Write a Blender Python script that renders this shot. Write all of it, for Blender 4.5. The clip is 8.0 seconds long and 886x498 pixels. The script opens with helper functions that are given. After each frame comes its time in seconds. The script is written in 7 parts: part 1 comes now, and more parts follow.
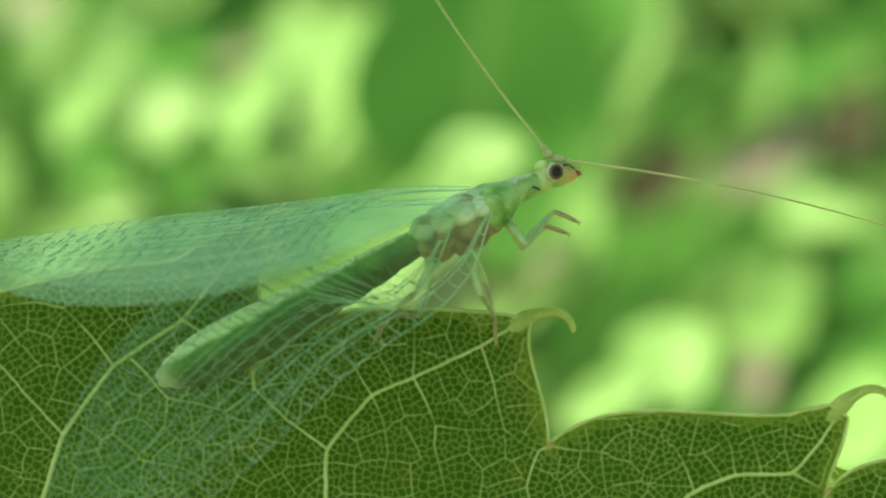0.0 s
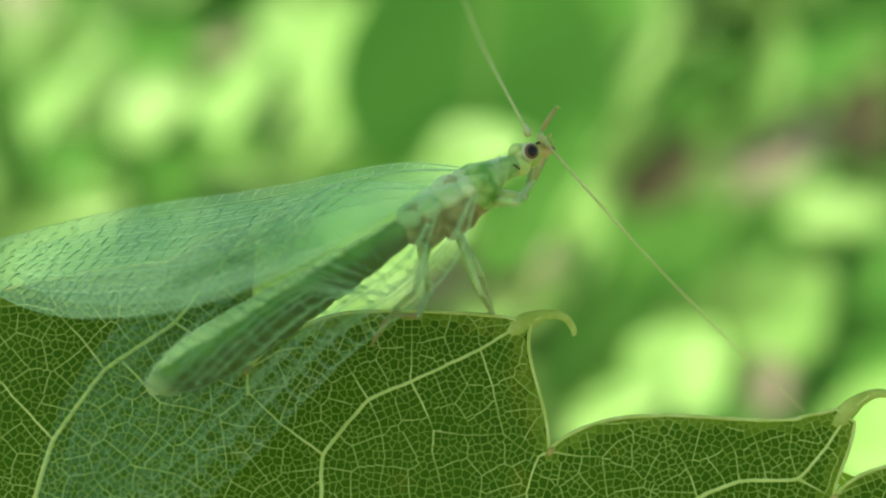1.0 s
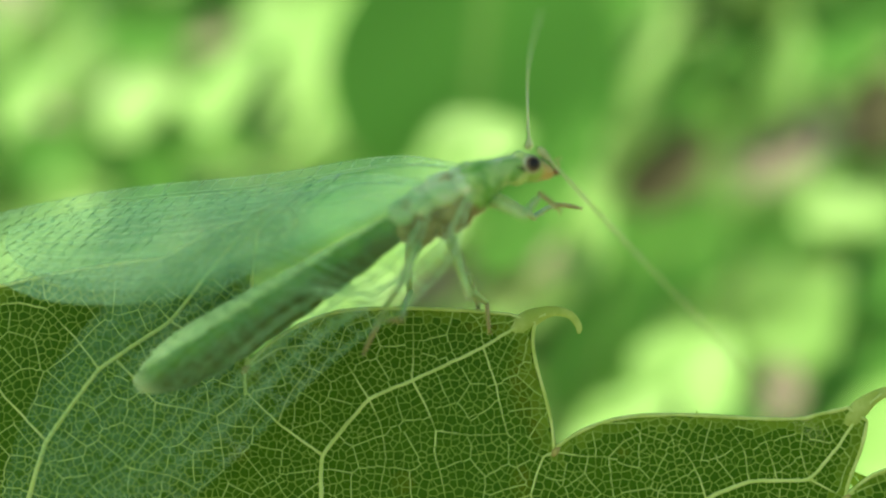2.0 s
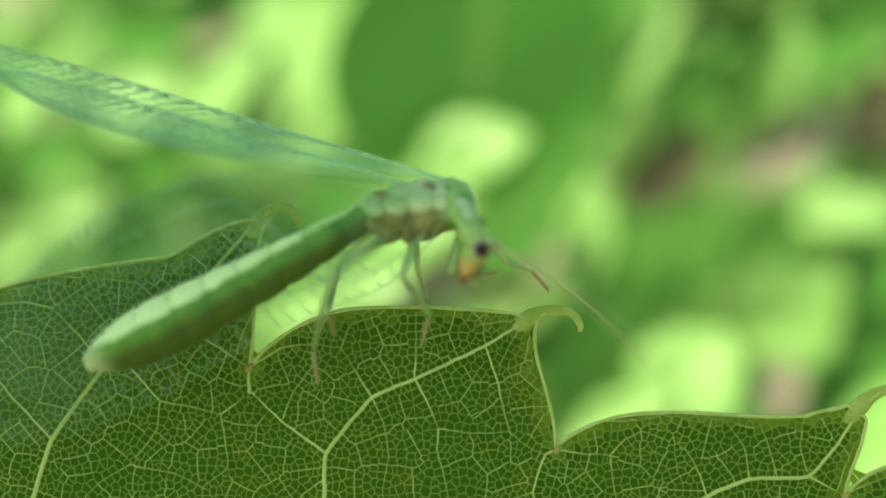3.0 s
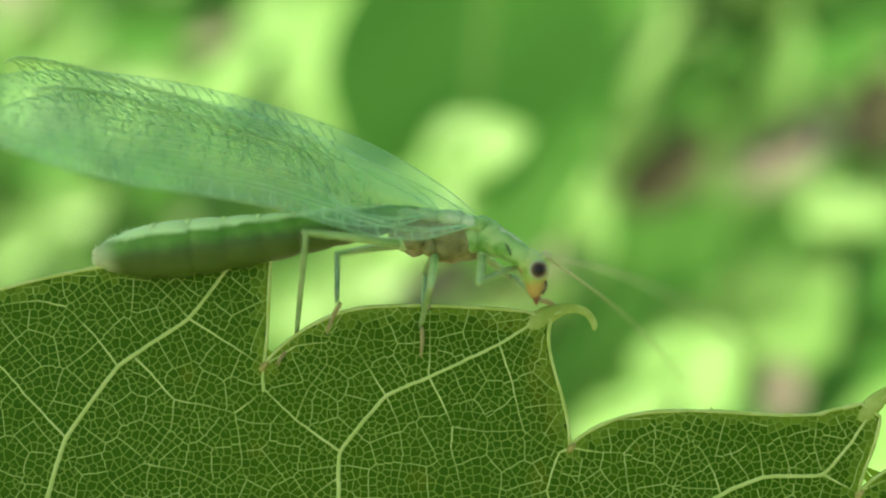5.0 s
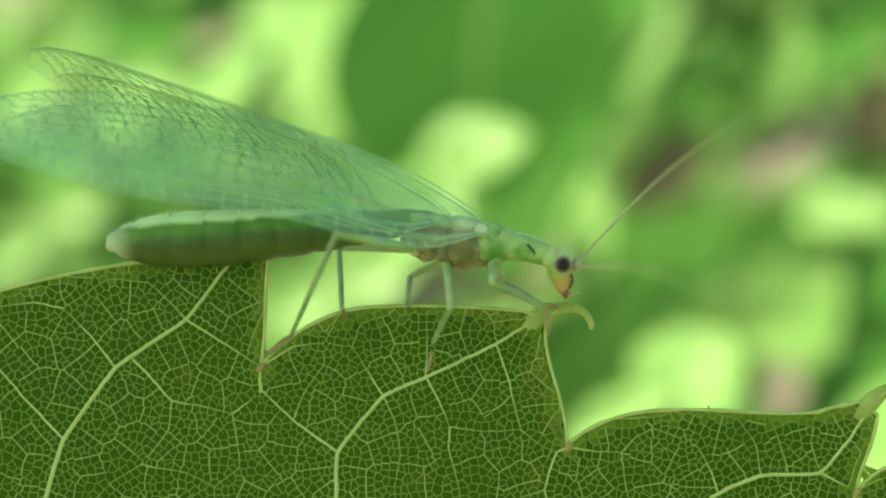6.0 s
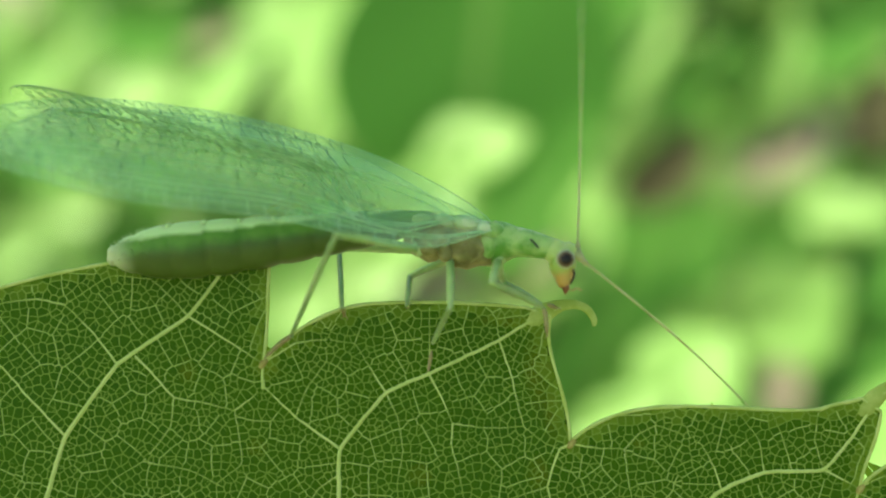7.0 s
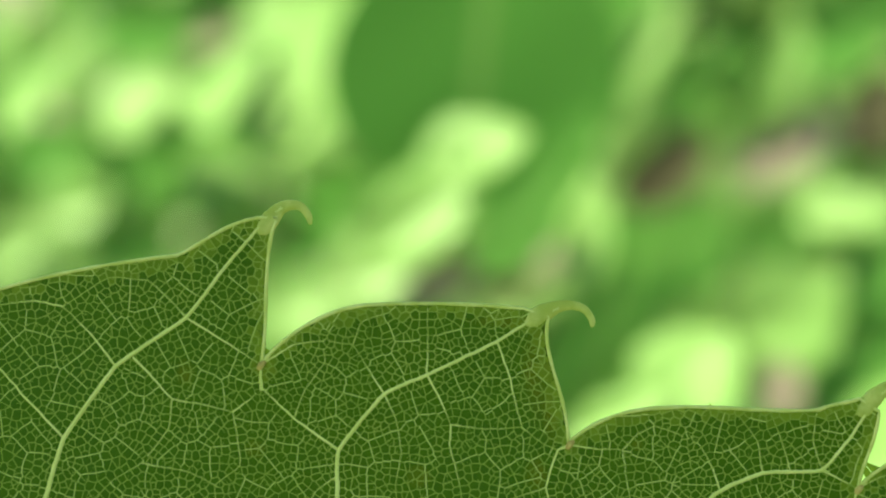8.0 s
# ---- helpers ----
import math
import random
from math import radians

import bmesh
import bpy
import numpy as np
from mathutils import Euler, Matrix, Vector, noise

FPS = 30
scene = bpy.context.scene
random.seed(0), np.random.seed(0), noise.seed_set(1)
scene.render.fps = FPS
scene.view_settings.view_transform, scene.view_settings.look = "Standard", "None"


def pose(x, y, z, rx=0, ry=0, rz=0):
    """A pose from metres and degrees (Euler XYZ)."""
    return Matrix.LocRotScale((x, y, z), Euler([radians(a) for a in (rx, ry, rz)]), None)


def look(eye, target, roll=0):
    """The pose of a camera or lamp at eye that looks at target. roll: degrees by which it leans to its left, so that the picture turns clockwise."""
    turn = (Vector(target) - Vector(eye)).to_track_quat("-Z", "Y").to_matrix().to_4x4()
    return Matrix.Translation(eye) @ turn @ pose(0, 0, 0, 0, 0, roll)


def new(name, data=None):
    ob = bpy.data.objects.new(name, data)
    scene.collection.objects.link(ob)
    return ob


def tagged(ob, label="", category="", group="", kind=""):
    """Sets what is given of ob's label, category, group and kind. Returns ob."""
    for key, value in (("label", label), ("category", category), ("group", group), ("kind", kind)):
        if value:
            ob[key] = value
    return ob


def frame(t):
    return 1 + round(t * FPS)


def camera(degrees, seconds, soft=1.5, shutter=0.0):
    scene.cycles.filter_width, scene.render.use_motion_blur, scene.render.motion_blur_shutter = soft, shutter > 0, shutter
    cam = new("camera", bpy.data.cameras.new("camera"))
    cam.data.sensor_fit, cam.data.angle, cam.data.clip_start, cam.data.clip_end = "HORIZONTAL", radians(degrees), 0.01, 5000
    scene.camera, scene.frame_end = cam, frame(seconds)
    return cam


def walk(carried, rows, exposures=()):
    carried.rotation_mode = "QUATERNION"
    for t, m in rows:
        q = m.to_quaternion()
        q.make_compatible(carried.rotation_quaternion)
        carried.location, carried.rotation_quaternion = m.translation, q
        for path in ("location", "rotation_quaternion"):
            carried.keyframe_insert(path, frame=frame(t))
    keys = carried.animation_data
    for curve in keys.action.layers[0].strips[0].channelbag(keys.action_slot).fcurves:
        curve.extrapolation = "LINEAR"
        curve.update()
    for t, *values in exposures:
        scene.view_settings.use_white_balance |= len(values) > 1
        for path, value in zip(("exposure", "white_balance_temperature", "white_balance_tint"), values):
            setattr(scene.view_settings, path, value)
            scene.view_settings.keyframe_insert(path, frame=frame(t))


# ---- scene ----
MM = 0.001
UNIT = MM / 59.83          # drawing grid of the main leaf: 59.83 squares to a millimetre
VIEW = pose(0, 0, 0.45, -20)   # x along the leaf, y away from the lens, z up the leaf; 45 cm over the ground


def mm(x, y, z, rx=0, ry=0, rz=0):
    """A pose from millimetres and degrees."""
    return pose(x * MM, y * MM, z * MM, rx, ry, rz)


from mathutils.geometry import delaunay_2d_cdt

# ---- camera ----
EXPOSURE = 1.275
cam = camera(40, 8.0, soft=2.0, shutter=0.5)
cam.data.dof.use_dof = True
cam.data.dof.focus_distance = 0.0362
cam.data.dof.aperture_fstop = 22.0
walk(cam, [
    (0, VIEW @ mm(-0.66, -47, 0, 90)),
    (0.25, VIEW @ mm(-0.58, -46.15, 0, 90)),
    (0.5, VIEW @ mm(-0.5, -45.3, 0, 90)),
    (0.75, VIEW @ mm(-0.4, -43.05, 0, 90)),
    (1, VIEW @ mm(-0.3, -40.8, 0, 90)),
    (1.25, VIEW @ mm(-0.2, -38.9, 0, 90)),
    (1.5, VIEW @ mm(-0.1, -37, 0, 90)),
    (1.7, VIEW @ mm(-0.03333, -36.3, 0, 90)),
    (2.2, VIEW @ mm(0, -36, 0, 90)),
    (5, VIEW @ mm(0, -36, 0, 90)),
    (8, VIEW @ mm(0, -36, 0, 90))], exposures=[(0, EXPOSURE, 8800, -28), (7.6, EXPOSURE, 8800, -28), (8, EXPOSURE + 0.06, 8800, -28)])

# ---- light: sun, kept off the main leaf by an added branch, and blue-white sky ----
SUN_VIEW = Vector((-0.45, -0.52, 0.73)).normalized()      # towards the sun, in the leaf's axes
SUN_DIR = (VIEW.to_3x3() @ SUN_VIEW).normalized()
world = bpy.data.worlds.new("world")
scene.world = world
world.use_nodes = True
sky = world.node_tree.nodes.new("ShaderNodeTexSky")
sky.sky_type = "NISHITA"
sky.sun_disc = False
sky.sun_elevation = math.asin(SUN_DIR.z)
sky.sun_rotation = math.atan2(SUN_DIR.x, SUN_DIR.y)
background = world.node_tree.nodes["Background"]
background.inputs["Strength"].default_value = 0.12
world.node_tree.links.new(sky.outputs[0], background.inputs["Color"])
sun = new("sun", bpy.data.lights.new("sun", "SUN"))
sun.data.energy = 5.0
sun.data.angle = radians(0.53)
sun.data.color = (1.0, 0.96, 0.90)
sun.matrix_basis = look(SUN_DIR * 3, (0, 0, 0))


# ---- materials ----
class Nodes:
    """A short way to write a node material."""

    def __init__(self, name):
        self.mat = bpy.data.materials.new(name)
        self.mat.use_nodes = True
        self.tree = self.mat.node_tree
        self.tree.nodes.clear()
        self.out = self.tree.nodes.new("ShaderNodeOutputMaterial")

    def add(self, kind, **inputs):
        node = self.tree.nodes.new("ShaderNode" + kind)
        for key, value in inputs.items():
            self.set(node, key.replace("_", " "), value)
        return node

    def set(self, node, key, value):
        socket = node.inputs[int(key[1:])] if key[0] == "i" and key[1:].isdigit() else node.inputs[key]
        if isinstance(value, bpy.types.NodeSocket):
            self.tree.links.new(value, socket)
        elif isinstance(value, tuple) and socket.type == "RGBA":
            socket.default_value = (*value, 1)
        else:
            socket.default_value = value

    def math(self, op, a, b=0.0, c=0.0):
        node = self.tree.nodes.new("ShaderNodeMath")
        node.operation = op
        for i, v in enumerate((a, b, c)):
            self.set(node, "i%d" % i, v)
        return node.outputs[0]

    def ramp(self, value, lo, hi, a=0.0, b=1.0):
        node = self.tree.nodes.new("ShaderNodeMapRange")
        node.interpolation_type = "SMOOTHSTEP"
        for i, v in enumerate((value, lo, hi, a, b)):
            self.set(node, "i%d" % i, v)
        return node.outputs[0]

    def mix(self, fac, a, b):
        node = self.tree.nodes.new("ShaderNodeMix")
        node.data_type = "RGBA"
        self.set(node, "i0", fac)
        self.set(node, "i6", a)
        self.set(node, "i7", b)
        return node.outputs[2]

    def coords(self):
        return self.add("TexCoord").outputs["Object"]

    def noise(self, vector, scale, detail=3.0, rough=0.55):
        return self.add("TexNoise", Vector=vector, Scale=scale, Detail=detail, Roughness=rough).outputs["Fac"]

    def bump(self, height, strength, distance):
        return self.add("Bump", Height=height, Strength=strength, Distance=distance).outputs["Normal"]

    def end(self, shader):
        self.tree.links.new(shader, self.out.inputs["Surface"])
        return self.mat


def leafy(n, colour, rough=0.45, through_light=0.4, normal=None, thin=None, gloss=0.3):
    """Green tissue: a glossy skin over a body that lets light through."""
    skin = n.add("BsdfPrincipled", Base_Color=colour, Roughness=rough)
    skin.inputs["Specular IOR Level"].default_value = gloss
    back = n.add("BsdfTranslucent", Color=thin if thin is not None else colour)
    if normal is not None:
        n.set(skin, "Normal", normal)
        n.set(back, "Normal", normal)
    both = n.add("MixShader", i0=through_light, i1=skin.outputs[0], i2=back.outputs[0])
    return n.end(both.outputs[0])


def blade_material(name, tissue_tint, yellow):
    """The main leaf: dark green islets between a net of pale veinlets; yellow: how far the tissue has paled."""
    n = Nodes(name)
    co = n.coords()
    wob = n.add("TexNoise", Vector=co, Scale=1400.0, Detail=2.0)
    shift = n.add("VectorMath", i0=wob.outputs["Color"], i1=(0.5, 0.5, 0.5))
    shift.operation = "SUBTRACT"
    size = n.add("VectorMath", i0=shift.outputs[0])
    size.operation = "SCALE"
    size.inputs["Scale"].default_value = 0.00016
    place = n.add("VectorMath", i0=co, i1=size.outputs[0])
    flat = n.add("VectorMath", i0=place.outputs[0], i1=(1.0, 0.0, 1.0))
    flat.operation = "MULTIPLY"
    p = flat.outputs[0]

    island = n.add("TexVoronoi", Vector=p, Scale=4600.0, Randomness=1.0)
    patch = n.ramp(n.noise(p, 150.0, 3.0), 0.35, 0.68)
    hue = n.noise(p, 700.0, 2.0)
    deep = n.mix(patch, (0.044, 0.124, 0.006), (0.076, 0.158, 0.007))
    lit = n.mix(n.math("MULTIPLY", hue, 0.6), deep, (0.088, 0.175, 0.008))
    cell = n.add("SeparateColor", Color=island.outputs["Color"])
    green = n.mix(n.math("MULTIPLY", cell.outputs[0], 0.5), lit, (0.039, 0.112, 0.006))
    speck = n.ramp(n.noise(p, 420.0, 1.0), 0.72, 0.80, 0.0, 0.7)
    green = n.mix(speck, green, (0.26, 0.24, 0.04))
    # yellowed flecks beside the tooth's edge, at the notch and in the blade
    at_ = n.add("SeparateXYZ", Vector=p)
    for x, y, wide_, tall in ((955, 655, 0.62, 1.7), (975, 740, 0.30, 0.9), (468, 655, 0.5, 0.5), (452, 795, 0.35, 0.3), (740, 845, 0.45, 0.4), (948, 840, 0.4, 0.6), (1128, 788, 0.22, 0.2), (330, 660, 0.35, 0.5), (900, 570, 1.3, 0.22)):
        dx = n.math("MULTIPLY", n.math("SUBTRACT", at_.outputs[0], (x - 784) * UNIT), 1 / (wide_ * MM))
        dz = n.math("MULTIPLY", n.math("SUBTRACT", at_.outputs[2], (441 - y) * UNIT), 1 / (tall * MM))
        far_ = n.math("ADD", n.math("ADD", n.math("MULTIPLY", dx, dx), n.math("MULTIPLY", dz, dz)), n.math("MULTIPLY", hue, 0.9))
        green = n.mix(n.ramp(far_, 0.35, 1.6, 0.7, 0.0), green, (0.175, 0.185, 0.012))
    each = n.add("NewGeometry").outputs["Random Per Island"]
    green = n.mix(n.ramp(each, 0.0, 1.0, 0.0, 0.55), green, tissue_tint)
    green = n.mix(yellow, green, (0.290, 0.400, 0.045))
    grain = n.noise(p, 9000.0, 3.0)
    green = n.mix(n.math("MULTIPLY", grain, 0.35), green, (0.098, 0.185, 0.008))
    bulge = n.math("MULTIPLY", island.outputs["Distance"], -0.7)
    height = n.math("ADD", bulge, n.math("MULTIPLY", grain, 0.5))
    return leafy(n, green, 0.55, 0.45, n.bump(height, 0.6, 0.00006), None, 0.14)


def tissue(name, a, b, scale, rough=0.45, through_light=0.35, relief=0.00002):
    n = Nodes(name)
    co = n.coords()
    f = n.ramp(n.noise(co, scale, 4.0), 0.32, 0.68)
    g = n.noise(co, scale * 9, 3.0)
    col = n.mix(f, a, b)
    col = n.mix(n.math("MULTIPLY", g, 0.3), col, tuple(x * 0.6 for x in a))
    return leafy(n, col, rough, through_light, n.bump(g, 0.4, relief), None, 0.2)


def shrub_leaf_material(name, a, b, gloss):
    """Leaves of a shrub: each its own green, with a paler midrib and side veins."""
    n = Nodes(name)
    co = n.coords()
    rnd = n.add("ObjectInfo").outputs["Random"]
    base = n.mix(rnd, a, b)
    x = n.add("SeparateXYZ", Vector=co)
    rib = n.ramp(n.math("ABSOLUTE", x.outputs[1]), 0.000010, 0.000035, 1.0, 0.0)
    wave = n.add("TexWave", Vector=co, Scale=5000.0, Distortion=2.0)
    col = n.mix(n.math("MULTIPLY", wave.outputs["Fac"], 0.18), base, tuple(v * 1.5 for v in b))
    col = n.mix(n.math("MULTIPLY", n.noise(co, 2500.0), 0.4), col, a)
    col = n.mix(n.math("MULTIPLY", rib, 0.5), col, (0.33, 0.45, 0.16))
    return leafy(n, col, 0.42, 0.45, n.bump(n.noise(co, 6000.0), 0.3, 0.00002), None, gloss)


def ground_material():
    n = Nodes("leaf_litter_soil")
    co = n.coords()
    a = n.mix(n.ramp(n.noise(co, 9.0, 6.0), 0.35, 0.65), (0.075, 0.060, 0.042), (0.190, 0.150, 0.115))
    b = n.mix(n.ramp(n.noise(co, 2.2, 4.0), 0.45, 0.62), a, (0.070, 0.130, 0.030))
    c = n.mix(n.ramp(n.noise(co, 120.0, 4.0), 0.4, 0.7), b, (0.30, 0.24, 0.18))
    s = n.add("BsdfPrincipled", Base_Color=c, Roughness=0.9, Normal=n.bump(n.noise(co, 60.0, 6.0), 0.8, 0.01))
    return n.end(s.outputs[0])


def abdomen_material():
    """Pale dorsal stripe, green flanks with the underside's shade painted in below, faint rings between the segments.
    """
    n = Nodes("abdomen_skin")
    co = n.coords()
    s = n.add("SeparateXYZ", Vector=co)
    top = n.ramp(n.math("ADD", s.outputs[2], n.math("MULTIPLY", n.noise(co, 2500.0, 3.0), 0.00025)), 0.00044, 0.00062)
    belly_shade = n.ramp(n.math("ADD", s.outputs[2], n.math("MULTIPLY", n.noise(co, 1300.0, 3.0), 0.0003)), -0.00005, 0.00042, 1.0, 0.0)
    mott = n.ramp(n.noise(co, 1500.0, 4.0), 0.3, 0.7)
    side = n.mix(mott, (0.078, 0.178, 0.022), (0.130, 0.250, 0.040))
    # shade under the body put into the skin colour as dark olive
    side = n.mix(n.math("MULTIPLY", belly_shade, 0.78), side, (0.050, 0.062, 0.010))
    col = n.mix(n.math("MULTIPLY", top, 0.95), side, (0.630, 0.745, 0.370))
    end = n.ramp(s.outputs[0], -0.0088, -0.0079, 1.0, 0.0)
    col = n.mix(n.math("MULTIPLY", end, 0.8), col, (0.54, 0.58, 0.33))
    fuzz = n.noise(co, 14000.0, 2.0)
    skin = n.add("BsdfPrincipled", Base_Color=col, Roughness=0.42, Normal=n.bump(n.math("ADD", fuzz, mott), 0.35, 0.00003))
    skin.inputs["Specular IOR Level"].default_value = 0.25
    skin.inputs["Subsurface Weight"].default_value = 0.15
    skin.inputs["Subsurface Radius"].default_value = (0.3, 0.8, 0.2)
    skin.inputs["Subsurface Scale"].default_value = 0.0006
    return n.end(skin.outputs[0])


def skin(name, a, b, scale=1500.0, rough=0.42, sss=0.3):
    n = Nodes(name)
    co = n.coords()
    f = n.ramp(n.noise(co, scale, 4.0), 0.35, 0.65)
    g = n.noise(co, scale * 8, 2.0)
    s = n.add("BsdfPrincipled", Base_Color=n.mix(f, a, b), Roughness=rough, Normal=n.bump(g, 0.35, 0.00003))
    s.inputs["Subsurface Weight"].default_value = sss
    s.inputs["Specular IOR Level"].default_value = 0.3
    s.inputs["Subsurface Radius"].default_value = (0.4, 0.8, 0.2)
    s.inputs["Subsurface Scale"].default_value = 0.0004
    return n.end(s.outputs[0])


def face_material():
    """Yellow-green brow that turns amber and then brown towards the mouth."""
    n = Nodes("face_amber")
    co = n.coords()
    x = n.add("SeparateXYZ", Vector=co).outputs[0]
    f = n.noise(co, 2500.0, 3.0)
    col = n.mix(n.ramp(n.math("ADD", x, n.math("MULTIPLY", f, 0.00012)), 0.00028, 0.00062), (0.27, 0.36, 0.07), (0.44, 0.29, 0.08))
    col = n.mix(n.ramp(x, 0.00070, 0.00095), col, (0.22, 0.085, 0.035))
    s = n.add("BsdfPrincipled", Base_Color=col, Roughness=0.4, Normal=n.bump(f, 0.3, 0.00004))
    s.inputs["Subsurface Weight"].default_value = 0.2
    s.inputs["Subsurface Scale"].default_value = 0.0003
    return n.end(s.outputs[0])


def membrane_material():
    """Clear wing skin: a faint milkiness and a satin sheen from both of its faces."""
    n = Nodes("wing_membrane")
    co = n.coords()
    f = n.noise(co, 900.0, 3.0)
    clear = n.add("BsdfTransparent", Color=(0.955, 0.985, 0.945))
    col = n.mix(f, (0.58, 0.78, 0.48), (0.72, 0.86, 0.60))
    milk = n.add("BsdfDiffuse", Color=col)
    back = n.add("BsdfTranslucent", Color=col)
    body = n.add("MixShader", i0=0.5, i1=milk.outputs[0], i2=back.outputs[0])
    along = n.add("SeparateXYZ", Vector=co).outputs[0]
    thick = n.math("ADD", n.ramp(f, 0.2, 0.8, 0.009, 0.027), n.ramp(along, 0.0004, 0.0036, 0.07, 0.0))
    film = n.add("MixShader", i0=thick, i1=clear.outputs[0], i2=body.outputs[0])
    gloss = n.add("BsdfGlossy", Color=(0.76, 1.0, 0.56), Roughness=0.5, Normal=n.bump(n.noise(co, 1800.0, 2.0), 0.5, 0.0002))
    tilt = n.add("LayerWeight", Blend=0.5).outputs["Facing"]
    shine = n.ramp(tilt, 0.10, 0.32, 0.004, 0.215)
    all_ = n.add("MixShader", i0=shine, i1=film.outputs[0], i2=gloss.outputs[0])
    return n.end(all_.outputs[0])


def eye_material():
    """Dark pupil spot in a bronze-grey ball with a pale rim."""
    n = Nodes("compound_eye")
    co = n.coords()
    s = n.add("SeparateXYZ", Vector=co)
    r = n.math("SQRT", n.math("ADD", n.math("POWER", s.outputs[0], 2.0), n.math("POWER", s.outputs[2], 2.0)))
    col = n.mix(n.ramp(r, 0.00013, 0.00018), (0.014, 0.008, 0.005), (0.10, 0.062, 0.035))
    col = n.mix(n.ramp(r, 0.00021, 0.00025), col, (0.40, 0.41, 0.24))
    v = n.add("TexVoronoi", Vector=co, Scale=26000.0)
    p = n.add("BsdfPrincipled", Base_Color=col, Roughness=0.12, Normal=n.bump(v.outputs["Distance"], 0.2, 0.00001))
    p.inputs["Specular IOR Level"].default_value = 0.25
    return n.end(p.outputs[0])


M_BLADE = blade_material("leaf_blade", (0.078, 0.168, 0.008), 0.0)
M_BRIM = blade_material("leaf_brim", (0.130, 0.215, 0.013), 0.40)
M_BRIM_PALE = blade_material("leaf_brim_pale", (0.170, 0.245, 0.018), 0.70)
M_VEIN = tissue("leaf_vein", (0.50, 0.58, 0.165), (0.61, 0.67, 0.240), 900.0, 0.5, 0.2)
M_NET = tissue("leaf_veinlet", (0.260, 0.372, 0.056), (0.360, 0.462, 0.092), 500.0, 0.55, 0.4)
M_FIELD = tissue("leaf_small_vein", (0.440, 0.560, 0.140), (0.550, 0.640, 0.200), 600.0, 0.55, 0.4)
M_RIM = tissue("leaf_rim", (0.48, 0.56, 0.14), (0.64, 0.69, 0.26), 1500.0, 0.45, 0.25)
M_HOOK = tissue("leaf_bristle", (0.36, 0.44, 0.085), (0.52, 0.58, 0.170), 1500.0, 0.45, 0.3)
M_SCAR = tissue("rusty_scar", (0.30, 0.24, 0.07), (0.46, 0.40, 0.13), 2500.0, 0.6, 0.1)
# one shrub leaf in two colours: a pale sunlit copy, a darker shaded copy
M_SHRUB_LIT = shrub_leaf_material("shrub_leaf", (0.222, 0.365, 0.106), (0.292, 0.425, 0.166), 0.3)
M_SHRUB_SHADED = shrub_leaf_material("shrub_leaf_shaded", (0.108, 0.265, 0.056), (0.140, 0.295, 0.074), 0.08)
M_TWIG = tissue("green_twig", (0.10, 0.17, 0.04), (0.16, 0.20, 0.07), 120.0, 0.6, 0.05)
M_DRY = tissue("dry_leaf", (0.215, 0.165, 0.140), (0.320, 0.255, 0.220), 90.0, 0.8, 0.15, 0.0003)
M_BARK = tissue("dark_litter", (0.050, 0.046, 0.020), (0.110, 0.090, 0.060), 90.0, 0.85, 0.0, 0.0005)
M_GROUND = ground_material()
M_ABDOMEN = abdomen_material()
M_THORAX = skin("thorax_flank", (0.140, 0.125, 0.035), (0.300, 0.265, 0.105), 1500.0)
M_NOTUM = skin("thorax_back", (0.31, 0.41, 0.18), (0.50, 0.54, 0.32), 1100.0)
M_PRO = skin("prothorax_green", (0.110, 0.255, 0.034), (0.320, 0.440, 0.140), 1700.0)
M_HEAD = skin("head_green", (0.30, 0.46, 0.11), (0.42, 0.50, 0.17), 1500.0)
M_FACE = face_material()
M_JAW = skin("jaw_brown", (0.150, 0.055, 0.022), (0.260, 0.110, 0.045), 2500.0, 0.35, 0.1)
M_DARK = skin("dark_stripe", (0.020, 0.016, 0.012), (0.040, 0.028, 0.018), 1500.0, 0.4, 0.0)
M_LEG = skin("leg_green", (0.240, 0.340, 0.110), (0.350, 0.440, 0.180), 900.0)
M_SHANK = skin("shank_green", (0.190, 0.260, 0.095), (0.290, 0.360, 0.150), 900.0)
M_FOOT = skin("foot_tan", (0.240, 0.190, 0.070), (0.350, 0.285, 0.120), 900.0)
M_ANT = skin("antenna_straw", (0.310, 0.315, 0.125), (0.400, 0.375, 0.190), 900.0)
M_WING = membrane_material()
M_WVEIN = skin("wing_vein", (0.22, 0.40, 0.17), (0.38, 0.54, 0.29), 900.0, 0.4, 0.2)
M_INNER = skin("wing_inner_vein", (0.220, 0.400, 0.190), (0.370, 0.540, 0.300), 700.0, 0.45, 0.1)
M_CROSS = skin("wing_crossvein", (0.058, 0.165, 0.060), (0.155, 0.305, 0.130), 700.0, 0.45, 0.1)
M_EYE = eye_material()


# ---- mesh helpers ----
def mesh_of(name, bm, material, smooth=True):
    me = bpy.data.meshes.new(name)
    bm.normal_update()
    bm.to_mesh(me)
    bm.free()
    me.materials.append(material)
    if smooth:
        me.shade_smooth()
    return me


def part(name, bm, material, parent=None, label=""):
    ob = new(name, mesh_of(name, bm, material))
    ob.parent = parent
    return tagged(ob, label)


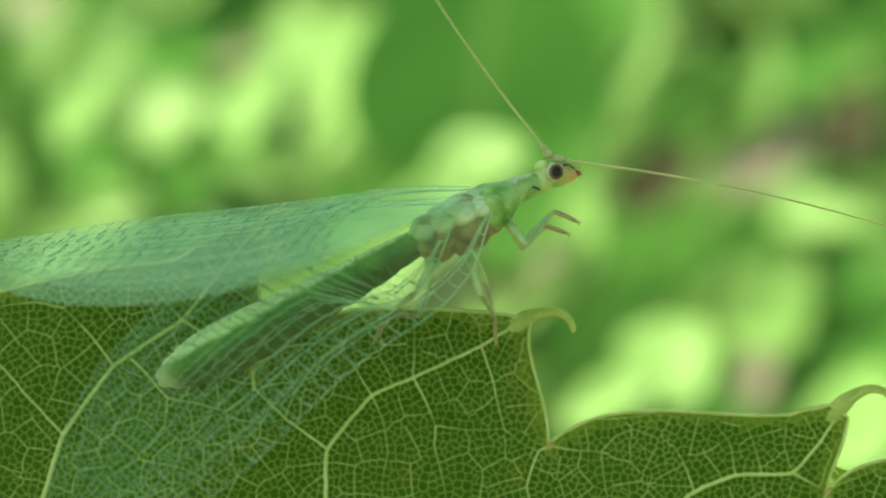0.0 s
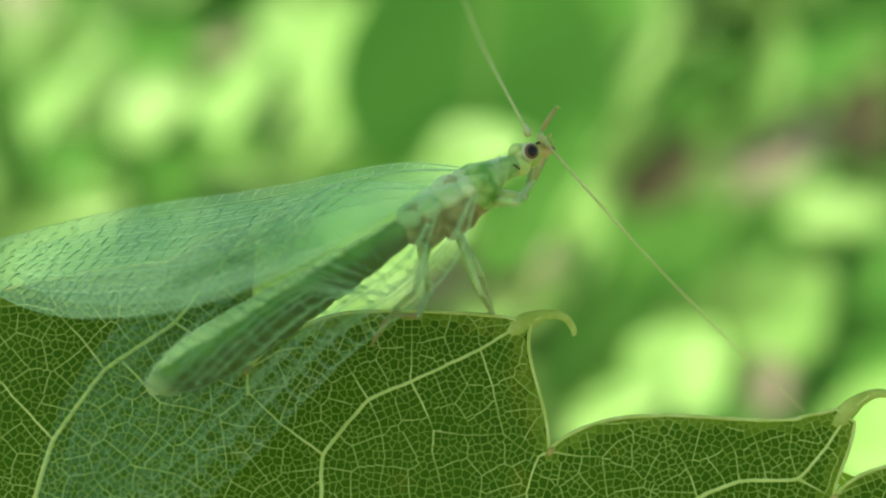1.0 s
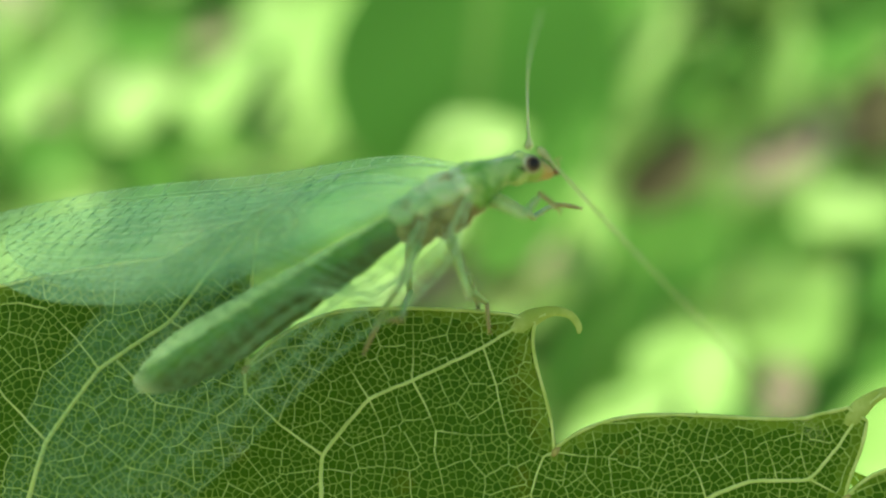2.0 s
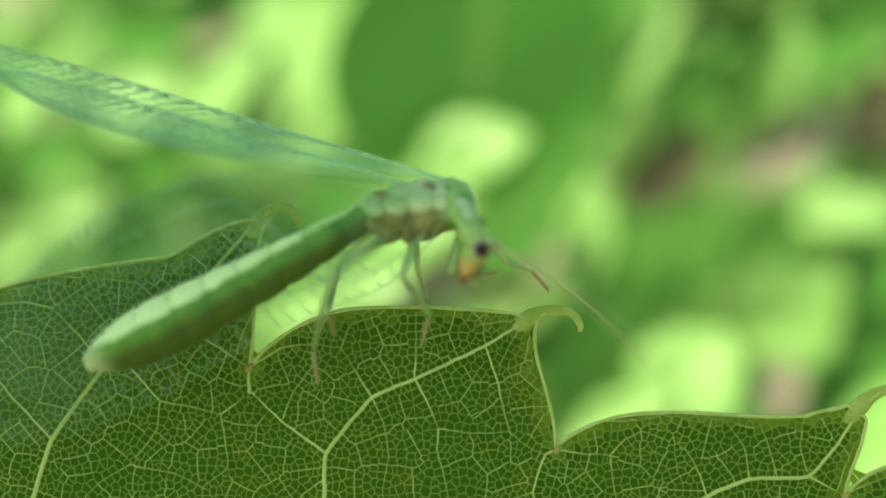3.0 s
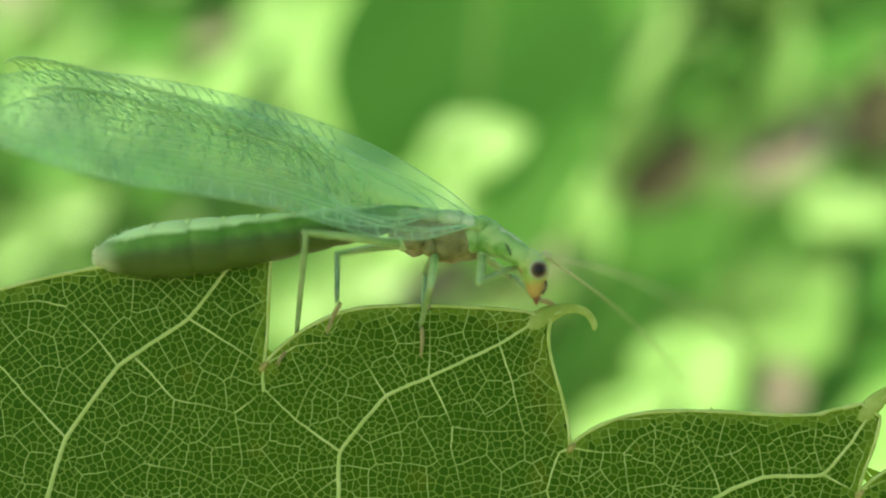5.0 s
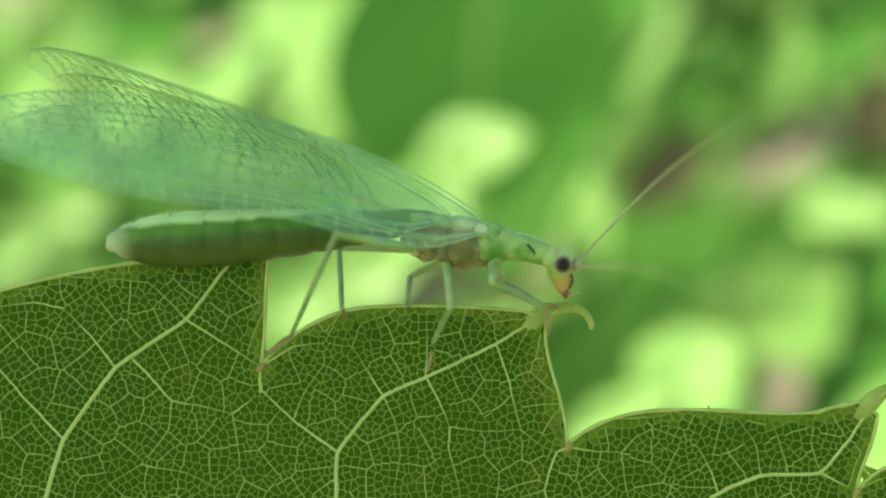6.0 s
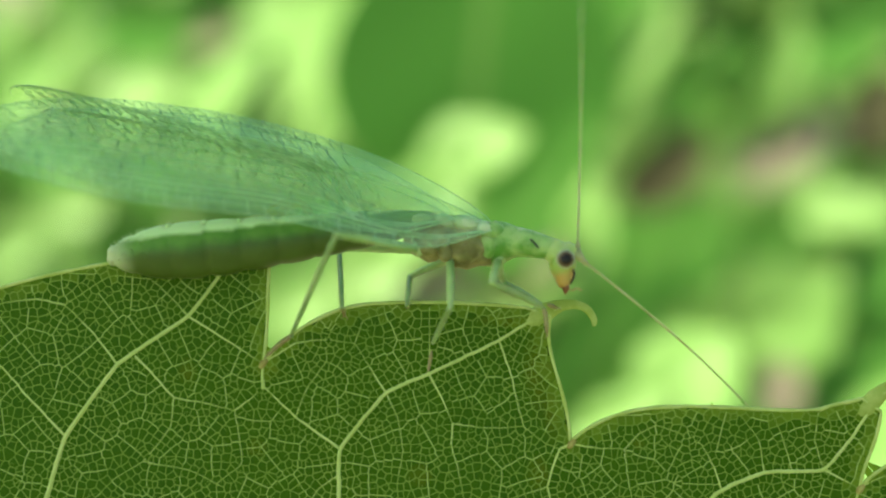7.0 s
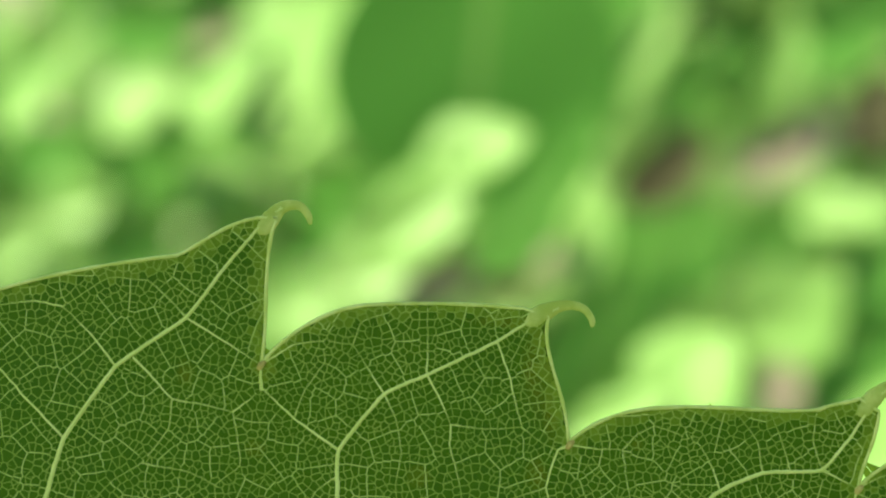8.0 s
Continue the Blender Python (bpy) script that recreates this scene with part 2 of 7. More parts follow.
def tube(bm, points, radii, sides=6, flat=1.0, cap=True):
    """A tube through the points; flat squeezes it along the local y axis of the world of the mesh."""
    rings = []
    n = len(points)
    side = None
    for i, p in enumerate(points):
        d = (Vector(points[min(i + 1, n - 1)]) - Vector(points[max(i - 1, 0)])).normalized()
        if side is None:
            side = d.cross(Vector((0, 1, 0)))
            if side.length < 0.05:
                side = d.cross(Vector((1, 0, 0)))
        side = (side - d * side.dot(d)).normalized()
        up = d.cross(side)
        ring = []
        for k in range(sides):
            a = 2 * math.pi * k / sides
            off = (side * math.cos(a) + up * math.sin(a)) * radii[i]
            off.y *= flat
            ring.append(bm.verts.new(Vector(p) + off))
        rings.append(ring)
    for r0, r1 in zip(rings, rings[1:]):
        for k in range(sides):
            bm.faces.new((r0[k], r0[(k + 1) % sides], r1[(k + 1) % sides], r1[k]))
    if cap:
        bm.faces.new(rings[0][::-1])
        bm.faces.new(rings[-1])


def loft(bm, stations, sides=20):
    """A body along x: stations of x, z of the middle, half width, half height (mm)."""
    rings = []
    for x, zc, w, h in stations:
        ring = []
        for k in range(sides):
            a = 2 * math.pi * k / sides
            ring.append(bm.verts.new((x * MM, math.cos(a) * w * MM, (zc + math.sin(a) * h) * MM)))
        rings.append(ring)
    for r0, r1 in zip(rings, rings[1:]):
        for k in range(sides):
            bm.faces.new((r0[k], r1[k], r1[(k + 1) % sides], r0[(k + 1) % sides]))
    bm.faces.new(rings[0])
    bm.faces.new(rings[-1][::-1])
    bmesh.ops.recalc_face_normals(bm, faces=bm.faces)


def lump(bm, x, y, z, rx, ry, rz, turn=0.0, detail=2):
    """A rounded swelling (mm)."""
    m = mm(x, y, z, 0, turn, 0) @ Matrix.Diagonal((rx * MM, ry * MM, rz * MM, 1))
    bmesh.ops.create_icosphere(bm, subdivisions=detail, radius=1.0, matrix=m)


def spline(points, steps=8):
    """A smooth line through the points."""
    pts = [Vector(p) for p in points]
    if len(pts) < 3:
        return [pts[0].lerp(pts[-1], i / steps) for i in range(steps + 1)]
    ext = [pts[0] * 2 - pts[1], *pts, pts[-1] * 2 - pts[-2]]
    out = []
    for i in range(1, len(ext) - 2):
        a, b, c, d = ext[i - 1:i + 3]
        for k in range(steps):
            t = k / steps
            out.append(0.5 * (2 * b + (c - a) * t + (2 * a - 5 * b + 4 * c - d) * t * t + (3 * b - a - 3 * c + d) * t ** 3))
    return out + [pts[-1]]


def bezier(a, b, c, d, steps):
    """Points of a cubic from a to d, the end left out."""
    out = []
    for i in range(steps):
        t = i / steps
        u = 1 - t
        out.append(tuple(u ** 3 * a[k] + 3 * u * u * t * b[k] + 3 * u * t * t * c[k] + t ** 3 * d[k] for k in (0, 1)))
    return out


# ---- ground ----
def build_ground():
    bm = bmesh.new()
    n = 60
    ring0 = None
    for i in range(n):
        r = 0.03 * (1.22 ** i)
        ring = []
        for k in range(48):
            a = 2 * math.pi * k / 48
            x, y = r * math.cos(a), r * math.sin(a) + 0.3
            h = 0.02 * noise.noise((x * 5, y * 5, 0)) + 0.004 * noise.noise((x * 40, y * 40, 3)) if r < 6 else 0
            ring.append(bm.verts.new((x, y, h)))
        if ring0:
            for k in range(48):
                bm.faces.new((ring0[k], ring[k], ring[(k + 1) % 48], ring0[(k + 1) % 48]))
        else:
            bm.faces.new(ring)
        ring0 = ring
    bmesh.ops.recalc_face_normals(bm, faces=bm.faces)
    ob = part("ground", bm, M_GROUND)
    tagged(ob, "brown soil with leaf litter under the shrub", "ground", kind="structure")


build_ground()


# ---- the leaf on which the insect stands ----
def grid(x, y, lift=0.0):
    """A place on the drawing grid, lifted towards the lens by so many mm."""
    px, pz = (x - 784) * UNIT, (441 - y) * UNIT
    return Vector((px, sag(px, pz) - lift * MM, pz))


def sag(x, z):
    """The gentle waves of the blade, in metres."""
    x, z = x / MM, z / MM
    return (0.10 * math.sin(x * 0.42 + 0.6) * math.cos(z * 0.35 + 0.4) + 0.0025 * max(0.0, -z - 3.0) ** 2) * MM


def margin():
    """The toothed upper edge: for each tooth the rise from its notch and the drop to the next."""
    rises = [
        ((-620, 1150), (-560, 980), (-420, 800), (-330, 720)),
        ((-330, 715), (-220, 535), (120, 472), (312, 452)),
        ((312, 452), (350, 440), (395, 392), (464, 384)),
        ((492, 384), (462, 440), (478, 560), (463, 643)),
        ((463, 643), (486, 612), (560, 545), (655, 539)),
        ((655, 539), (760, 533), (860, 539), (936, 547)),
        ((972, 560), (952, 618), (1004, 690), (1006, 784)),
        ((1006, 784), (1032, 758), (1090, 722), (1180, 721)),
        ((1180, 721), (1270, 715), (1370, 732), (1450, 724)),
        ((1450, 724), (1478, 712), (1500, 714), (1524, 704)),
        ((1556, 728), (1550, 790), (1524, 820), (1520, 866)),
        ((1520, 866), (1560, 810), (1640, 790), (1760, 800)),
        ((1760, 800), (1860, 800), (1920, 830), (1990, 820)),
        ((2000, 850), (1990, 900), (2010, 960), (2010, 1000)),
        ((2010, 1000), (2080, 960), (2190, 990), (2300, 1130)),
    ]
    out = []
    for a, b, c, d in rises:
        out += bezier(a, b, c, d, 26)
    return out + [(2300, 1130)]


def hooks():
    """The curved bristles at the tips of the teeth: place on the drawing grid and width."""
    return [
        ((452, 424, 6), (466, 407, 34), (480, 387, 33), (497, 369, 23), (517, 363, 18), (534, 367, 15), (546, 382, 13), (549, 394, 9)),
        ((915, 584, 6), (944, 567, 36), (964, 554, 34), (990, 543, 21), (1015, 541, 16), (1036, 549, 14), (1048, 566, 12), (1049, 576, 9)),
        ((1505, 745, 6), (1528, 726, 34), (1547, 705, 33), (1568, 688, 23), (1595, 677, 17), (1620, 680, 14), (1633, 694, 9)),
        ((1960, 850, 6), (1985, 835, 26), (2015, 822, 22), (2045, 816, 16), (2070, 830, 10)),
    ]


def inside(points, ring):
    """Which points lie in the ring."""
    x, y = points[:, 0], points[:, 1]
    hit = np.zeros(len(points), bool)
    for (ax, ay), (bx, by) in zip(ring, ring[1:] + ring[:1]):
        if ay != by:
            hit ^= ((ay > y) != (by > y)) & (x < (bx - ax) * (y - ay) / (by - ay) + ax)
    return hit


def veinlets(leaf, edge, lines):
    """The fine net: the borders of small cells, stronger where two larger fields meet, with blind twigs inside the cells."""
    rnd = np.random.RandomState(4)
    step = 16.0
    gx, gy = np.meshgrid(np.arange(-260, 1800, step), np.arange(350, 1110, step))
    seeds = np.stack([gx.ravel(), gy.ravel()], 1) + rnd.uniform(-0.46, 0.46, (gx.size, 2)) * step
    ring = edge + [(2300, 1190), (-620, 1190)]
    seeds = seeds[inside(seeds + (0, 14), ring) | inside(seeds, ring)]

    def resample(line, gap):
        line = np.array(line, float)
        run = np.concatenate([[0], np.cumsum(np.hypot(*np.diff(line, axis=0).T))])
        t = np.arange(gap / 2, run[-1], gap)
        p = np.stack([np.interp(t, run, line[:, 0]), np.interp(t, run, line[:, 1])], 1)
        q = np.stack([np.interp(t + 1, run, line[:, 0]), np.interp(t + 1, run, line[:, 1])], 1)
        o = np.stack([np.interp(t - 1, run, line[:, 0]), np.interp(t - 1, run, line[:, 1])], 1)
        d = q - o
        d /= np.maximum(np.hypot(*d.T), 1e-6)[:, None]
        return p, np.stack([-d[:, 1], d[:, 0]], 1)

    def beside(points, all_lines, gap, off, clear):
        """Clear the points from the lines and set pairs of points on both sides, so that cell borders run along them."""
        extra, middle = [], []
        for line in all_lines:
            p, side = resample(line, gap)
            shift = rnd.uniform(0.8, 1.15, (len(p), 1)) * off
            extra += [p + side * shift, p - side * shift]
            middle.append(resample(line, 5)[0])
        extra, middle = np.concatenate(extra), np.concatenate(middle)
        keep = np.ones(len(points), bool)
        for k in range(0, len(points), 2000):
            d = ((points[k:k + 2000, None] - middle[None]) ** 2).sum(2).min(1)
            keep[k:k + 2000] = d > clear ** 2
        near = np.ones(len(extra), bool)
        for k in range(len(extra)):
            if near[k]:
                d = ((extra[k + 1:] - extra[k]) ** 2).sum(1)
                near[k + 1:] &= d > (off * 0.7) ** 2
        return points[keep], extra[near]

    def delaunay(pts):
        v, _, f, *_ = delaunay_2d_cdt([Vector(p) for p in pts], [], [], 0, 1e-6)
        return np.array([tuple(p) for p in v]), np.array([t for t in f if len(t) == 3])

    def centres(v, tri):
        a, b, c = v[tri[:, 0]], v[tri[:, 1]], v[tri[:, 2]]
        d = 2 * ((b - a)[:, 0] * (c - a)[:, 1] - (b - a)[:, 1] * (c - a)[:, 0])
        d = np.where(np.abs(d) < 1e-6, 1e-6, d)
        bb, cc = ((b - a) ** 2).sum(1), ((c - a) ** 2).sum(1)
        ux = ((c - a)[:, 1] * bb - (b - a)[:, 1] * cc) / d
        uy = ((b - a)[:, 0] * cc - (c - a)[:, 0] * bb) / d
        return a + np.stack([ux, uy], 1)

    def cells(pts):
        v, tri = delaunay(pts)
        return v, tri, centres(v, tri)

    def borders_of(tri):
        out = {}
        for i, (a, b, c) in enumerate(tri.tolist()):
            for e in ((a, b), (b, c), (c, a)):
                out.setdefault((min(e), max(e)), []).append(i)
        return out

    # larger fields between the drawn veins
    fx, fy = np.meshgrid(np.arange(-300, 1850, 74), np.arange(300, 1150, 74))
    fields = np.stack([fx.ravel(), fy.ravel()], 1) + rnd.uniform(-0.42, 0.42, (fx.size, 2)) * 74
    fields, pairs = beside(fields, lines, 64, 30, 46)
    _, ft, fm = cells(np.concatenate([fields, pairs]))
    drawn = np.concatenate([resample(line, 4)[0] for line in lines])
    field_lines = []
    for (a, b), pair in borders_of(ft).items():
        if len(pair) == 2:
            p, q = fm[pair[0]], fm[pair[1]]
            if 6 < math.hypot(*(q - p)) < 130 and ((drawn - (p + q) / 2) ** 2).sum(1).min() > 200:
                m = (p + q) / 2 + rnd.uniform(-2.5, 2.5, 2)
                field_lines.append([p, m, q])
    # small cells, with borders along the veins and along the fields
    seeds, along_fields = beside(seeds, field_lines, 14.5, 7.0, 11.5)
    v0, tri0, mid0 = cells(seeds)
    total, count = np.zeros_like(v0), np.zeros(len(v0))
    for k in range(3):
        np.add.at(total, tri0[:, k], mid0)
        np.add.at(count, tri0[:, k], 1)
    moved = total / np.maximum(count, 1)[:, None]
    seeds = np.where((np.hypot(*(moved - v0).T) > 8)[:, None], v0, v0 * 0.35 + moved * 0.65)
    free, along_veins = beside(np.concatenate([seeds, along_fields]), lines, 14.0, 7.4, 11.5)
    v, tri, mid = cells(np.concatenate([free, along_veins]))
    borders = borders_of(tri)
    ok = inside(mid, ring)
    nets = {"fine": ([], []), "field": ([], [])}

    def strand(p, q, w, which="fine"):
        verts, faces = nets[which]
        d = q - p
        size = math.hypot(*d)
        if size < 0.3:
            return
        side = np.array((-d[1], d[0])) / size * w / 2
        tip = d / size * w * 0.3
        k = len(verts)
        for o in (p - tip, q + tip):
            for off, lift in ((side, -0.004), (side * 0.35, 0.013), (-side * 0.35, 0.013), (-side, -0.004)):
                verts.append(grid(o[0] + off[0], o[1] + off[1], lift))
        for j in range(3):
            faces.append((k + j, k + j + 1, k + j + 5, k + j + 4))

    runs = np.concatenate([resample(line, 4)[0] for line in field_lines])
    rim_line = np.array(edge)
    for (a, b), pair in borders.items():
        if len(pair) == 2 and ok[pair[0]] and ok[pair[1]]:
            p, q = mid[pair[0]], mid[pair[1]]
            if math.hypot(*(q - p)) < 40:
                m = (p + q) / 2
                d = (q - p) / max(0.1, math.hypot(*(q - p)))
                off = ((runs - m) ** 2).sum(1)
                k = off.argmin()
                along = runs[min(k + 1, len(runs) - 1)] - runs[max(k - 1, 0)]
                follows = off[k] < 16 and abs(along @ d) > 0.7 * math.hypot(*along)
                if follows:
                    strand(p, q, 3.1 + rnd.uniform(-0.5, 0.6), "field")
                else:
                    brim = math.exp(-math.sqrt(((rim_line - m) ** 2).sum(1).min()) / 18)
                    strand(p, q, (2.5 + rnd.uniform(-0.6, 0.7)) * (1 + 0.5 * brim))
    for i in range(len(mid)):
        if ok[i] and rnd.uniform() < 0.16:
            c = v[tri[i][rnd.randint(3)]]
            bent = c + rnd.uniform(-3, 3, 2)
            if math.hypot(*(bent - mid[i])) < 20:
                strand(mid[i], mid[i] + (bent - mid[i]) * 0.75, 1.8)
    # the islets of tissue between the veinlets, each a low dome; paler along the margin
    around = {}
    for i, t in enumerate(tri.tolist()):
        for k in t:
            around.setdefault(k, []).append(i)
    knobs = np.array([h[2][:2] for h in hooks()])
    within = inside(v, ring)
    domes = {"leaf": ([], []), "brim": ([], []), "pale": ([], [])}
    for k, ids in around.items():
        c = v[k]
        if len(ids) < 3 or not any(ok[i] for i in ids) or not within[k]:
            continue
        corners = np.array([mid[i] if ok[i] else rim_line[((rim_line - mid[i]) ** 2).sum(1).argmin()] for i in ids])
        heart = corners.mean(0)
        if np.abs(corners - heart).max() > 26:
            continue
        corners = heart + (corners[np.argsort(np.arctan2(*(corners - heart).T))] - heart) * 0.93
        gap = math.sqrt(((rim_line - heart) ** 2).sum(1).min())
        tip = math.sqrt(((knobs - heart) ** 2).sum(1).min())
        fade = max(math.exp(-gap / 16), math.exp(-(tip / 42) ** 2)) + rnd.uniform(-0.12, 0.12)
        verts, faces = domes["pale" if fade > 0.55 else "brim" if fade > 0.24 else "leaf"]
        n0 = len(verts)
        verts.append(grid(heart[0], heart[1], 0.013))
        verts += [grid(x, y, 0.009) for x, y in heart + (corners - heart) * 0.6]
        verts += [grid(x, y, 0.001) for x, y in corners]
        m = len(corners)
        for j in range(m):
            j2 = (j + 1) % m
            faces.append((n0, n0 + 1 + j, n0 + 1 + j2))
            faces.append((n0 + 1 + j, n0 + 1 + m + j, n0 + 1 + m + j2, n0 + 1 + j2))
    for which, material, label in (("leaf", M_BLADE, "dark green islets of leaf tissue"), ("brim", M_BRIM, "yellow-green islets near the margin"), ("pale", M_BRIM_PALE, "pale yellowish islets at the margin")):
        me = bpy.data.meshes.new("leaf_tissue")
        me.from_pydata(domes[which][0], [], domes[which][1])
        me.materials.append(material)
        me.shade_smooth()
        ob = new("leaf_tissue", me)
        ob.parent = leaf
        tagged(ob, label, kind="stuff")
    for which, material, label in (("fine", M_NET, "fine green net of veinlets"), ("field", M_FIELD, "pale net of small veins")):
        me = bpy.data.meshes.new("veinlet_net")
        me.from_pydata(nets[which][0], [], nets[which][1])
        me.materials.append(material)
        me.shade_smooth()
        ob = new("veinlet_net", me)
        ob.parent = leaf
        tagged(ob, label, kind="stuff")


def build_main_leaf():
    leaf = new("leaf")
    tagged(leaf, "green spiny-toothed leaf with pale netted veins", "leaf")
    edge = margin()
    x0, x1 = edge[0][0], edge[-1][0]
    bm = bmesh.new()
    rows = 26
    faces_of = []
    for layer in (0, 1):
        cols = []
        for i, (ex, ey) in enumerate(edge):
            f = i / (len(edge) - 1)
            bx = x0 + (x1 - x0) * f - 130 * math.sin(math.pi * f)
            by = 1150 + 60 * math.sin(math.pi * f)
            col = []
            for k in range(-8, rows + 1):
                v = k / rows
                if k >= 0:
                    x, y = bx + (ex - bx) * v, by + (ey - by) * v
                else:
                    w = -k / 8
                    x, y = bx + 260 * w * math.sin(math.pi * f), by + 620 * w * math.sin(math.pi * f) ** 0.7
                p = grid(x, y)
                p.y += (0.09 * layer) * MM
                col.append(bm.verts.new(p))
            cols.append(col)
        for c0, c1 in zip(cols, cols[1:]):
            for k in range(len(c0) - 1):
                quad = (c0[k], c1[k], c1[k + 1], c0[k + 1])
                bm.faces.new(quad if layer == 0 else quad[::-1])
        faces_of.append(cols)
    front, rear = faces_of
    for i in range(len(front) - 1):
        bm.faces.new((front[i][-1], front[i + 1][-1], rear[i + 1][-1], rear[i][-1]))
        bm.faces.new((front[i][0], rear[i][0], rear[i + 1][0], front[i + 1][0]))
    part("blade", bm, M_BLADE, leaf)

    # the pale, thickened rim
    bm = bmesh.new()
    radii = [(0.058 + 0.020 * noise.noise((i * 0.21, 2, 0)) + 0.016 * noise.noise((i * 0.9, 7, 0))) * MM for i in range(len(edge))]
    tube(bm, [grid(x, y + 1.0, -0.012) for x, y in edge], radii, 6)
    part("rim", bm, M_RIM, leaf, "pale thickened leaf margin")
    for h in hooks():
        bm = bmesh.new()
        pts = spline([grid(x, y, -0.045) for x, y, w in h], 8)
        n = len(pts) - 1
        widths = [w / 2 * UNIT for x, y, w in h]
        shape = [float(np.interp(i / n * (len(h) - 1), range(len(h)), widths)) * (1 + 0.05 * noise.noise((i * 0.7, h[0][0], 0))) for i in range(n + 1)]
        tube(bm, pts, shape, 14, 0.32)
        bmesh.ops.create_icosphere(bm, subdivisions=2, radius=shape[-1] * 0.95, matrix=Matrix.Translation(pts[-1]) @ Matrix.Diagonal((1, 0.4, 1, 1)))
        part("bristle", bm, M_HOOK, leaf, "curved yellow-green bristle tip")

    lines = []

    def vein(width, *xy):
        bm_v = bmesh.new()
        knots = [(xy[i], xy[i + 1]) for i in range(0, len(xy), 2)]
        knots = [Vector((x, y, 0)) for x, y in knots]
        curve = spline(knots, 9)
        if len(knots) > 2:
            curve = [p * 0.35 + knots[min(i // 9, len(knots) - 2)].lerp(knots[min(i // 9, len(knots) - 2) + 1], i / 9 - min(i // 9, len(knots) - 2)) * 0.65 for i, p in enumerate(curve)]
        flat_pts = [(p.x + 1.5 * noise.noise((p.x * 0.06, p.y * 0.06, width)), p.y + 1.5 * noise.noise((p.x * 0.06, p.y * 0.06, width + 5))) for p in curve]
        pts = [grid(x, y, -0.012) for x, y in flat_pts]
        n_v = len(pts) - 1
        lines.append([(p.x / UNIT + 784, 441 - p.z / UNIT) for p in pts])
        end = 0.55 if width > 4 else 0.75
        tube(bm_v, pts, [(width if width > 5 else width * 1.02) * (1 - (1 - end) * i / n_v) * (1 + 0.16 * noise.noise((i * 0.8, width, 1))) * 0.5 * UNIT for i in range(n_v + 1)], 6, 0.8)
        part("vein", bm_v, M_VEIN, leaf)

    # midrib and main side veins
    vein(26, -620, 1150, 300, 1200, 1200, 1205, 2300, 1130)
    vein(12, 20, 1180, 45, 1000, 80, 885, 113, 776, 205, 648, 330, 562, 400, 472, 466, 396, 500, 368)
    vein(11, 590, 1200, 596, 1000, 597, 885, 599, 797, 680, 697, 756, 664, 880, 605, 946, 563, 990, 546)
    vein(11, 1110, 1200, 1180, 980, 1265, 876, 1350, 838, 1455, 833, 1505, 775, 1545, 712, 1580, 680)
    vein(10, 1600, 1190, 1700, 1000, 1850, 930, 1990, 830)
    # branches
    vein(6, 113, 776, 40, 700, 0, 655, -60, 590, -150, 520)
    vein(6, 205, 648, 160, 592, 110, 543)
    vein(5, 110, 543, 60, 533, 0, 540, -80, 570)
    vein(6, 330, 562, 400, 605, 463, 646)
    vein(6, 235, 632, 270, 668, 305, 706, 360, 716, 412, 729)
    vein(5, 412, 729, 440, 708, 464, 686)
    vein(9, 464, 690, 461, 668, 463, 645)
    vein(7, 599, 797, 520, 740, 464, 687)
    vein(4, 305, 706, 298, 760, 250, 820, 200, 850, 150, 900)
    vein(4, 412, 729, 420, 775, 425, 825, 380, 860, 384, 930)
    vein(4, 250, 820, 330, 835, 385, 862)
    vein(5, 463, 645, 520, 610, 570, 603, 625, 610)
    vein(5, 680, 697, 650, 650, 625, 610)
    vein(4, 625, 610, 640, 570, 690, 553)
    vein(6, 756, 664, 780, 710, 798, 752)
    vein(5, 798, 752, 796, 790, 812, 850, 820, 900)
    vein(4, 798, 752, 860, 760, 925, 757)
    vein(5, 880, 605, 900, 660, 915, 725, 925, 757, 960, 785, 987, 797)
    vein(5, 756, 664, 757, 620, 756, 545)
    vein(7, 1012, 788, 987, 797, 966, 863, 978, 910)
    vein(4, 966, 863, 940, 872, 900, 885)
    vein(5, 1010, 788, 1060, 795, 1102, 796)
    vein(4, 1102, 796, 1108, 840, 1118, 900)
    vein(4, 1102, 796, 1130, 768, 1160, 755, 1200, 768, 1240, 790)
    vein(5, 1275, 868, 1262, 830, 1240, 790, 1210, 760)
    vein(6, 1455, 833, 1485, 848, 1520, 866)
    vein(7, 1520, 862, 1514, 885, 1500, 960)
    vein(5, 1514, 866, 1545, 852, 1600, 830)
    vein(4, 680, 697, 700, 740, 710, 800, 700, 860, 705, 930)
    vein(4, 330, 562, 300, 530, 262, 497, 190, 492, 110, 543)
    vein(4, 946, 563, 905, 640)
    vein(4, 1350, 838, 1340, 780, 1310, 740)
    vein(4, 1400, 834, 1380, 770, 1365, 735)
    vein(4, 1455, 833, 1440, 780, 1445, 730)
    vein(4, 599, 840, 560, 870, 520, 930)
    vein(4, 520, 740, 540, 690, 575, 640, 570, 603)

    for x, y in ((463, 645), (1008, 786), (1520, 866)):
        bm = bmesh.new()
        tube(bm, spline([grid(x - 5, y + 9, 0.03), grid(x + 1, y, 0.05), grid(x + 8, y - 6, 0.03)], 4), [0.05 * MM, 0.075 * MM, 0.09 * MM, 0.1 * MM, 0.1 * MM, 0.09 * MM, 0.075 * MM, 0.06 * MM, 0.04 * MM], 7, 0.6)
        part("notch_scar", bm, M_SCAR, leaf, "rusty scar in the notch")

    veinlets(leaf, edge, lines)

    # leaf stalk down to the shoot
    bm = bmesh.new()
    a = grid(-620, 1150, -0.05)
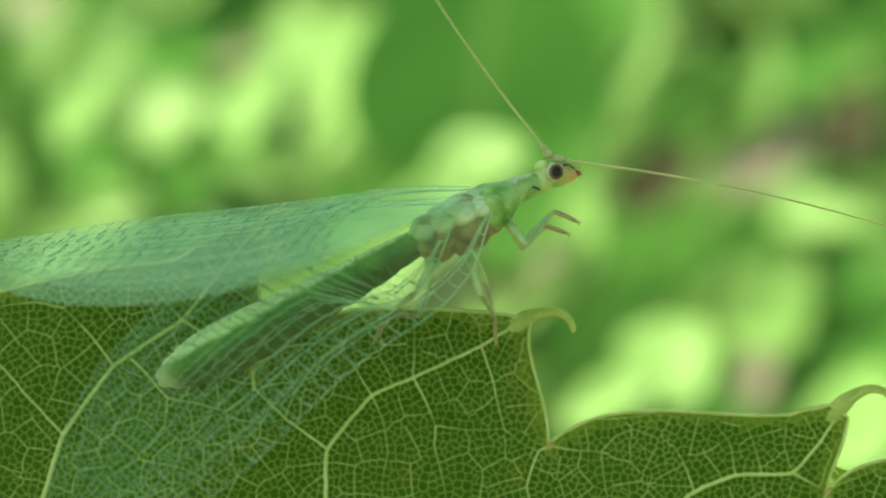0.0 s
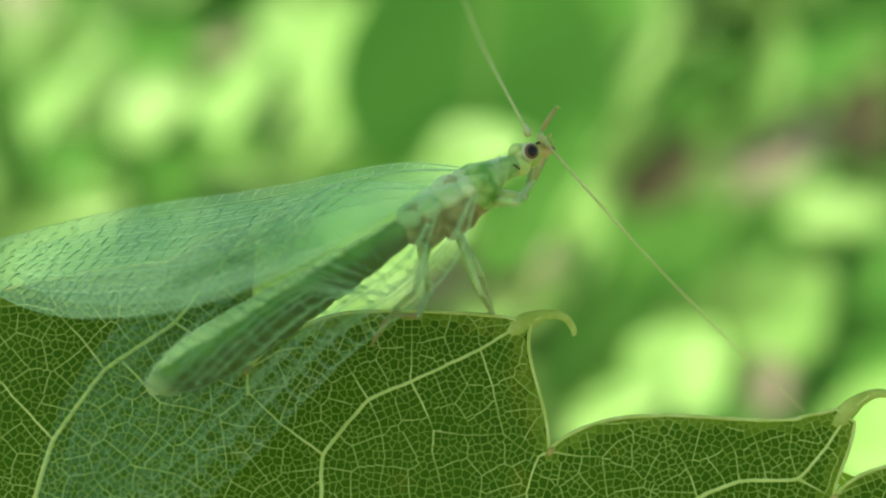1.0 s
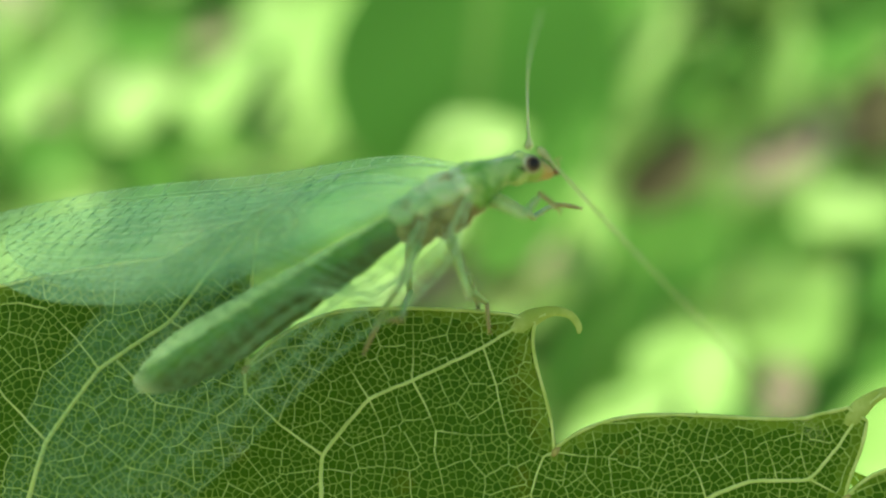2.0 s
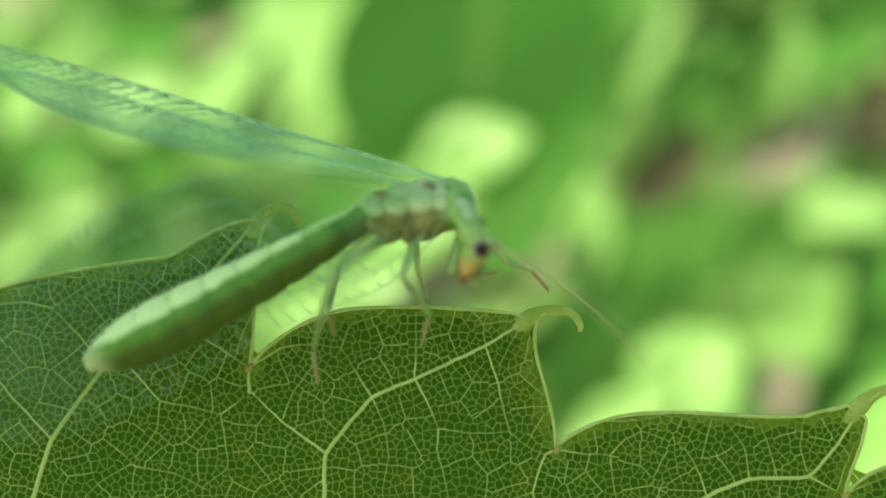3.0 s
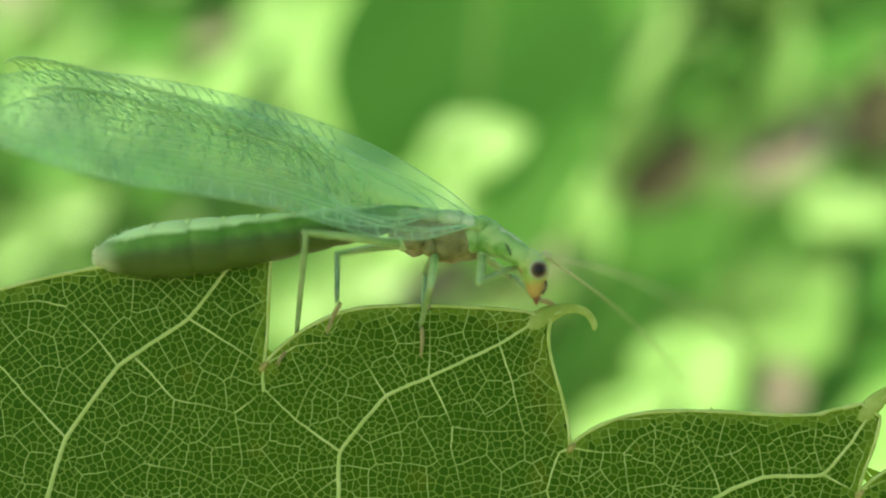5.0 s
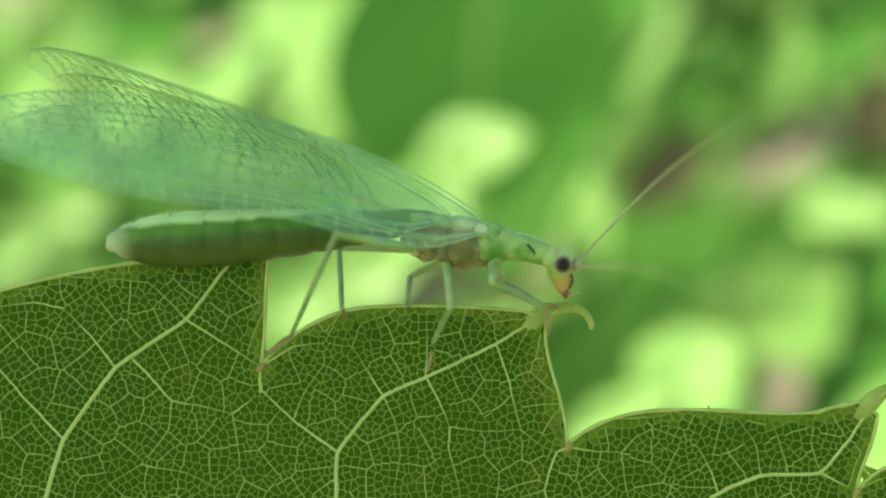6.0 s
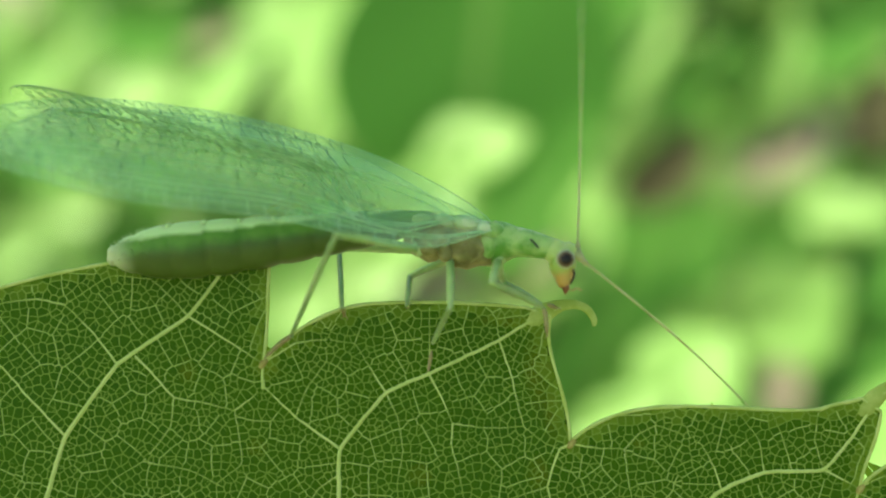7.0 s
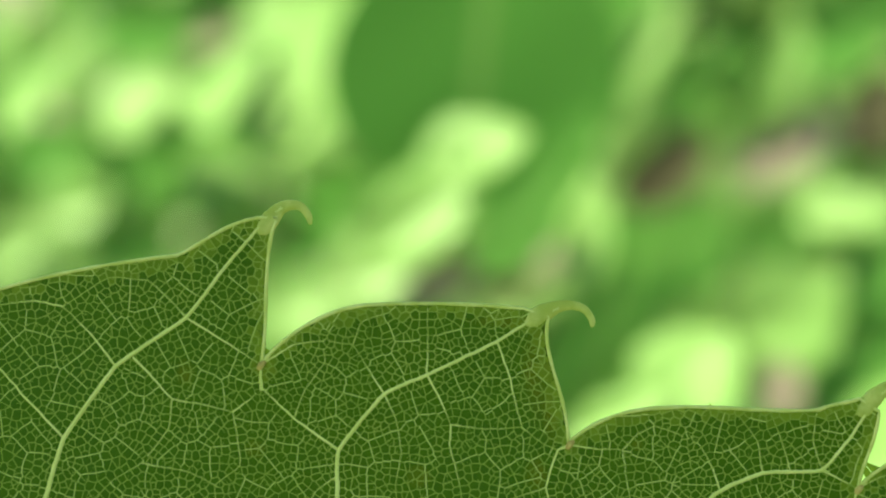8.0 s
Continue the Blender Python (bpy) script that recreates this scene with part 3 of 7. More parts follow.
    tube(bm, spline([a, a + Vector((-6, 1, -4)) * MM, a + Vector((-16, 4, -14)) * MM, a + Vector((-20, 8, -30)) * MM], 8), [0.5 * MM] * 25, 10)
    part("leaf_stalk", bm, M_TWIG, leaf, "green leaf stalk")
    return leaf


main_leaf = build_main_leaf()


# ---- the insect ----
moving = {}


def build_wing(name, length, full, parent, label, side):
    """Membrane, long veins and cross veins; x from the root to the tip, y from the front edge back; side turns the camber."""

    def at(s, f):
        tip_y = 0.27 * full
        front = -0.165 * full * (math.exp(-((s - 0.16) / 0.17) ** 2) - 0.41 * max(0.0, 1 - s / 0.10)) - 0.05 * full * math.sin(math.pi * s) + tip_y * max(0.0, (s - 0.55) / 0.45) ** 2.3
        w = 0.62
        rise = 0.03 + 0.97 * math.sin(min(1.0, s / w) * math.pi / 2) ** 0.82
        fall = math.sqrt(max(0.0, 1 - max(0.0, (s - w) / (1 - w)) ** 2.5))
        tail = tip_y * max(0.0, (s - 0.55) / 0.45) ** 2.3
        back = 0.96 * full * rise if s <= w else 0.96 * full * fall + tail * (1 - fall)
        back = max(back, front)
        y = front + (back - front) * f - tip_y * s
        z = side * (0.055 * max(0.0, y + 0.4) ** 2 + 0.07 * math.sin(f * 9.0) * (1 - s))
        return Vector((s * length * MM, y * MM, z * MM))

    bm = bmesh.new()
    ns, nf = 48, 14
    g = [[bm.verts.new(at(min(0.9995, i / ns), k / nf)) for k in range(nf + 1)] for i in range(ns + 1)]
    for i in range(ns):
        for k in range(nf):
            bm.faces.new((g[i][k], g[i + 1][k], g[i + 1][k + 1], g[i][k + 1]))
    wing = part(name, bm, M_WING, parent, label)

    bands = [0.0, 0.13, 0.17, 0.26, 0.36, 0.47, 0.58, 0.70, 0.83, 1.0]
    for b in bands:
        bm = bmesh.new()
        reach_s = 0.998 if b in (0.0, 1.0) else 0.985 - 0.10 * abs(b - 0.3)
        r0 = 0.018 if b < 0.2 else 0.013
        zig = 0.0 if b < 0.2 or b == 1.0 else 0.008
        turn = random.Random(int(b * 1000))
        first = 0.0 if b < 0.2 or b == 1.0 else 0.05 + 0.05 * bands.index(b) * (1.3 - b)
        lead_in = lambda q: 0.17 + (b - 0.17) * min(1.0, ((q - first) / 0.10)) if first and q < first + 0.10 else b
        span = [first + (reach_s - first) * i / 60 for i in range(61)]
        pts = [at(span[i], lead_in(span[i]) + zig * turn.uniform(-1, 1) * (i < 59)) for i in range(61)]
        tube(bm, pts, [r0 * (1.15 - 0.7 * i / 60) * MM for i in range(61)], 5)
        part("long_vein", bm, M_WVEIN if b < 0.2 else M_INNER, wing)
    bm = bmesh.new()
    ladder = bmesh.new()
    rnd = random.Random(11)
    counts = [27, 9, 16, 19, 20, 21, 21, 20, 30]
    for b in range(len(bands) - 1):
        for i in range(counts[b]):
            start = 0.03 if b < 2 else 0.12 + 0.02 * b
            s = (start + (0.95 - start) * (i + 0.5 + rnd.uniform(-0.16, 0.16)) / counts[b])
            lean = 0.006 if b < 5 else 0.016
            f0, f1 = bands[b], bands[b + 1]
            s2 = min(0.995, s + lean)
            mid = at((s + s2) / 2 + 0.004, (f0 + f1) / 2)
            pts = [at(s, f0), mid, at(s2, f1)]
            tube(ladder if b == 0 else bm, pts, [0.017 * MM, 0.013 * MM, 0.016 * MM], 4)
            if b == 8:
                tube(bm, [mid, at(min(0.995, s2 + 0.02), f1)], [0.015 * MM] * 2, 4)
    tagged(part("cross_vein", bm, M_CROSS, wing, "dark green cross veins"), kind="stuff")
    tagged(part("cross_vein", ladder, M_WVEIN, wing, "pale ladder of cross veins along the front edge"), kind="stuff")
    # fringe of short bristles on the front edge
    bm = bmesh.new()
    for i in range(90):
        s = 0.03 + 0.94 * i / 90
        p = at(s, 0.0)
        tube(bm, [p, p + Vector((0.05, -0.13, 0.03)) * MM], [0.009 * MM, 0.003 * MM], 3)
    tagged(part("fringe", bm, M_CROSS, wing, "fine dark bristles"), kind="stuff")
    return wing


def build_leg(code, place, lengths, parent, slim):
    """Hip knob with three rigid limbs; each limb runs along its own x."""
    bm = bmesh.new()
    lump(bm, 0, 0, 0.06, 0.2, 0.17, 0.27)
    leg = part("leg", bm, M_LEG, parent)
    leg.matrix_basis = mm(*place)
    for nm_, ln, r0, r1, mat_ in (("femur", lengths[0], 0.135, 0.10, M_LEG), ("tibia", lengths[1], 0.090, 0.072, M_SHANK), ("tarsus", lengths[2], 0.075, 0.055, M_FOOT)):
        bm = bmesh.new()
        n = 8
        r0, r1 = r0 * slim, r1 * slim
        pts = [Vector((ln * i / n, 0, 0.03 * math.sin(math.pi * i / n))) * MM for i in range(n + 1)]
        rr = [(r0 + (r1 - r0) * i / n) * (0.8 if i in (0, n) else 1 + 0.12 * math.sin(math.pi * i / n)) * MM for i in range(n + 1)]
        tube(bm, pts, rr, 8)
        if nm_ == "tarsus":
            for i in range(1, 5):
                lump(bm, ln * i / 4.6, 0, 0.0, 0.09, 0.062 * slim, 0.062 * slim, 0, 1)
            for sg in (-1, 1):
                tube(bm, [Vector((ln, 0, 0)) * MM, Vector((ln + 0.08, 0.06 * sg, 0.0)) * MM, Vector((ln + 0.12, 0.08 * sg, -0.07)) * MM], [0.025 * MM, 0.02 * MM, 0.008 * MM], 5)
        else:
            lump(bm, 0, 0, 0, r0 * 0.95, r0 * 0.95, r0 * 0.95, 0, 1)
            lump(bm, ln, 0, 0, r1 * 1.05, r1 * 1.05, r1 * 1.05, 0, 1)
            rnd = random.Random(int(ln * 100))
            for i in range(26):
                x = ln * rnd.uniform(0.08, 0.98)
                a = rnd.uniform(0, 2 * math.pi)
                d = Vector((0.5, math.cos(a), math.sin(a))) * 0.1
                p = Vector((x, math.cos(a) * r1 * 0.9, math.sin(a) * r1 * 0.9))
                tube(bm, [p * MM, (p + d) * MM], [0.008 * MM, 0.003 * MM], 3)
        limb = part(nm_, bm, mat_, leg)
        moving[nm_ + "_" + code] = limb


def build_insect():
    root = new("lacewing")
    tagged(root, "pale green lacewing with clear net-veined wings", "insect")

    # thorax: two bulging segments, pale back plates
    bm = bmesh.new()
    outline = [(-1.5, 0.26, 0.30), (-1.3, 0.48, 0.50), (-1.0, 0.66, 0.68), (-0.7, 0.72, 0.74), (-0.45, 0.66, 0.68), (-0.32, 0.58, 0.60), (-0.18, 0.66, 0.68),
               (0.15, 0.76, 0.78), (0.5, 0.76, 0.76), (0.85, 0.64, 0.64), (1.1, 0.50, 0.52), (1.3, 0.34, 0.36)]
    st = []
    for i in range(57):
        x = -1.5 + 2.8 * i / 56
        st.append((x, -0.05, float(np.interp(x, [o[0] for o in outline], [o[1] for o in outline])), float(np.interp(x, [o[0] for o in outline], [o[2] for o in outline]))))
    loft(bm, st, 40)
    for v in bm.verts:
        p = v.co / MM
        out = Vector((0, p.y, p.z)).normalized()
        v.co += out * (0.11 * noise.noise((p.x * 2.1, p.y * 1.6, p.z * 2.3)) + 0.05 * noise.noise((p.x * 5, p.y * 4, p.z * 5 + 7))) * MM
    part("thorax", bm, M_THORAX, root, "tan-green thorax flanks")
    for sg in (-1, 1):
        for x, y, z, rx, ry, rz, turn in ((-0.78, 0.50, -0.22, 0.40, 0.20, 0.42, 20), (0.30, 0.56, -0.22, 0.46, 0.20, 0.46, -15), (-0.2, 0.52, -0.42, 0.24, 0.2, 0.30, 10)):
            bm = bmesh.new()
            lump(bm, x, y * sg, z, rx, ry, rz, turn, 3)
            for v in bm.verts:
                v.co += Vector((0, sg, 0)) * 0.06 * noise.noise(v.co / MM * 4) * MM
            part("flank_plate", bm, M_THORAX, root)
    for sg in (-1, 1):
        bm = bmesh.new()
        lump(bm, 1.0, 0.36 * sg, 0.40, 0.42, 0.30, 0.30, -15, 3)
        lump(bm, 0.95, 0.42 * sg, 0.0, 0.34, 0.24, 0.42, 0, 3)
        part("shoulder", bm, M_PRO, root, "green shoulder")
    for x, z, s in ((-1.0, 0.36, 1.0), (-0.42, 0.42, 1.2), (0.22, 0.45, 1.4), (0.80, 0.42, 1.25)):
        for sg in (-1, 1):
            bm = bmesh.new()
            lump(bm, x, 0.22 * sg, z + 0.02, 0.38 * s, 0.36 * s, 0.21 * s, 0, 3)
            part("back_plate", bm, M_NOTUM, root, "pale whitish-green back plate")
        bm = bmesh.new()
        lump(bm, x - 0.26, 0, z + 0.04, 0.2 * s, 0.2 * s, 0.17 * s, 0, 3)
        part("back_plate", bm, M_NOTUM, root, "pale whitish-green back plate")

    # abdomen: nine rings, root at its front, runs along -x
    bm = bmesh.new()
    st = []
    radius = [(-0.8, 0.10), (-0.4, 0.26), (0, 0.36), (0.8, 0.46), (1.6, 0.54), (3.0, 0.64), (4.6, 0.75), (6.0, 0.83), (7.2, 0.82), (8.1, 0.64), (8.6, 0.44), (8.9, 0.20)]
    n = 108
    for i in range(n + 1):
        x = -0.8 + 9.7 * i / n
        r = float(np.interp(x, [a for a, b in radius], [b for a, b in radius]))
        ringed = 0.12 * abs(math.sin(math.pi * x / 1.02)) ** 0.45 - 0.10
        bend = -0.10 * math.sin(math.pi * x / 8.9)
        st.append((-x + 0.15, bend, r * (0.92 + ringed), r * (1.0 + ringed)))
    loft(bm, st, 24)
    for k in range(1, 8):
        x = 1.02 * k
        r = float(np.interp(x, [a for a, b in radius], [b for a, b in radius]))
        for sg in (-1, 0, 1):
            lump(bm, -x + 0.12, 0.3 * r * sg, r * (0.90 if sg else 0.97) - 0.10 * math.sin(math.pi * x / 8.9), 0.10, 0.14, 0.05, 0, 1)
    lump(bm, -8.62, 0, 0.12, 0.24, 0.26, 0.2)
    lump(bm, -8.70, 0, -0.08, 0.2, 0.2, 0.2)
    rnd = random.Random(3)
    for i in range(380):
        x = rnd.uniform(0.2, 8.8) if i % 3 else rnd.uniform(7.6, 8.85)
        a = rnd.uniform(-0.3, math.pi + 0.3)
        r = float(np.interp(x, [q for q, w in radius], [w for q, w in radius]))
        p = Vector((-x + 0.15, math.cos(a) * r * 0.9, math.sin(a) * r * 0.97 - 0.10 * math.sin(math.pi * x / 8.9)))
        d = Vector((-0.6, math.cos(a), math.sin(a))) * rnd.uniform(0.05, 0.11) * (1.3 if x > 7.6 else 1.0)
        tube(bm, [p * MM, (p + d) * MM], [0.011 * MM, 0.004 * MM], 3)
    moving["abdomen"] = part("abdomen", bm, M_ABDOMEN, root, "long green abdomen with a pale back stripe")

    # prothorax
    bm = bmesh.new()
    loft(bm, [(-0.45, -0.12, 0.40, 0.52), (-0.15, -0.14, 0.58, 0.70), (0.2, -0.10, 0.58, 0.66), (0.45, -0.02, 0.50, 0.52), (0.72, 0.0, 0.40, 0.42), (0.95, 0.02, 0.42, 0.41), (1.35, 0.0, 0.38, 0.36), (1.7, -0.03, 0.33, 0.33), (1.95, -0.05, 0.28, 0.28)])
    lump(bm, 0.25, 0, -0.28, 0.42, 0.34, 0.34)
    rnd = random.Random(9)
    for i in range(60):
        x = rnd.uniform(0.0, 1.7)
        a = rnd.uniform(0.2, math.pi - 0.2)
        p = Vector((x, math.cos(a) * 0.4, math.sin(a) * 0.38))
        d = Vector((0.3, math.cos(a), math.sin(a))) * rnd.uniform(0.08, 0.18)
        tube(bm, [p * MM, (p + d) * MM], [0.007 * MM, 0.003 * MM], 3)
    pro = part("prothorax", bm, M_PRO, root, "bright green prothorax with a dark side streak")
    moving["prothorax"] = pro
    bm = bmesh.new()
    tube(bm, spline([Vector((x, 0, z)) * MM for x, z in ((-0.1, 0.40), (0.5, 0.34), (1.0, 0.295), (1.7, 0.165))], 5), [0.13 * MM] * 16, 10, 1.6)
    part("back_stripe", bm, M_NOTUM, pro, "pale stripe")
    for sg in (-1, 1):
        bm = bmesh.new()
        tube(bm, spline([Vector((1.20, 0.40 * sg, 0.14)) * MM, Vector((1.35, 0.39 * sg, 0.04)) * MM, Vector((1.48, 0.37 * sg, -0.08)) * MM], 5), [0.03 * MM] * 11, 6)
        part("dark_streak", bm, M_DARK, pro, "dark side streak")

    # head: the mouth points down when the head is level
    bm = bmesh.new()
    lump(bm, 0.36, 0, -0.28, 0.38, 0.46, 0.40, 0, 3)
    lump(bm, 0.12, 0, -0.10, 0.36, 0.38, 0.36, 0, 3)
    lump(bm, 0.52, 0, -0.10, 0.24, 0.34, 0.26, 0, 3)
    head = part("head", bm, M_HEAD, root, "yellow-green head")
    moving["head"] = head
    bm = bmesh.new()
    loft(bm, [(-0.1, 0.02, 0.30, 0.30), (0.1, 0.02, 0.42, 0.40), (0.3, 0, 0.42, 0.38), (0.46, -0.02, 0.35, 0.31), (0.60, -0.05, 0.29, 0.25), (0.72, -0.07, 0.24, 0.20), (0.82, -0.09, 0.17, 0.14)], 20)
    face = part("face", bm, M_FACE, head, "amber face")
    face.matrix_basis = mm(0.30, 0, -0.32, 0, 76, 0)
    for sg in (-1, 1):
        bm = bmesh.new()
        lump(bm, 0.84, 0.09 * sg, -0.06, 0.15, 0.09, 0.11, 12, 2)
        lump(bm, 0.96, 0.05 * sg, -0.09, 0.09, 0.05, 0.06, 25, 2)
        part("mandible", bm, M_JAW, face, "reddish-brown jaw")
    for sg in (-1, 1):
        bm = bmesh.new()
        lump(bm, 0, 0, 0, 0.275, 0.21, 0.285, 0, 3)
        eye = part("eye", bm, M_EYE, head, "dark bronze compound eye with pale rim")
        eye.matrix_basis = mm(0.40, 0.40 * sg, -0.34)
        bm = bmesh.new()
        tube(bm, spline([Vector((0.64, 0.31 * sg, -0.64)) * MM, Vector((0.66, 0.26 * sg, -0.84)) * MM, Vector((0.57, 0.16 * sg, -1.04)) * MM], 5), [0.034 * MM] * 11, 6)
        part("cheek_stripe", bm, M_DARK, head, "black cheek stripe")
        bm = bmesh.new()
        tube(bm, spline([Vector((0.46, 0.10 * sg, -1.15)) * MM, Vector((0.62, 0.18 * sg, -1.25)) * MM, Vector((0.76, 0.16 * sg, -1.18)) * MM, Vector((0.90, 0.15 * sg, -1.26)) * MM], 4), [0.024 * MM] * 13, 6)
        part("palp", bm, M_FOOT, head, "thin brown palp")
        bm = bmesh.new()
        lump(bm, 0.02, 0, 0, 0.2, 0.13, 0.13, 0, 2)
        lump(bm, 0.26, 0, 0, 0.13, 0.09, 0.09, 0, 2)
        pts = [Vector((0.2 + 10.8 * i / 60, 0.18 * math.sin(i / 60 * 2.2) * sg, 0.32 * math.sin(math.pi * i / 60))) * MM for i in range(61)]
        tube(bm, pts, [(0.040 - 0.020 * i / 60) * (1 + 0.10 * (i % 2)) * MM for i in range(61)], 7)
        ant = part("antenna", bm, M_ANT, root, "straw-coloured thread-like antenna")
        moving["antenna_" + ("R" if sg < 0 else "L")] = ant

    for sg, side in ((-1, "R"), (1, "L")):
        moving["F" + side] = build_wing("forewing", 15.6, 5.1, root, "clear mint-green forewing", -sg)
        moving["H" + side] = build_wing("hindwing", 13.2, 4.1, root, "clear mint-green hindwing", -sg)
        build_leg("f" + side, (1.35, 0.32 * sg, -0.42), (1.9, 2.1, 0.75), root, 0.95)
        build_leg("m" + side, (-0.05, 0.42 * sg, -0.62), (1.9, 2.3, 0.8), root, 0.95)
        build_leg("h" + side, (-1.0, 0.50 * sg, -0.5), (3.0, 3.7, 0.9), root, 0.95)
    return root


insect = build_insect()


# ---- the shrub behind ----
def stalk(bm):
    tube(bm, [Vector((-0.5 - 0.25 * i / 4, 0, -0.018 - 0.02 * i)) * MM for i in range(5)], [0.016 * MM] * 5, 5)


def dry_parts(kind, material):
    """The stalk and the raised midrib of a dead leaf, each a mesh of its own."""
    bm = bmesh.new()
    stalk(bm)
    rib = bmesh.new()
    line = [i / 14 for i in range(15)]
    tube(rib, [Vector((s - 0.5, 0, -0.14 * (s - 0.4) ** 2 + 0.02 * math.sin(s * 9 + kind))) * MM for s in line], [(0.016 - 0.011 * s) * MM for s in line], 5)
    return mesh_of("leaf_stalk", bm, material), mesh_of("midrib", rib, material)


def shrub_leaf_mesh(kind, material, stalked=True):
    """A broad oval blade with a folded midrib, drooping tip and scalloped edge; 1 mm long, x along the midrib."""
    bm = bmesh.new()
    ns, nf = 14, 6
    wide = (0.46, 0.40, 0.52, 0.30, 0.50)[kind]
    fold = 0.02 if kind == 4 else 0.10
    for layer in (0, 1):
        g = []
        for i in range(ns + 1):
            s = i / ns
            half = wide * (math.sin(math.pi * s ** 0.8) ** 0.75) * (1 + (0.0 if kind == 4 else 0.05) * math.sin(i * 2.6 + kind))
            row = []
            for k in range(-nf, nf + 1):
                v = k / nf
                z = fold * abs(v) * half * 2 - 1.4 * fold * (s - 0.4) ** 2 + (0.003 if kind == 4 else 0.02) * math.sin(s * 9 + v * 4 + kind) - layer * 0.006
                row.append(bm.verts.new(Vector((s - 0.5, half * v, z)) * MM))
            g.append(row)
        for i in range(ns):
            for k in range(2 * nf):
                q = (g[i][k], g[i + 1][k], g[i + 1][k + 1], g[i][k + 1])
                bm.faces.new(q if layer == 0 else q[::-1])
    if stalked:
        stalk(bm)
    bmesh.ops.remove_doubles(bm, verts=bm.verts, dist=1e-9)
    return mesh_of("shrub_leaf", bm, material)


LEAF_MESH = [shrub_leaf_mesh(k, M_SHRUB_LIT) for k in range(5)]
SHADED_MESH = [shrub_leaf_mesh(k, M_SHRUB_SHADED) for k in range(5)]
DRY_MESH = [shrub_leaf_mesh(k, M_DRY, False) for k in range(2)]
BARK_MESH = [shrub_leaf_mesh(k, M_BARK, False) for k in range(2)]
DRY_PARTS = [dry_parts(k, M_DRY) for k in range(2)]
BARK_PARTS = [dry_parts(k, M_BARK) for k in range(2)]
TO_EYE = Vector((0, -1, 0))
ASIDE = (TO_EYE - SUN_VIEW * TO_EYE.dot(SUN_VIEW)).normalized()


def place_leaf(x, y, length, width, turn, depth, lit, parent, kind=0, meshes=None):
    """A leaf depth mm behind the main one, on the line of the drawing grid's (x, y); length and width as they look, in grid squares;
    turn: the way its tip points, degrees from the right; lit: how squarely it faces the sun (cosine)."""
    k = (36 + depth) / 36
    c = Vector(((x - 784) * UNIT * k, depth * MM, (441 - y) * UNIT * k))
    th = math.acos(max(-1.0, min(1.0, lit)))
    nrm = (SUN_VIEW * math.cos(th) + ASIDE * math.sin(th)).normalized()
    a = radians(turn)
    flat = Vector((math.cos(a), 0, math.sin(a)))
    along = flat - TO_EYE * (flat.dot(nrm) / TO_EYE.dot(nrm))
    stretch = min(1.7, along.length)
    along.normalize()
    across = nrm.cross(along)
    seen = across - TO_EYE * across.dot(TO_EYE)
    seen -= flat * seen.dot(flat)
    widen = min(1.7, 1 / max(0.3, seen.length))
    size = length * UNIT * k / MM * stretch
    rot = Matrix((along, across, nrm)).transposed().to_4x4()
    me = (meshes or LEAF_MESH)
    share = (0.92, 0.80, 1.04, 0.60, 1.0)[kind % len(me)]
    wide = width * UNIT * k / MM * widen / share
    ob = new("leaf_blade", me[kind % len(me)])
    ob.parent = parent
    ob.matrix_basis = Matrix.Translation(c) @ rot @ Matrix.Diagonal((size, wide, (size + wide) / 2, 1))
    return ob


def build_shrub():
    shrub = new("shrub")
    shrub.matrix_basis = VIEW
    tagged(shrub, "sunlit leafy green shrub out of focus", "shrub")
    # sunlit leaves, in the paler sunlit copy of the leaf colour
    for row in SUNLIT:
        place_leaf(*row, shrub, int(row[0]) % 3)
    # leaves turned from the sun, in the darker shaded copy of the leaf colour
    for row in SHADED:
        place_leaf(*row[:7], shrub, row[7] if len(row) > 7 else int(row[1]) % 3, SHADED_MESH)
    # deep leaves that close the gaps
    rnd = random.Random(21)
    for i in range(420):
        x = rnd.uniform(-500, 2050)
        place_leaf(x, rnd.uniform(-420, 1100), rnd.uniform(170, 330), rnd.uniform(150, 240), rnd.uniform(0, 360), rnd.uniform(130, 260), rnd.uniform(0.05, 0.5) * (1.2 if x < 620 else 0.85), shrub, i % 4, SHADED_MESH if i % 3 == 0 else LEAF_MESH)
    # stems
    for x in (-40, -12, 15, 42, 70):
        bm = bmesh.new()
        foot = VIEW.inverted() @ Vector((x * MM * 1.2, 0.32 + 0.001 * x, -0.02))
        pts = spline([foot, foot.lerp(Vector((x * MM, 0.23, 0)), 0.5) + Vector((0.012, 0, 0)), Vector((x * MM, 0.25, 0.0)), Vector((x * MM * 1.2, 0.24, 0.12))], 10)
        tube(bm, pts, [(2.6 - 1.6 * i / (len(pts) - 1)) * MM for i in range(len(pts))], 8)
        part("stem", bm, M_TWIG, shrub, "green-brown stem")
    return shrub


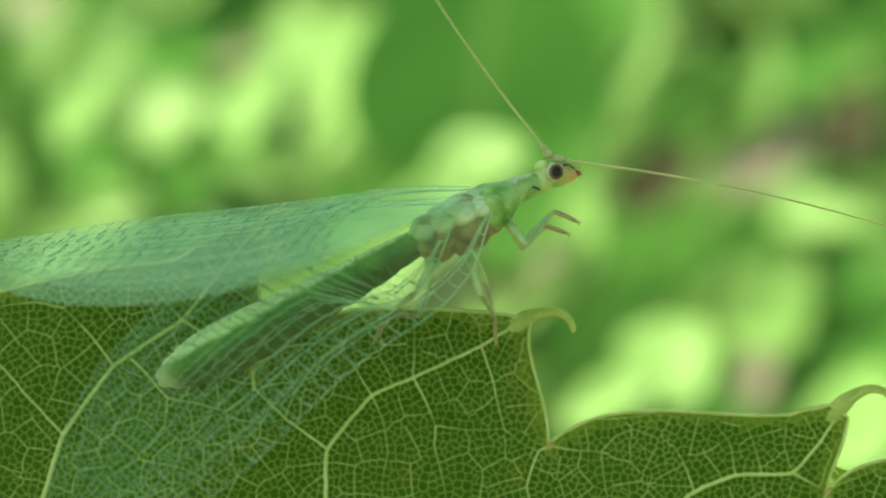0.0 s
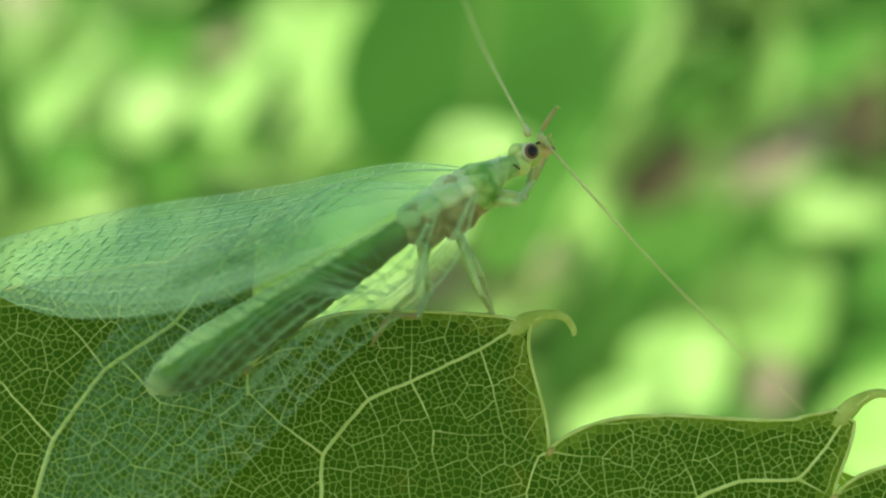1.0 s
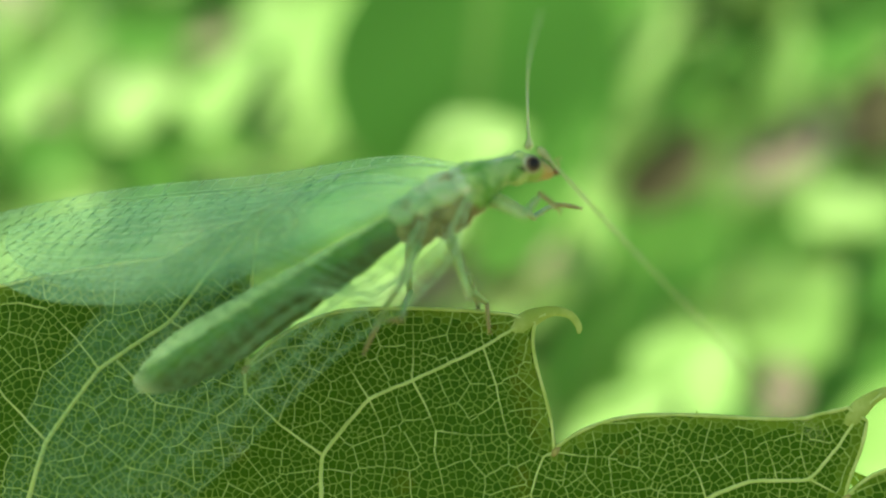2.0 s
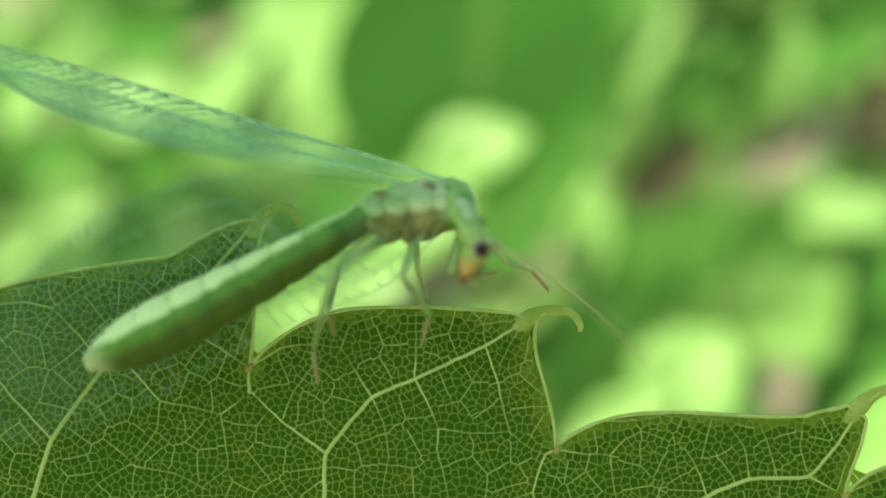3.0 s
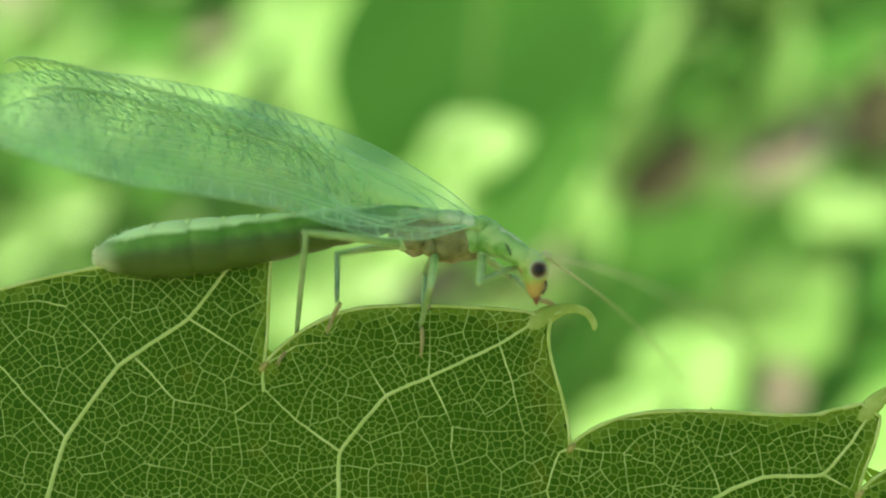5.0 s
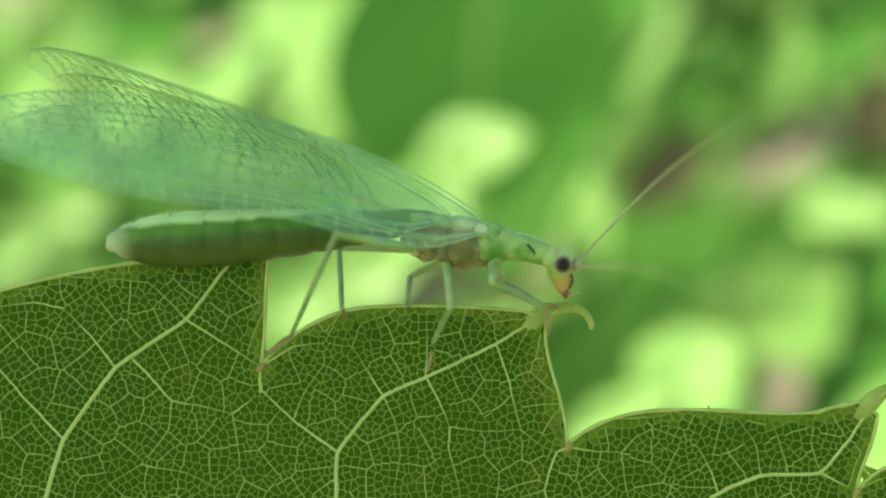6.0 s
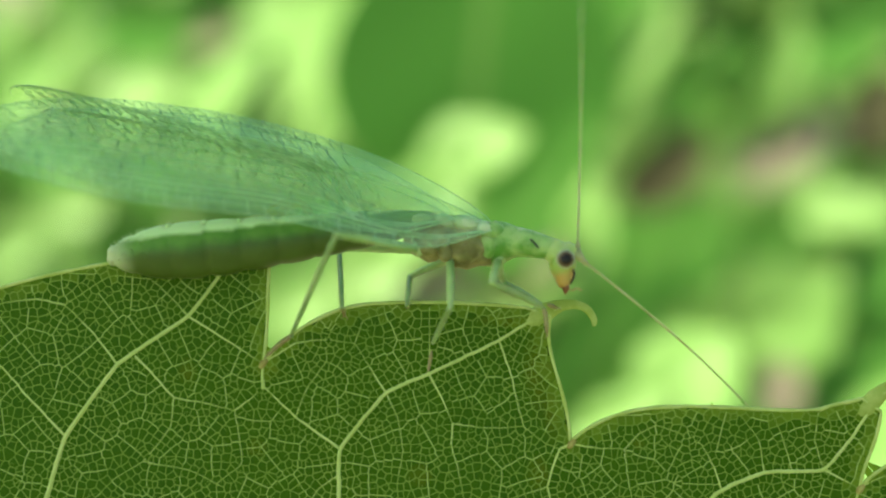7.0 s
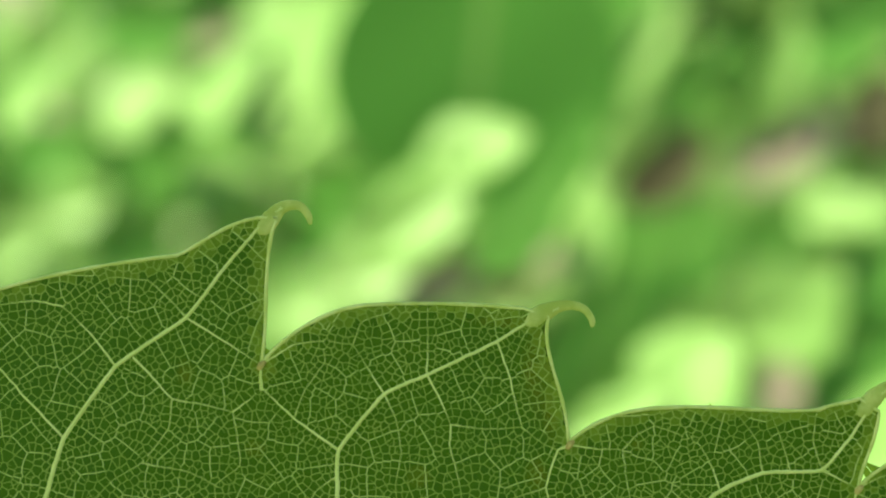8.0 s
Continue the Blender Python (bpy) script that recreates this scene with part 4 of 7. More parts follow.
SUNLIT = [
    (100, 130, 250, 105, 72, 66, 1.0), (252, 190, 165, 125, 40, 80, 0.95), (412, 140, 195, 145, 80, 70, 1.0), (566, 110, 370, 225, 80, 72, 0.96),
    (395, 312, 160, 85, 15, 88, 0.70), (130, 365, 150, 100, 30, 86, 0.60), (838, 268, 215, 125, 20, 52, 0.90), (748, 368, 300, 150, 52, 51, 0.66), (662, 462, 190, 145, 45, 56, 0.66),
    (1036, 405, 230, 95, 85, 54, 0.68), (1140, 90, 240, 85, 70, 74, 0.40), (1040, 255, 180, 60, 60, 78, 0.45), (1392, 110, 210, 70, 85, 78, 0.42), (1505, 380, 180, 75, 5, 80, 0.95),
    (1400, 545, 240, 200, 40, 68, 0.52), (1222, 660, 220, 170, 50, 48, 0.90), (1105, 742, 230, 85, 30, 46, 0.90), (550, 540, 150, 110, 30, 70, 0.75), (1585, 770, 260, 150, 60, 66, 0.95),
    (0, 60, 140, 60, 80, 84, 0.60), (25, 440, 170, 90, 40, 84, 0.55), (480, 20, 120, 80, 30, 84, 0.80), (478, 190, 170, 95, 75, 67, 0.50),
]
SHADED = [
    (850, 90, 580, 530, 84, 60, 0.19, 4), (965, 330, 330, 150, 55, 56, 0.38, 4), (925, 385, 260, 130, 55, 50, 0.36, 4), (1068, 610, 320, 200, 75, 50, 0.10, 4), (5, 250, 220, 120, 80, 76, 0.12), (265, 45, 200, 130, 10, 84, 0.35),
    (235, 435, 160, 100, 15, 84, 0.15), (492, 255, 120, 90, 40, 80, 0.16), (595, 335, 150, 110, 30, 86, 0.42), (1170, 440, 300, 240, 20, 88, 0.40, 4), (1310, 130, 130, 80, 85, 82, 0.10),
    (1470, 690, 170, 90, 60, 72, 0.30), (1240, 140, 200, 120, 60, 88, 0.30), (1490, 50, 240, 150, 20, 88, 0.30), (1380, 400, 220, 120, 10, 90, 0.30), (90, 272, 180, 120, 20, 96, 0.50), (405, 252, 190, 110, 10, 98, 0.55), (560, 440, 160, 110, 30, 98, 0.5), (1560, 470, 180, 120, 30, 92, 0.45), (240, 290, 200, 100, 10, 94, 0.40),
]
shrub = build_shrub()


def build_litter():
    """Dry leaves and dark litter that show between the green."""
    for x, y, length, width, turn, depth, lit, dark in (
            (800, 495, 190, 80, 10, 86, 0.45, 0), (945, 435, 140, 90, 60, 84, 0.5, 0), (905, 500, 120, 70, 20, 80, 0.25, 1), (1180, 295, 210, 115, 40, 78, 0.2, 1),
            (1400, 262, 240, 95, 25, 84, 0.32, 0), (1545, 200, 170, 130, 70, 86, 0.25, 1), (1382, 690, 120, 80, 80, 64, 0.45, 0), (375, 66, 110, 50, 10, 90, 0.5, 0),
            (1300, 130, 130, 80, 70, 84, 0.1, 1), (610, 490, 150, 70, 10, 88, 0.5, 0)):
        ob = place_leaf(x, y, length, width, turn, depth, lit, None, x, BARK_MESH if dark else DRY_MESH)
        ob.name = "dry_leaf"
        for name, mesh in zip(("leaf_stalk", "midrib"), (BARK_PARTS if dark else DRY_PARTS)[x % 2]):
            new(name, mesh).parent = ob
        ob.matrix_basis = VIEW @ ob.matrix_basis
        tagged(ob, "dark curled dead leaf caught in the shrub" if dark else "pinkish-brown dead leaf caught in the shrub", "dead leaf", "dead leaves")


build_litter()


# ---- an unseen branch, added to block the sun from the main leaf ----
def build_shade_branch():
    shade_branch = new("branch")
    shade_branch.matrix_basis = VIEW
    tagged(shade_branch, "overhanging leafy branch above the leaf", "branch")
    rnd = random.Random(8)
    mid = SUN_VIEW * 0.17
    e1 = SUN_VIEW.cross(Vector((0, 1, 0))).normalized()
    e2 = SUN_VIEW.cross(e1)
    for i in range(26):
        a, r = i * 2.4, 0.021 * math.sqrt(i / 26)
        c = mid + e1 * r * math.cos(a) * 1.25 + e2 * r * math.sin(a) + SUN_VIEW * rnd.uniform(-0.01, 0.02)
        nrm = (SUN_VIEW + Vector((rnd.uniform(-0.4, 0.4), rnd.uniform(-0.4, 0.4), rnd.uniform(-0.4, 0.4)))).normalized()
        t = rnd.uniform(0, 6.28)
        al = e1 * math.cos(t) + e2 * math.sin(t)
        al = (al - nrm * al.dot(nrm)).normalized()
        ob = new("leaf_blade", LEAF_MESH[i % 3])
        ob.parent = shade_branch
        ob.matrix_basis = Matrix.Translation(c) @ Matrix((al, nrm.cross(al), nrm)).transposed().to_4x4() @ Matrix.Scale(rnd.uniform(20, 26), 4)
    bm = bmesh.new()
    tube(bm, spline([mid + e1 * 0.05, mid, mid - e1 * 0.08 + Vector((0, 0, 0.02)), mid - e1 * 0.2 + Vector((0, 0, 0.02)),
                      VIEW.inverted() @ Vector((0.30, -0.22, 0.30)), VIEW.inverted() @ Vector((0.31, -0.22, -0.03))], 8), [(1.5 + 0.08 * i) * MM for i in range(41)], 8)
    part("stem", bm, M_TWIG, shade_branch)


build_shade_branch()


def motions():
    """Every moving thing and part: seconds and pose, in millimetres and degrees."""
    walk(main_leaf, [(t, VIEW @ m) for t, m in [
        (0, mm(-1.062, -9.59, -0.23, 0, 0.6, 0)),
        (0.5, mm(-1.009, -8.257, -0.238, 0, 0.5, 0)),
        (1, mm(-0.758, -4.161, -0.268, 0, 0.6, 0)),
        (1.5, mm(-0.533, -0.886, -0.21, 0, 0.5, 0)),
        (3, mm(-0.333, 0.039, -0.122, 0, 0.4, 0)),
        (3.5, mm(-0.28, 0.029, -0.152, 0, 0.4, 0)),
        (4, mm(0.106, -0.05, -0.028, 0, 0.4, 0)),
        (4.5, mm(0.114, 0.027, -0.065, 0, 0.4, 0)),
        (6, mm(-0.021, 0.075, -0.076, 0, 0.1, 0)),
        (6.5, mm(0.006, 0.097, -0.065, 0, 0, 0)),
        (7, mm(0.06, -0.001, 0.031, 0, 0.1, 0)),
        (7.5, mm(0.077, 0.038, 0.025, 0, 0, 0)),
        (8, mm(0, 0, 0, 0, 0, 0))]])
    walk(insect, [(t, VIEW @ m) for t, m in [
        (0, mm(-0.195, -11.19, 0.715, 32, -24, 4)),
        (0.1, mm(-0.22, -10.92, 0.773, 32, -24.5, 3.8)),
        (0.2, mm(-0.245, -10.66, 0.831, 32, -25, 3.6)),
        (0.3, mm(-0.27, -10.39, 0.889, 32, -25.5, 3.4)),
        (0.5, mm(-0.319, -9.857, 1.004, 32, -26.5, 3)),
        (0.8, mm(-0.249, -7.399, 1.115, 32, -28, 2.4)),
        (1, mm(-0.202, -5.761, 1.187, 32, -29, 2)),
        (1.2, mm(-0.155, -4.451, 1.245, 32, -29.4, 2)),
        (1.5, mm(-0.084, -2.486, 1.33, 32, -30, 2)),
        (1.7, mm(-0.018, -2.363, 1.276, 32, -30, 2)),
        (2.8, mm(-0.567, -2.084, 0.992, 35, -8, 0)),
        (3, mm(-0.806, -1.961, 1.059, 35, -6, 0)),
        (3.2, mm(-1.423, -1.565, 0.847, 25, 3, 0)),
        (3.5, mm(-2.11, -0.771, 1.03, 10, 14, 0)),
        (3.7, mm(-1.545, -0.603, 1.085, 5, 8, 0)),
        (3.9, mm(-1.305, -0.568, 1.162, 3.7, 5.3, 0)),
        (4, mm(-1.185, -0.55, 1.201, 3, 4, 0)),
        (4.1, mm(-1.288, -0.435, 1.106, 1.5, 2, 0)),
        (4.2, mm(-1.391, -0.319, 1.01, 0, 0, 0)),
        (4.5, mm(-1.154, 0.027, 0.97, 0, -3, 0)),
        (4.7, mm(-0.652, 0.033, 0.652, 0, 10, 0)),
        (5.8, mm(0.268, 0.069, 0.301, 0, 10, 0)),
        (6, mm(0.268, 0.075, 0.268, 0, 12, 0)),
        (6.2, mm(0.456, 0.084, 0.221, 0, 14, 0)),
        (6.5, mm(0.737, 0.097, 0.151, 0, 17, 0)),
        (7, mm(0.368, -0.001, 0.284, 0, 10, 0)),
        (7.2, mm(0.485, 0.015, 0.301, 0, 7.5, 0)),
        (7.4, mm(0.602, 0.03, 0.318, 0, 5, 0)),
        (7.5, mm(0.736, 0.038, 0.318, 0, 3, 0)),
        (7.6, mm(0.803, 0.031, 0.184, 0, 4, 0)),
        (7.7, mm(0.803, 0.031, 0.184, 0, 4, 0)),
        (7.8, mm(-1.282, 4.015, 5.406, 20, -62, 10)),
        (7.9, mm(-3.783, 6.008, 19.72, 20, -62, 10)),
        (8, mm(-6.21, 8, 35.56, 20, -62, 10))]])
    walk(moving["abdomen"], [
        (0, mm(-1.25, 0, 0.05, -23, -7.4, -3.5)),
        (0.1, mm(-1.25, 0, 0.05, -23, -6.6, -2.9)),
        (0.2, mm(-1.25, 0, 0.05, -23, -5.8, -2.4)),
        (0.3, mm(-1.25, 0, 0.05, -23, -4.9, -1.8)),
        (0.5, mm(-1.25, 0, 0.05, -23, -3.2, -0.5)),
        (0.8, mm(-1.25, 0, 0.05, -23, -3.8, -0.9)),
        (1, mm(-1.25, 0, 0.05, -23, -4.2, -1)),
        (1.2, mm(-1.25, 0, 0.05, -23, -4.5, -1.4)),
        (1.5, mm(-1.25, 0, 0.05, -23, -4.9, -2.1)),
        (1.7, mm(-1.25, 0, 0.05, -23, -5.1, -4.5)),
        (2.8, mm(-1.25, 0, 0.05, -18, -22.6, 10)),
        (3, mm(-1.25, 0, 0.05, -18, -16.4, 15.3)),
        (3.2, mm(-1.281, 0.015, 0.264, -8, -20.235, 18.575)),
        (3.5, mm(-1.35, 0.02, 0.22, 0, -26.747, 22.527)),
        (3.7, mm(-1.295, 0.023, 0.252, 0, -24.81, 17.239)),
        (3.9, mm(-1.286, 0.026, 0.257, 0, -25.856, 17.426)),
        (4, mm(-1.247, 0.014, 0.285, 0, -27.232, 7.72)),
        (4.1, mm(-1.176, 0.003, 0.331, 0, -24.562, 7.12)),
        (4.2, mm(-1.223, -0.003, 0.31, 0, -21.93, 6.66)),
        (4.5, mm(-1.04, 0.019, 0.352, 0, -11.132, 6.88)),
        (4.7, mm(-1.408, -0.019, 0.251, 0, -18.289, 5.2)),
        (5.8, mm(-1.304, -0.01, 0.292, 0, -15.183, 5.26)),
        (6, mm(-1.311, -0.01, 0.288, 0, -16.159, 5.26)),
        (6.2, mm(-1.396, -0.016, 0.259, 0, -17.345, 4.62)),
        (6.5, mm(-1.5, -0.017, 0.216, 0, -19.141, 3.16)),
        (7, mm(-1.384, -0.015, 0.265, 0, -16.543, 4.74)),
        (7.2, mm(-1.299, -0.009, 0.294, 0, -14.727, 5.16)),
        (7.4, mm(-1.225, -0.002, 0.314, 0, -12.813, 5.44)),
        (7.5, mm(-1.159, 0.004, 0.329, 0, -11.827, 5.44)),
        (7.6, mm(-0.905, 0.037, 0.417, 0, -18.153, 7.08)),
        (7.7, mm(-0.905, 0.037, 0.417, 0, -18.153, 7.08)),
        (7.8, mm(-1.25, 0, 0.05, 0, 8.5, 67.3)),
        (7.9, mm(-1.25, 0, 0.05, 0, -5.1, 54.3)),
        (8, mm(-1.25, 0, 0.05, 0, -14.6, 44.7))])
    walk(moving["prothorax"], [
        (0, mm(1.2, 0, 0.2, 0, 12, 23.1)),
        (0.1, mm(1.2, 0, 0.2, 0, 13.3, 27.5)),
        (0.2, mm(1.2, 0, 0.2, 0, 14.4, 31.6)),
        (0.3, mm(1.2, 0, 0.2, 0, 15.1, 35.5)),
        (0.5, mm(1.2, 0, 0.2, 0, 16, 42.8)),
        (0.8, mm(1.2, 0, 0.2, 0, 19.2, 41)),
        (1, mm(1.2, 0, 0.2, 0, 21.3, 39.8)),
        (1.2, mm(1.2, 0, 0.2, 0, 21.7, 41.5)),
        (1.5, mm(1.2, 0, 0.2, 0, 22.2, 44)),
        (1.7, mm(1.2, 0, 0.2, 0, 24.7, 43.8)),
        (2.8, mm(1.2, 0, 0.2, 0, -7.503, -75.499)),
        (3, mm(1.2, 0, 0.2, 0, 0.942, -78.843)),
        (3.2, mm(1.2, 0, 0.2, 0, 8.278, -76.916)),
        (3.5, mm(1.2, 0, 0.2, 0, 47.6, -65.7)),
        (3.7, mm(1.2, 0, 0.2, 0, 25.6, -62.5)),
        (3.9, mm(1.2, 0, 0.2, 0, 19.8, -58.6)),
        (4, mm(1.2, 0, 0.2, 0, 17.3, -56.2)),
        (4.1, mm(1.2, 0, 0.2, 0, 9.4, -57.5)),
        (4.2, mm(1.2, 0, 0.2, 0, 1.7, -57.1)),
        (4.5, mm(1.2, 0, 0.2, 0, 13, -38.6)),
        (4.7, mm(1.2, 0, 0.2, 0, 15.2, -40.2)),
        (5.8, mm(1.2, 0, 0.2, 0, 4.5, -21.8)),
        (6, mm(1.2, 0, 0.2, 0, 1.2, -22.7)),
        (6.2, mm(1.2, 0, 0.2, 0, 4.7, -28.8)),
        (6.5, mm(1.2, 0, 0.2, 0, 10.2, -33.9)),
        (7, mm(1.2, 0, 0.2, 0, -1.5, -24.7)),
        (7.2, mm(1.2, 0, 0.2, 0, 0.5, -27.2)),
        (7.4, mm(1.2, 0, 0.2, 0, 2.4, -29.3)),
        (7.5, mm(1.2, 0, 0.2, 0, 3.4, -32)),
        (7.6, mm(1.2, 0, 0.2, 0, 5.7, -32.6)),
        (7.7, mm(1.2, 0, 0.2, 0, 5.7, -32.6)),
        (7.8, mm(1.2, 0, 0.2, 0, -34.4, -52.4)),
        (7.9, mm(1.2, 0, 0.2, 0, -27.1, -70.8)),
        (8, mm(1.2, 0, 0.2, 0, -17.4, -85.4))])
    walk(moving["head"], [
        (0, mm(2.741, 0.591, -0.244, -41.916, -48.714, 44.633)),
        (0.1, mm(2.677, 0.702, -0.283, -40.881, -48.204, 43.525)),
        (0.2, mm(2.611, 0.801, -0.314, -39.858, -47.574, 42.513)),
        (0.3, mm(2.542, 0.891, -0.336, -38.937, -47.055, 41.424)),
        (0.5, mm(2.419, 1.015, -0.41, -46.599, -51.367, 52.159)),
        (0.8, mm(2.437, 0.958, -0.503, -46.739, -50.846, 56.461)),
        (1, mm(2.446, 0.918, -0.564, -46.545, -50.822, 59.189)),
        (1.2, mm(2.42, 0.953, -0.572, -51.016, -52.995, 62.461)),
        (1.5, mm(2.38, 1.004, -0.58, -58.762, -55.477, 68.562)),
        (1.7, mm(2.357, 0.975, -0.654, -53.765, -53.672, 65.931)),
        (2.8, mm(1.598, -1.541, 0.41, -44.906, 38.546, -22.33)),
        (3, mm(1.509, -1.567, 0.174, -41.742, 33.36, -16.549)),
        (3.2, mm(1.56, -1.547, -0.031, -33.753, 40.077, -17.761)),
        (3.5, mm(1.673, -1.044, -1.055, 11.1, 16.2, -69.4)),
        (3.7, mm(1.907, -1.36, -0.535, -0.4, -14.4, -29.6)),
        (3.9, mm(2.032, -1.365, -0.377, -2.5, -17.7, -12.5)),
        (4, mm(2.103, -1.349, -0.304, -2.8, -19.2, -4.1)),
        (4.1, mm(2.102, -1.414, -0.076, -1.5, -15.6, -2.1)),
        (4.2, mm(2.123, -1.427, 0.15, 0, -12, 0)),
        (4.5, mm(2.51, -1.059, -0.205, 0, -35, 0)),
        (4.7, mm(2.454, -1.058, -0.246, 0, -4, 0)),
        (5.8, mm(2.774, -0.629, 0.066, 0, -15, 0)),
        (6, mm(2.768, -0.656, 0.163, 0, -17, 0)),
        (6.2, mm(2.684, -0.817, 0.06, 0, -19, 0)),
        (6.5, mm(2.588, -0.934, -0.1, 0, -22, 0)),
        (7, mm(2.744, -0.71, 0.245, 0, -10, 0)),
        (7.2, mm(2.712, -0.776, 0.186, 0, -17.5, 0)),
        (7.4, mm(2.672, -0.831, 0.086, 0, -33, 0)),
        (7.5, mm(2.659, -0.899, -0.01, 0, -61, 0)),
        (7.6, mm(2.638, -0.911, -0.077, 0, -57, 0)),
        (7.7, mm(2.638, -0.911, -0.077, 0, -57, 0)),
        (7.8, mm(2.056, -1.111, 1.161, -28.7, -0.2, -5.2)),
        (7.9, mm(1.698, -1.429, 0.974, -28.7, -0.2, -5.2)),
        (8, mm(1.33, -1.617, 0.709, -28.7, -0.2, -5.2))])
    walk(moving["antenna_R"], [
        (0, mm(3.585, 0.821, 0.196, -7.2, 26, -26.3)),
        (0.1, mm(3.55, 0.92, 0.139, -4.7, 27.6, -29.7)),
        (0.2, mm(3.512, 1.009, 0.089, 17.1, 43.8, -44.4)),
        (0.3, mm(3.47, 1.087, 0.049, 83.9, 61.6, -66.6)),
        (0.5, mm(3.375, 1.245, 0.017, 61, 56.6, -68)),
        (0.8, mm(3.475, 1.205, -0.116, 59.7, 57, -70)),
        (1, mm(3.536, 1.176, -0.207, 41.4, 47.6, -68.2)),
        (1.2, mm(3.53, 1.188, -0.206, 35, 35.3, -67.3)),
        (1.5, mm(3.517, 1.21, -0.204, 33.7, 29.8, -56.1)),
        (1.7, mm(3.511, 1.196, -0.31, 36.4, 34, -64.3)),
        (2.8, mm(2.093, -1.828, 0.093, -30.5, -20.4, -78.9)),
        (3, mm(2.051, -1.816, -0.094, -31.5, -13.2, -70.8)),
        (3.2, mm(2.051, -1.806, -0.376, -30.2, -18.5, -78.4)),
        (3.5, mm(1.766, -1.664, -1.239, 5.2, -13.1, -82.1)),
        (3.7, mm(2.378, -1.777, -0.355, -2, 1.2, -83.4)),
        (3.9, mm(2.592, -1.622, -0.158, 0, 7.3, -80.3)),
        (4, mm(2.688, -1.52, -0.069, 1.7, 10.5, -78.6)),
        (4.1, mm(2.707, -1.566, 0.118, -1.6, 15.1, -73.8)),
        (4.2, mm(2.745, -1.557, 0.303, -4.6, 20.3, -68.1)),
        (4.5, mm(3.023, -1.189, 0.179, 14.6, 7.8, -49.4)),
        (4.7, mm(3.091, -1.188, -0.182, -10.8, 10.8, -58.4)),
        (5.8, mm(3.387, -0.759, 0.251, -1.7, -7.3, -77.3)),
        (6, mm(3.677, -0.786, -0.012, 11.12, 0.757, -76.106)),
        (6.2, mm(3.513, -0.947, 0.262, 3.839, -16.843, -80.214)),
        (6.5, mm(3.603, -1.064, -0.297, -1.267, 20.609, 12.076)),
        (7, mm(3.582, -0.84, 0.128, 2.712, 31.543, 18.812)),
        (7.2, mm(3.733, -0.906, 0.3, 0.8, 18.9, -69.2)),
        (7.4, mm(3.611, -0.961, 0.336, 8.3, -6.2, -86.4)),
        (7.5, mm(3.576, -1.029, 0.308, 18.799, -14.628, -76.408)),
        (7.6, mm(2.969, -1.041, 0.471, 19.6, 0, -74)),
        (7.7, mm(2.969, -1.041, 0.471, 19.6, 0, -74)),
        (7.8, mm(2.683, -1.273, 1.244, -20.7, -29.4, -86.3)),
        (7.9, mm(2.326, -1.592, 1.056, -14, -17.7, -101)),
        (8, mm(1.957, -1.779, 0.791, -9.3, -7.4, -111))])
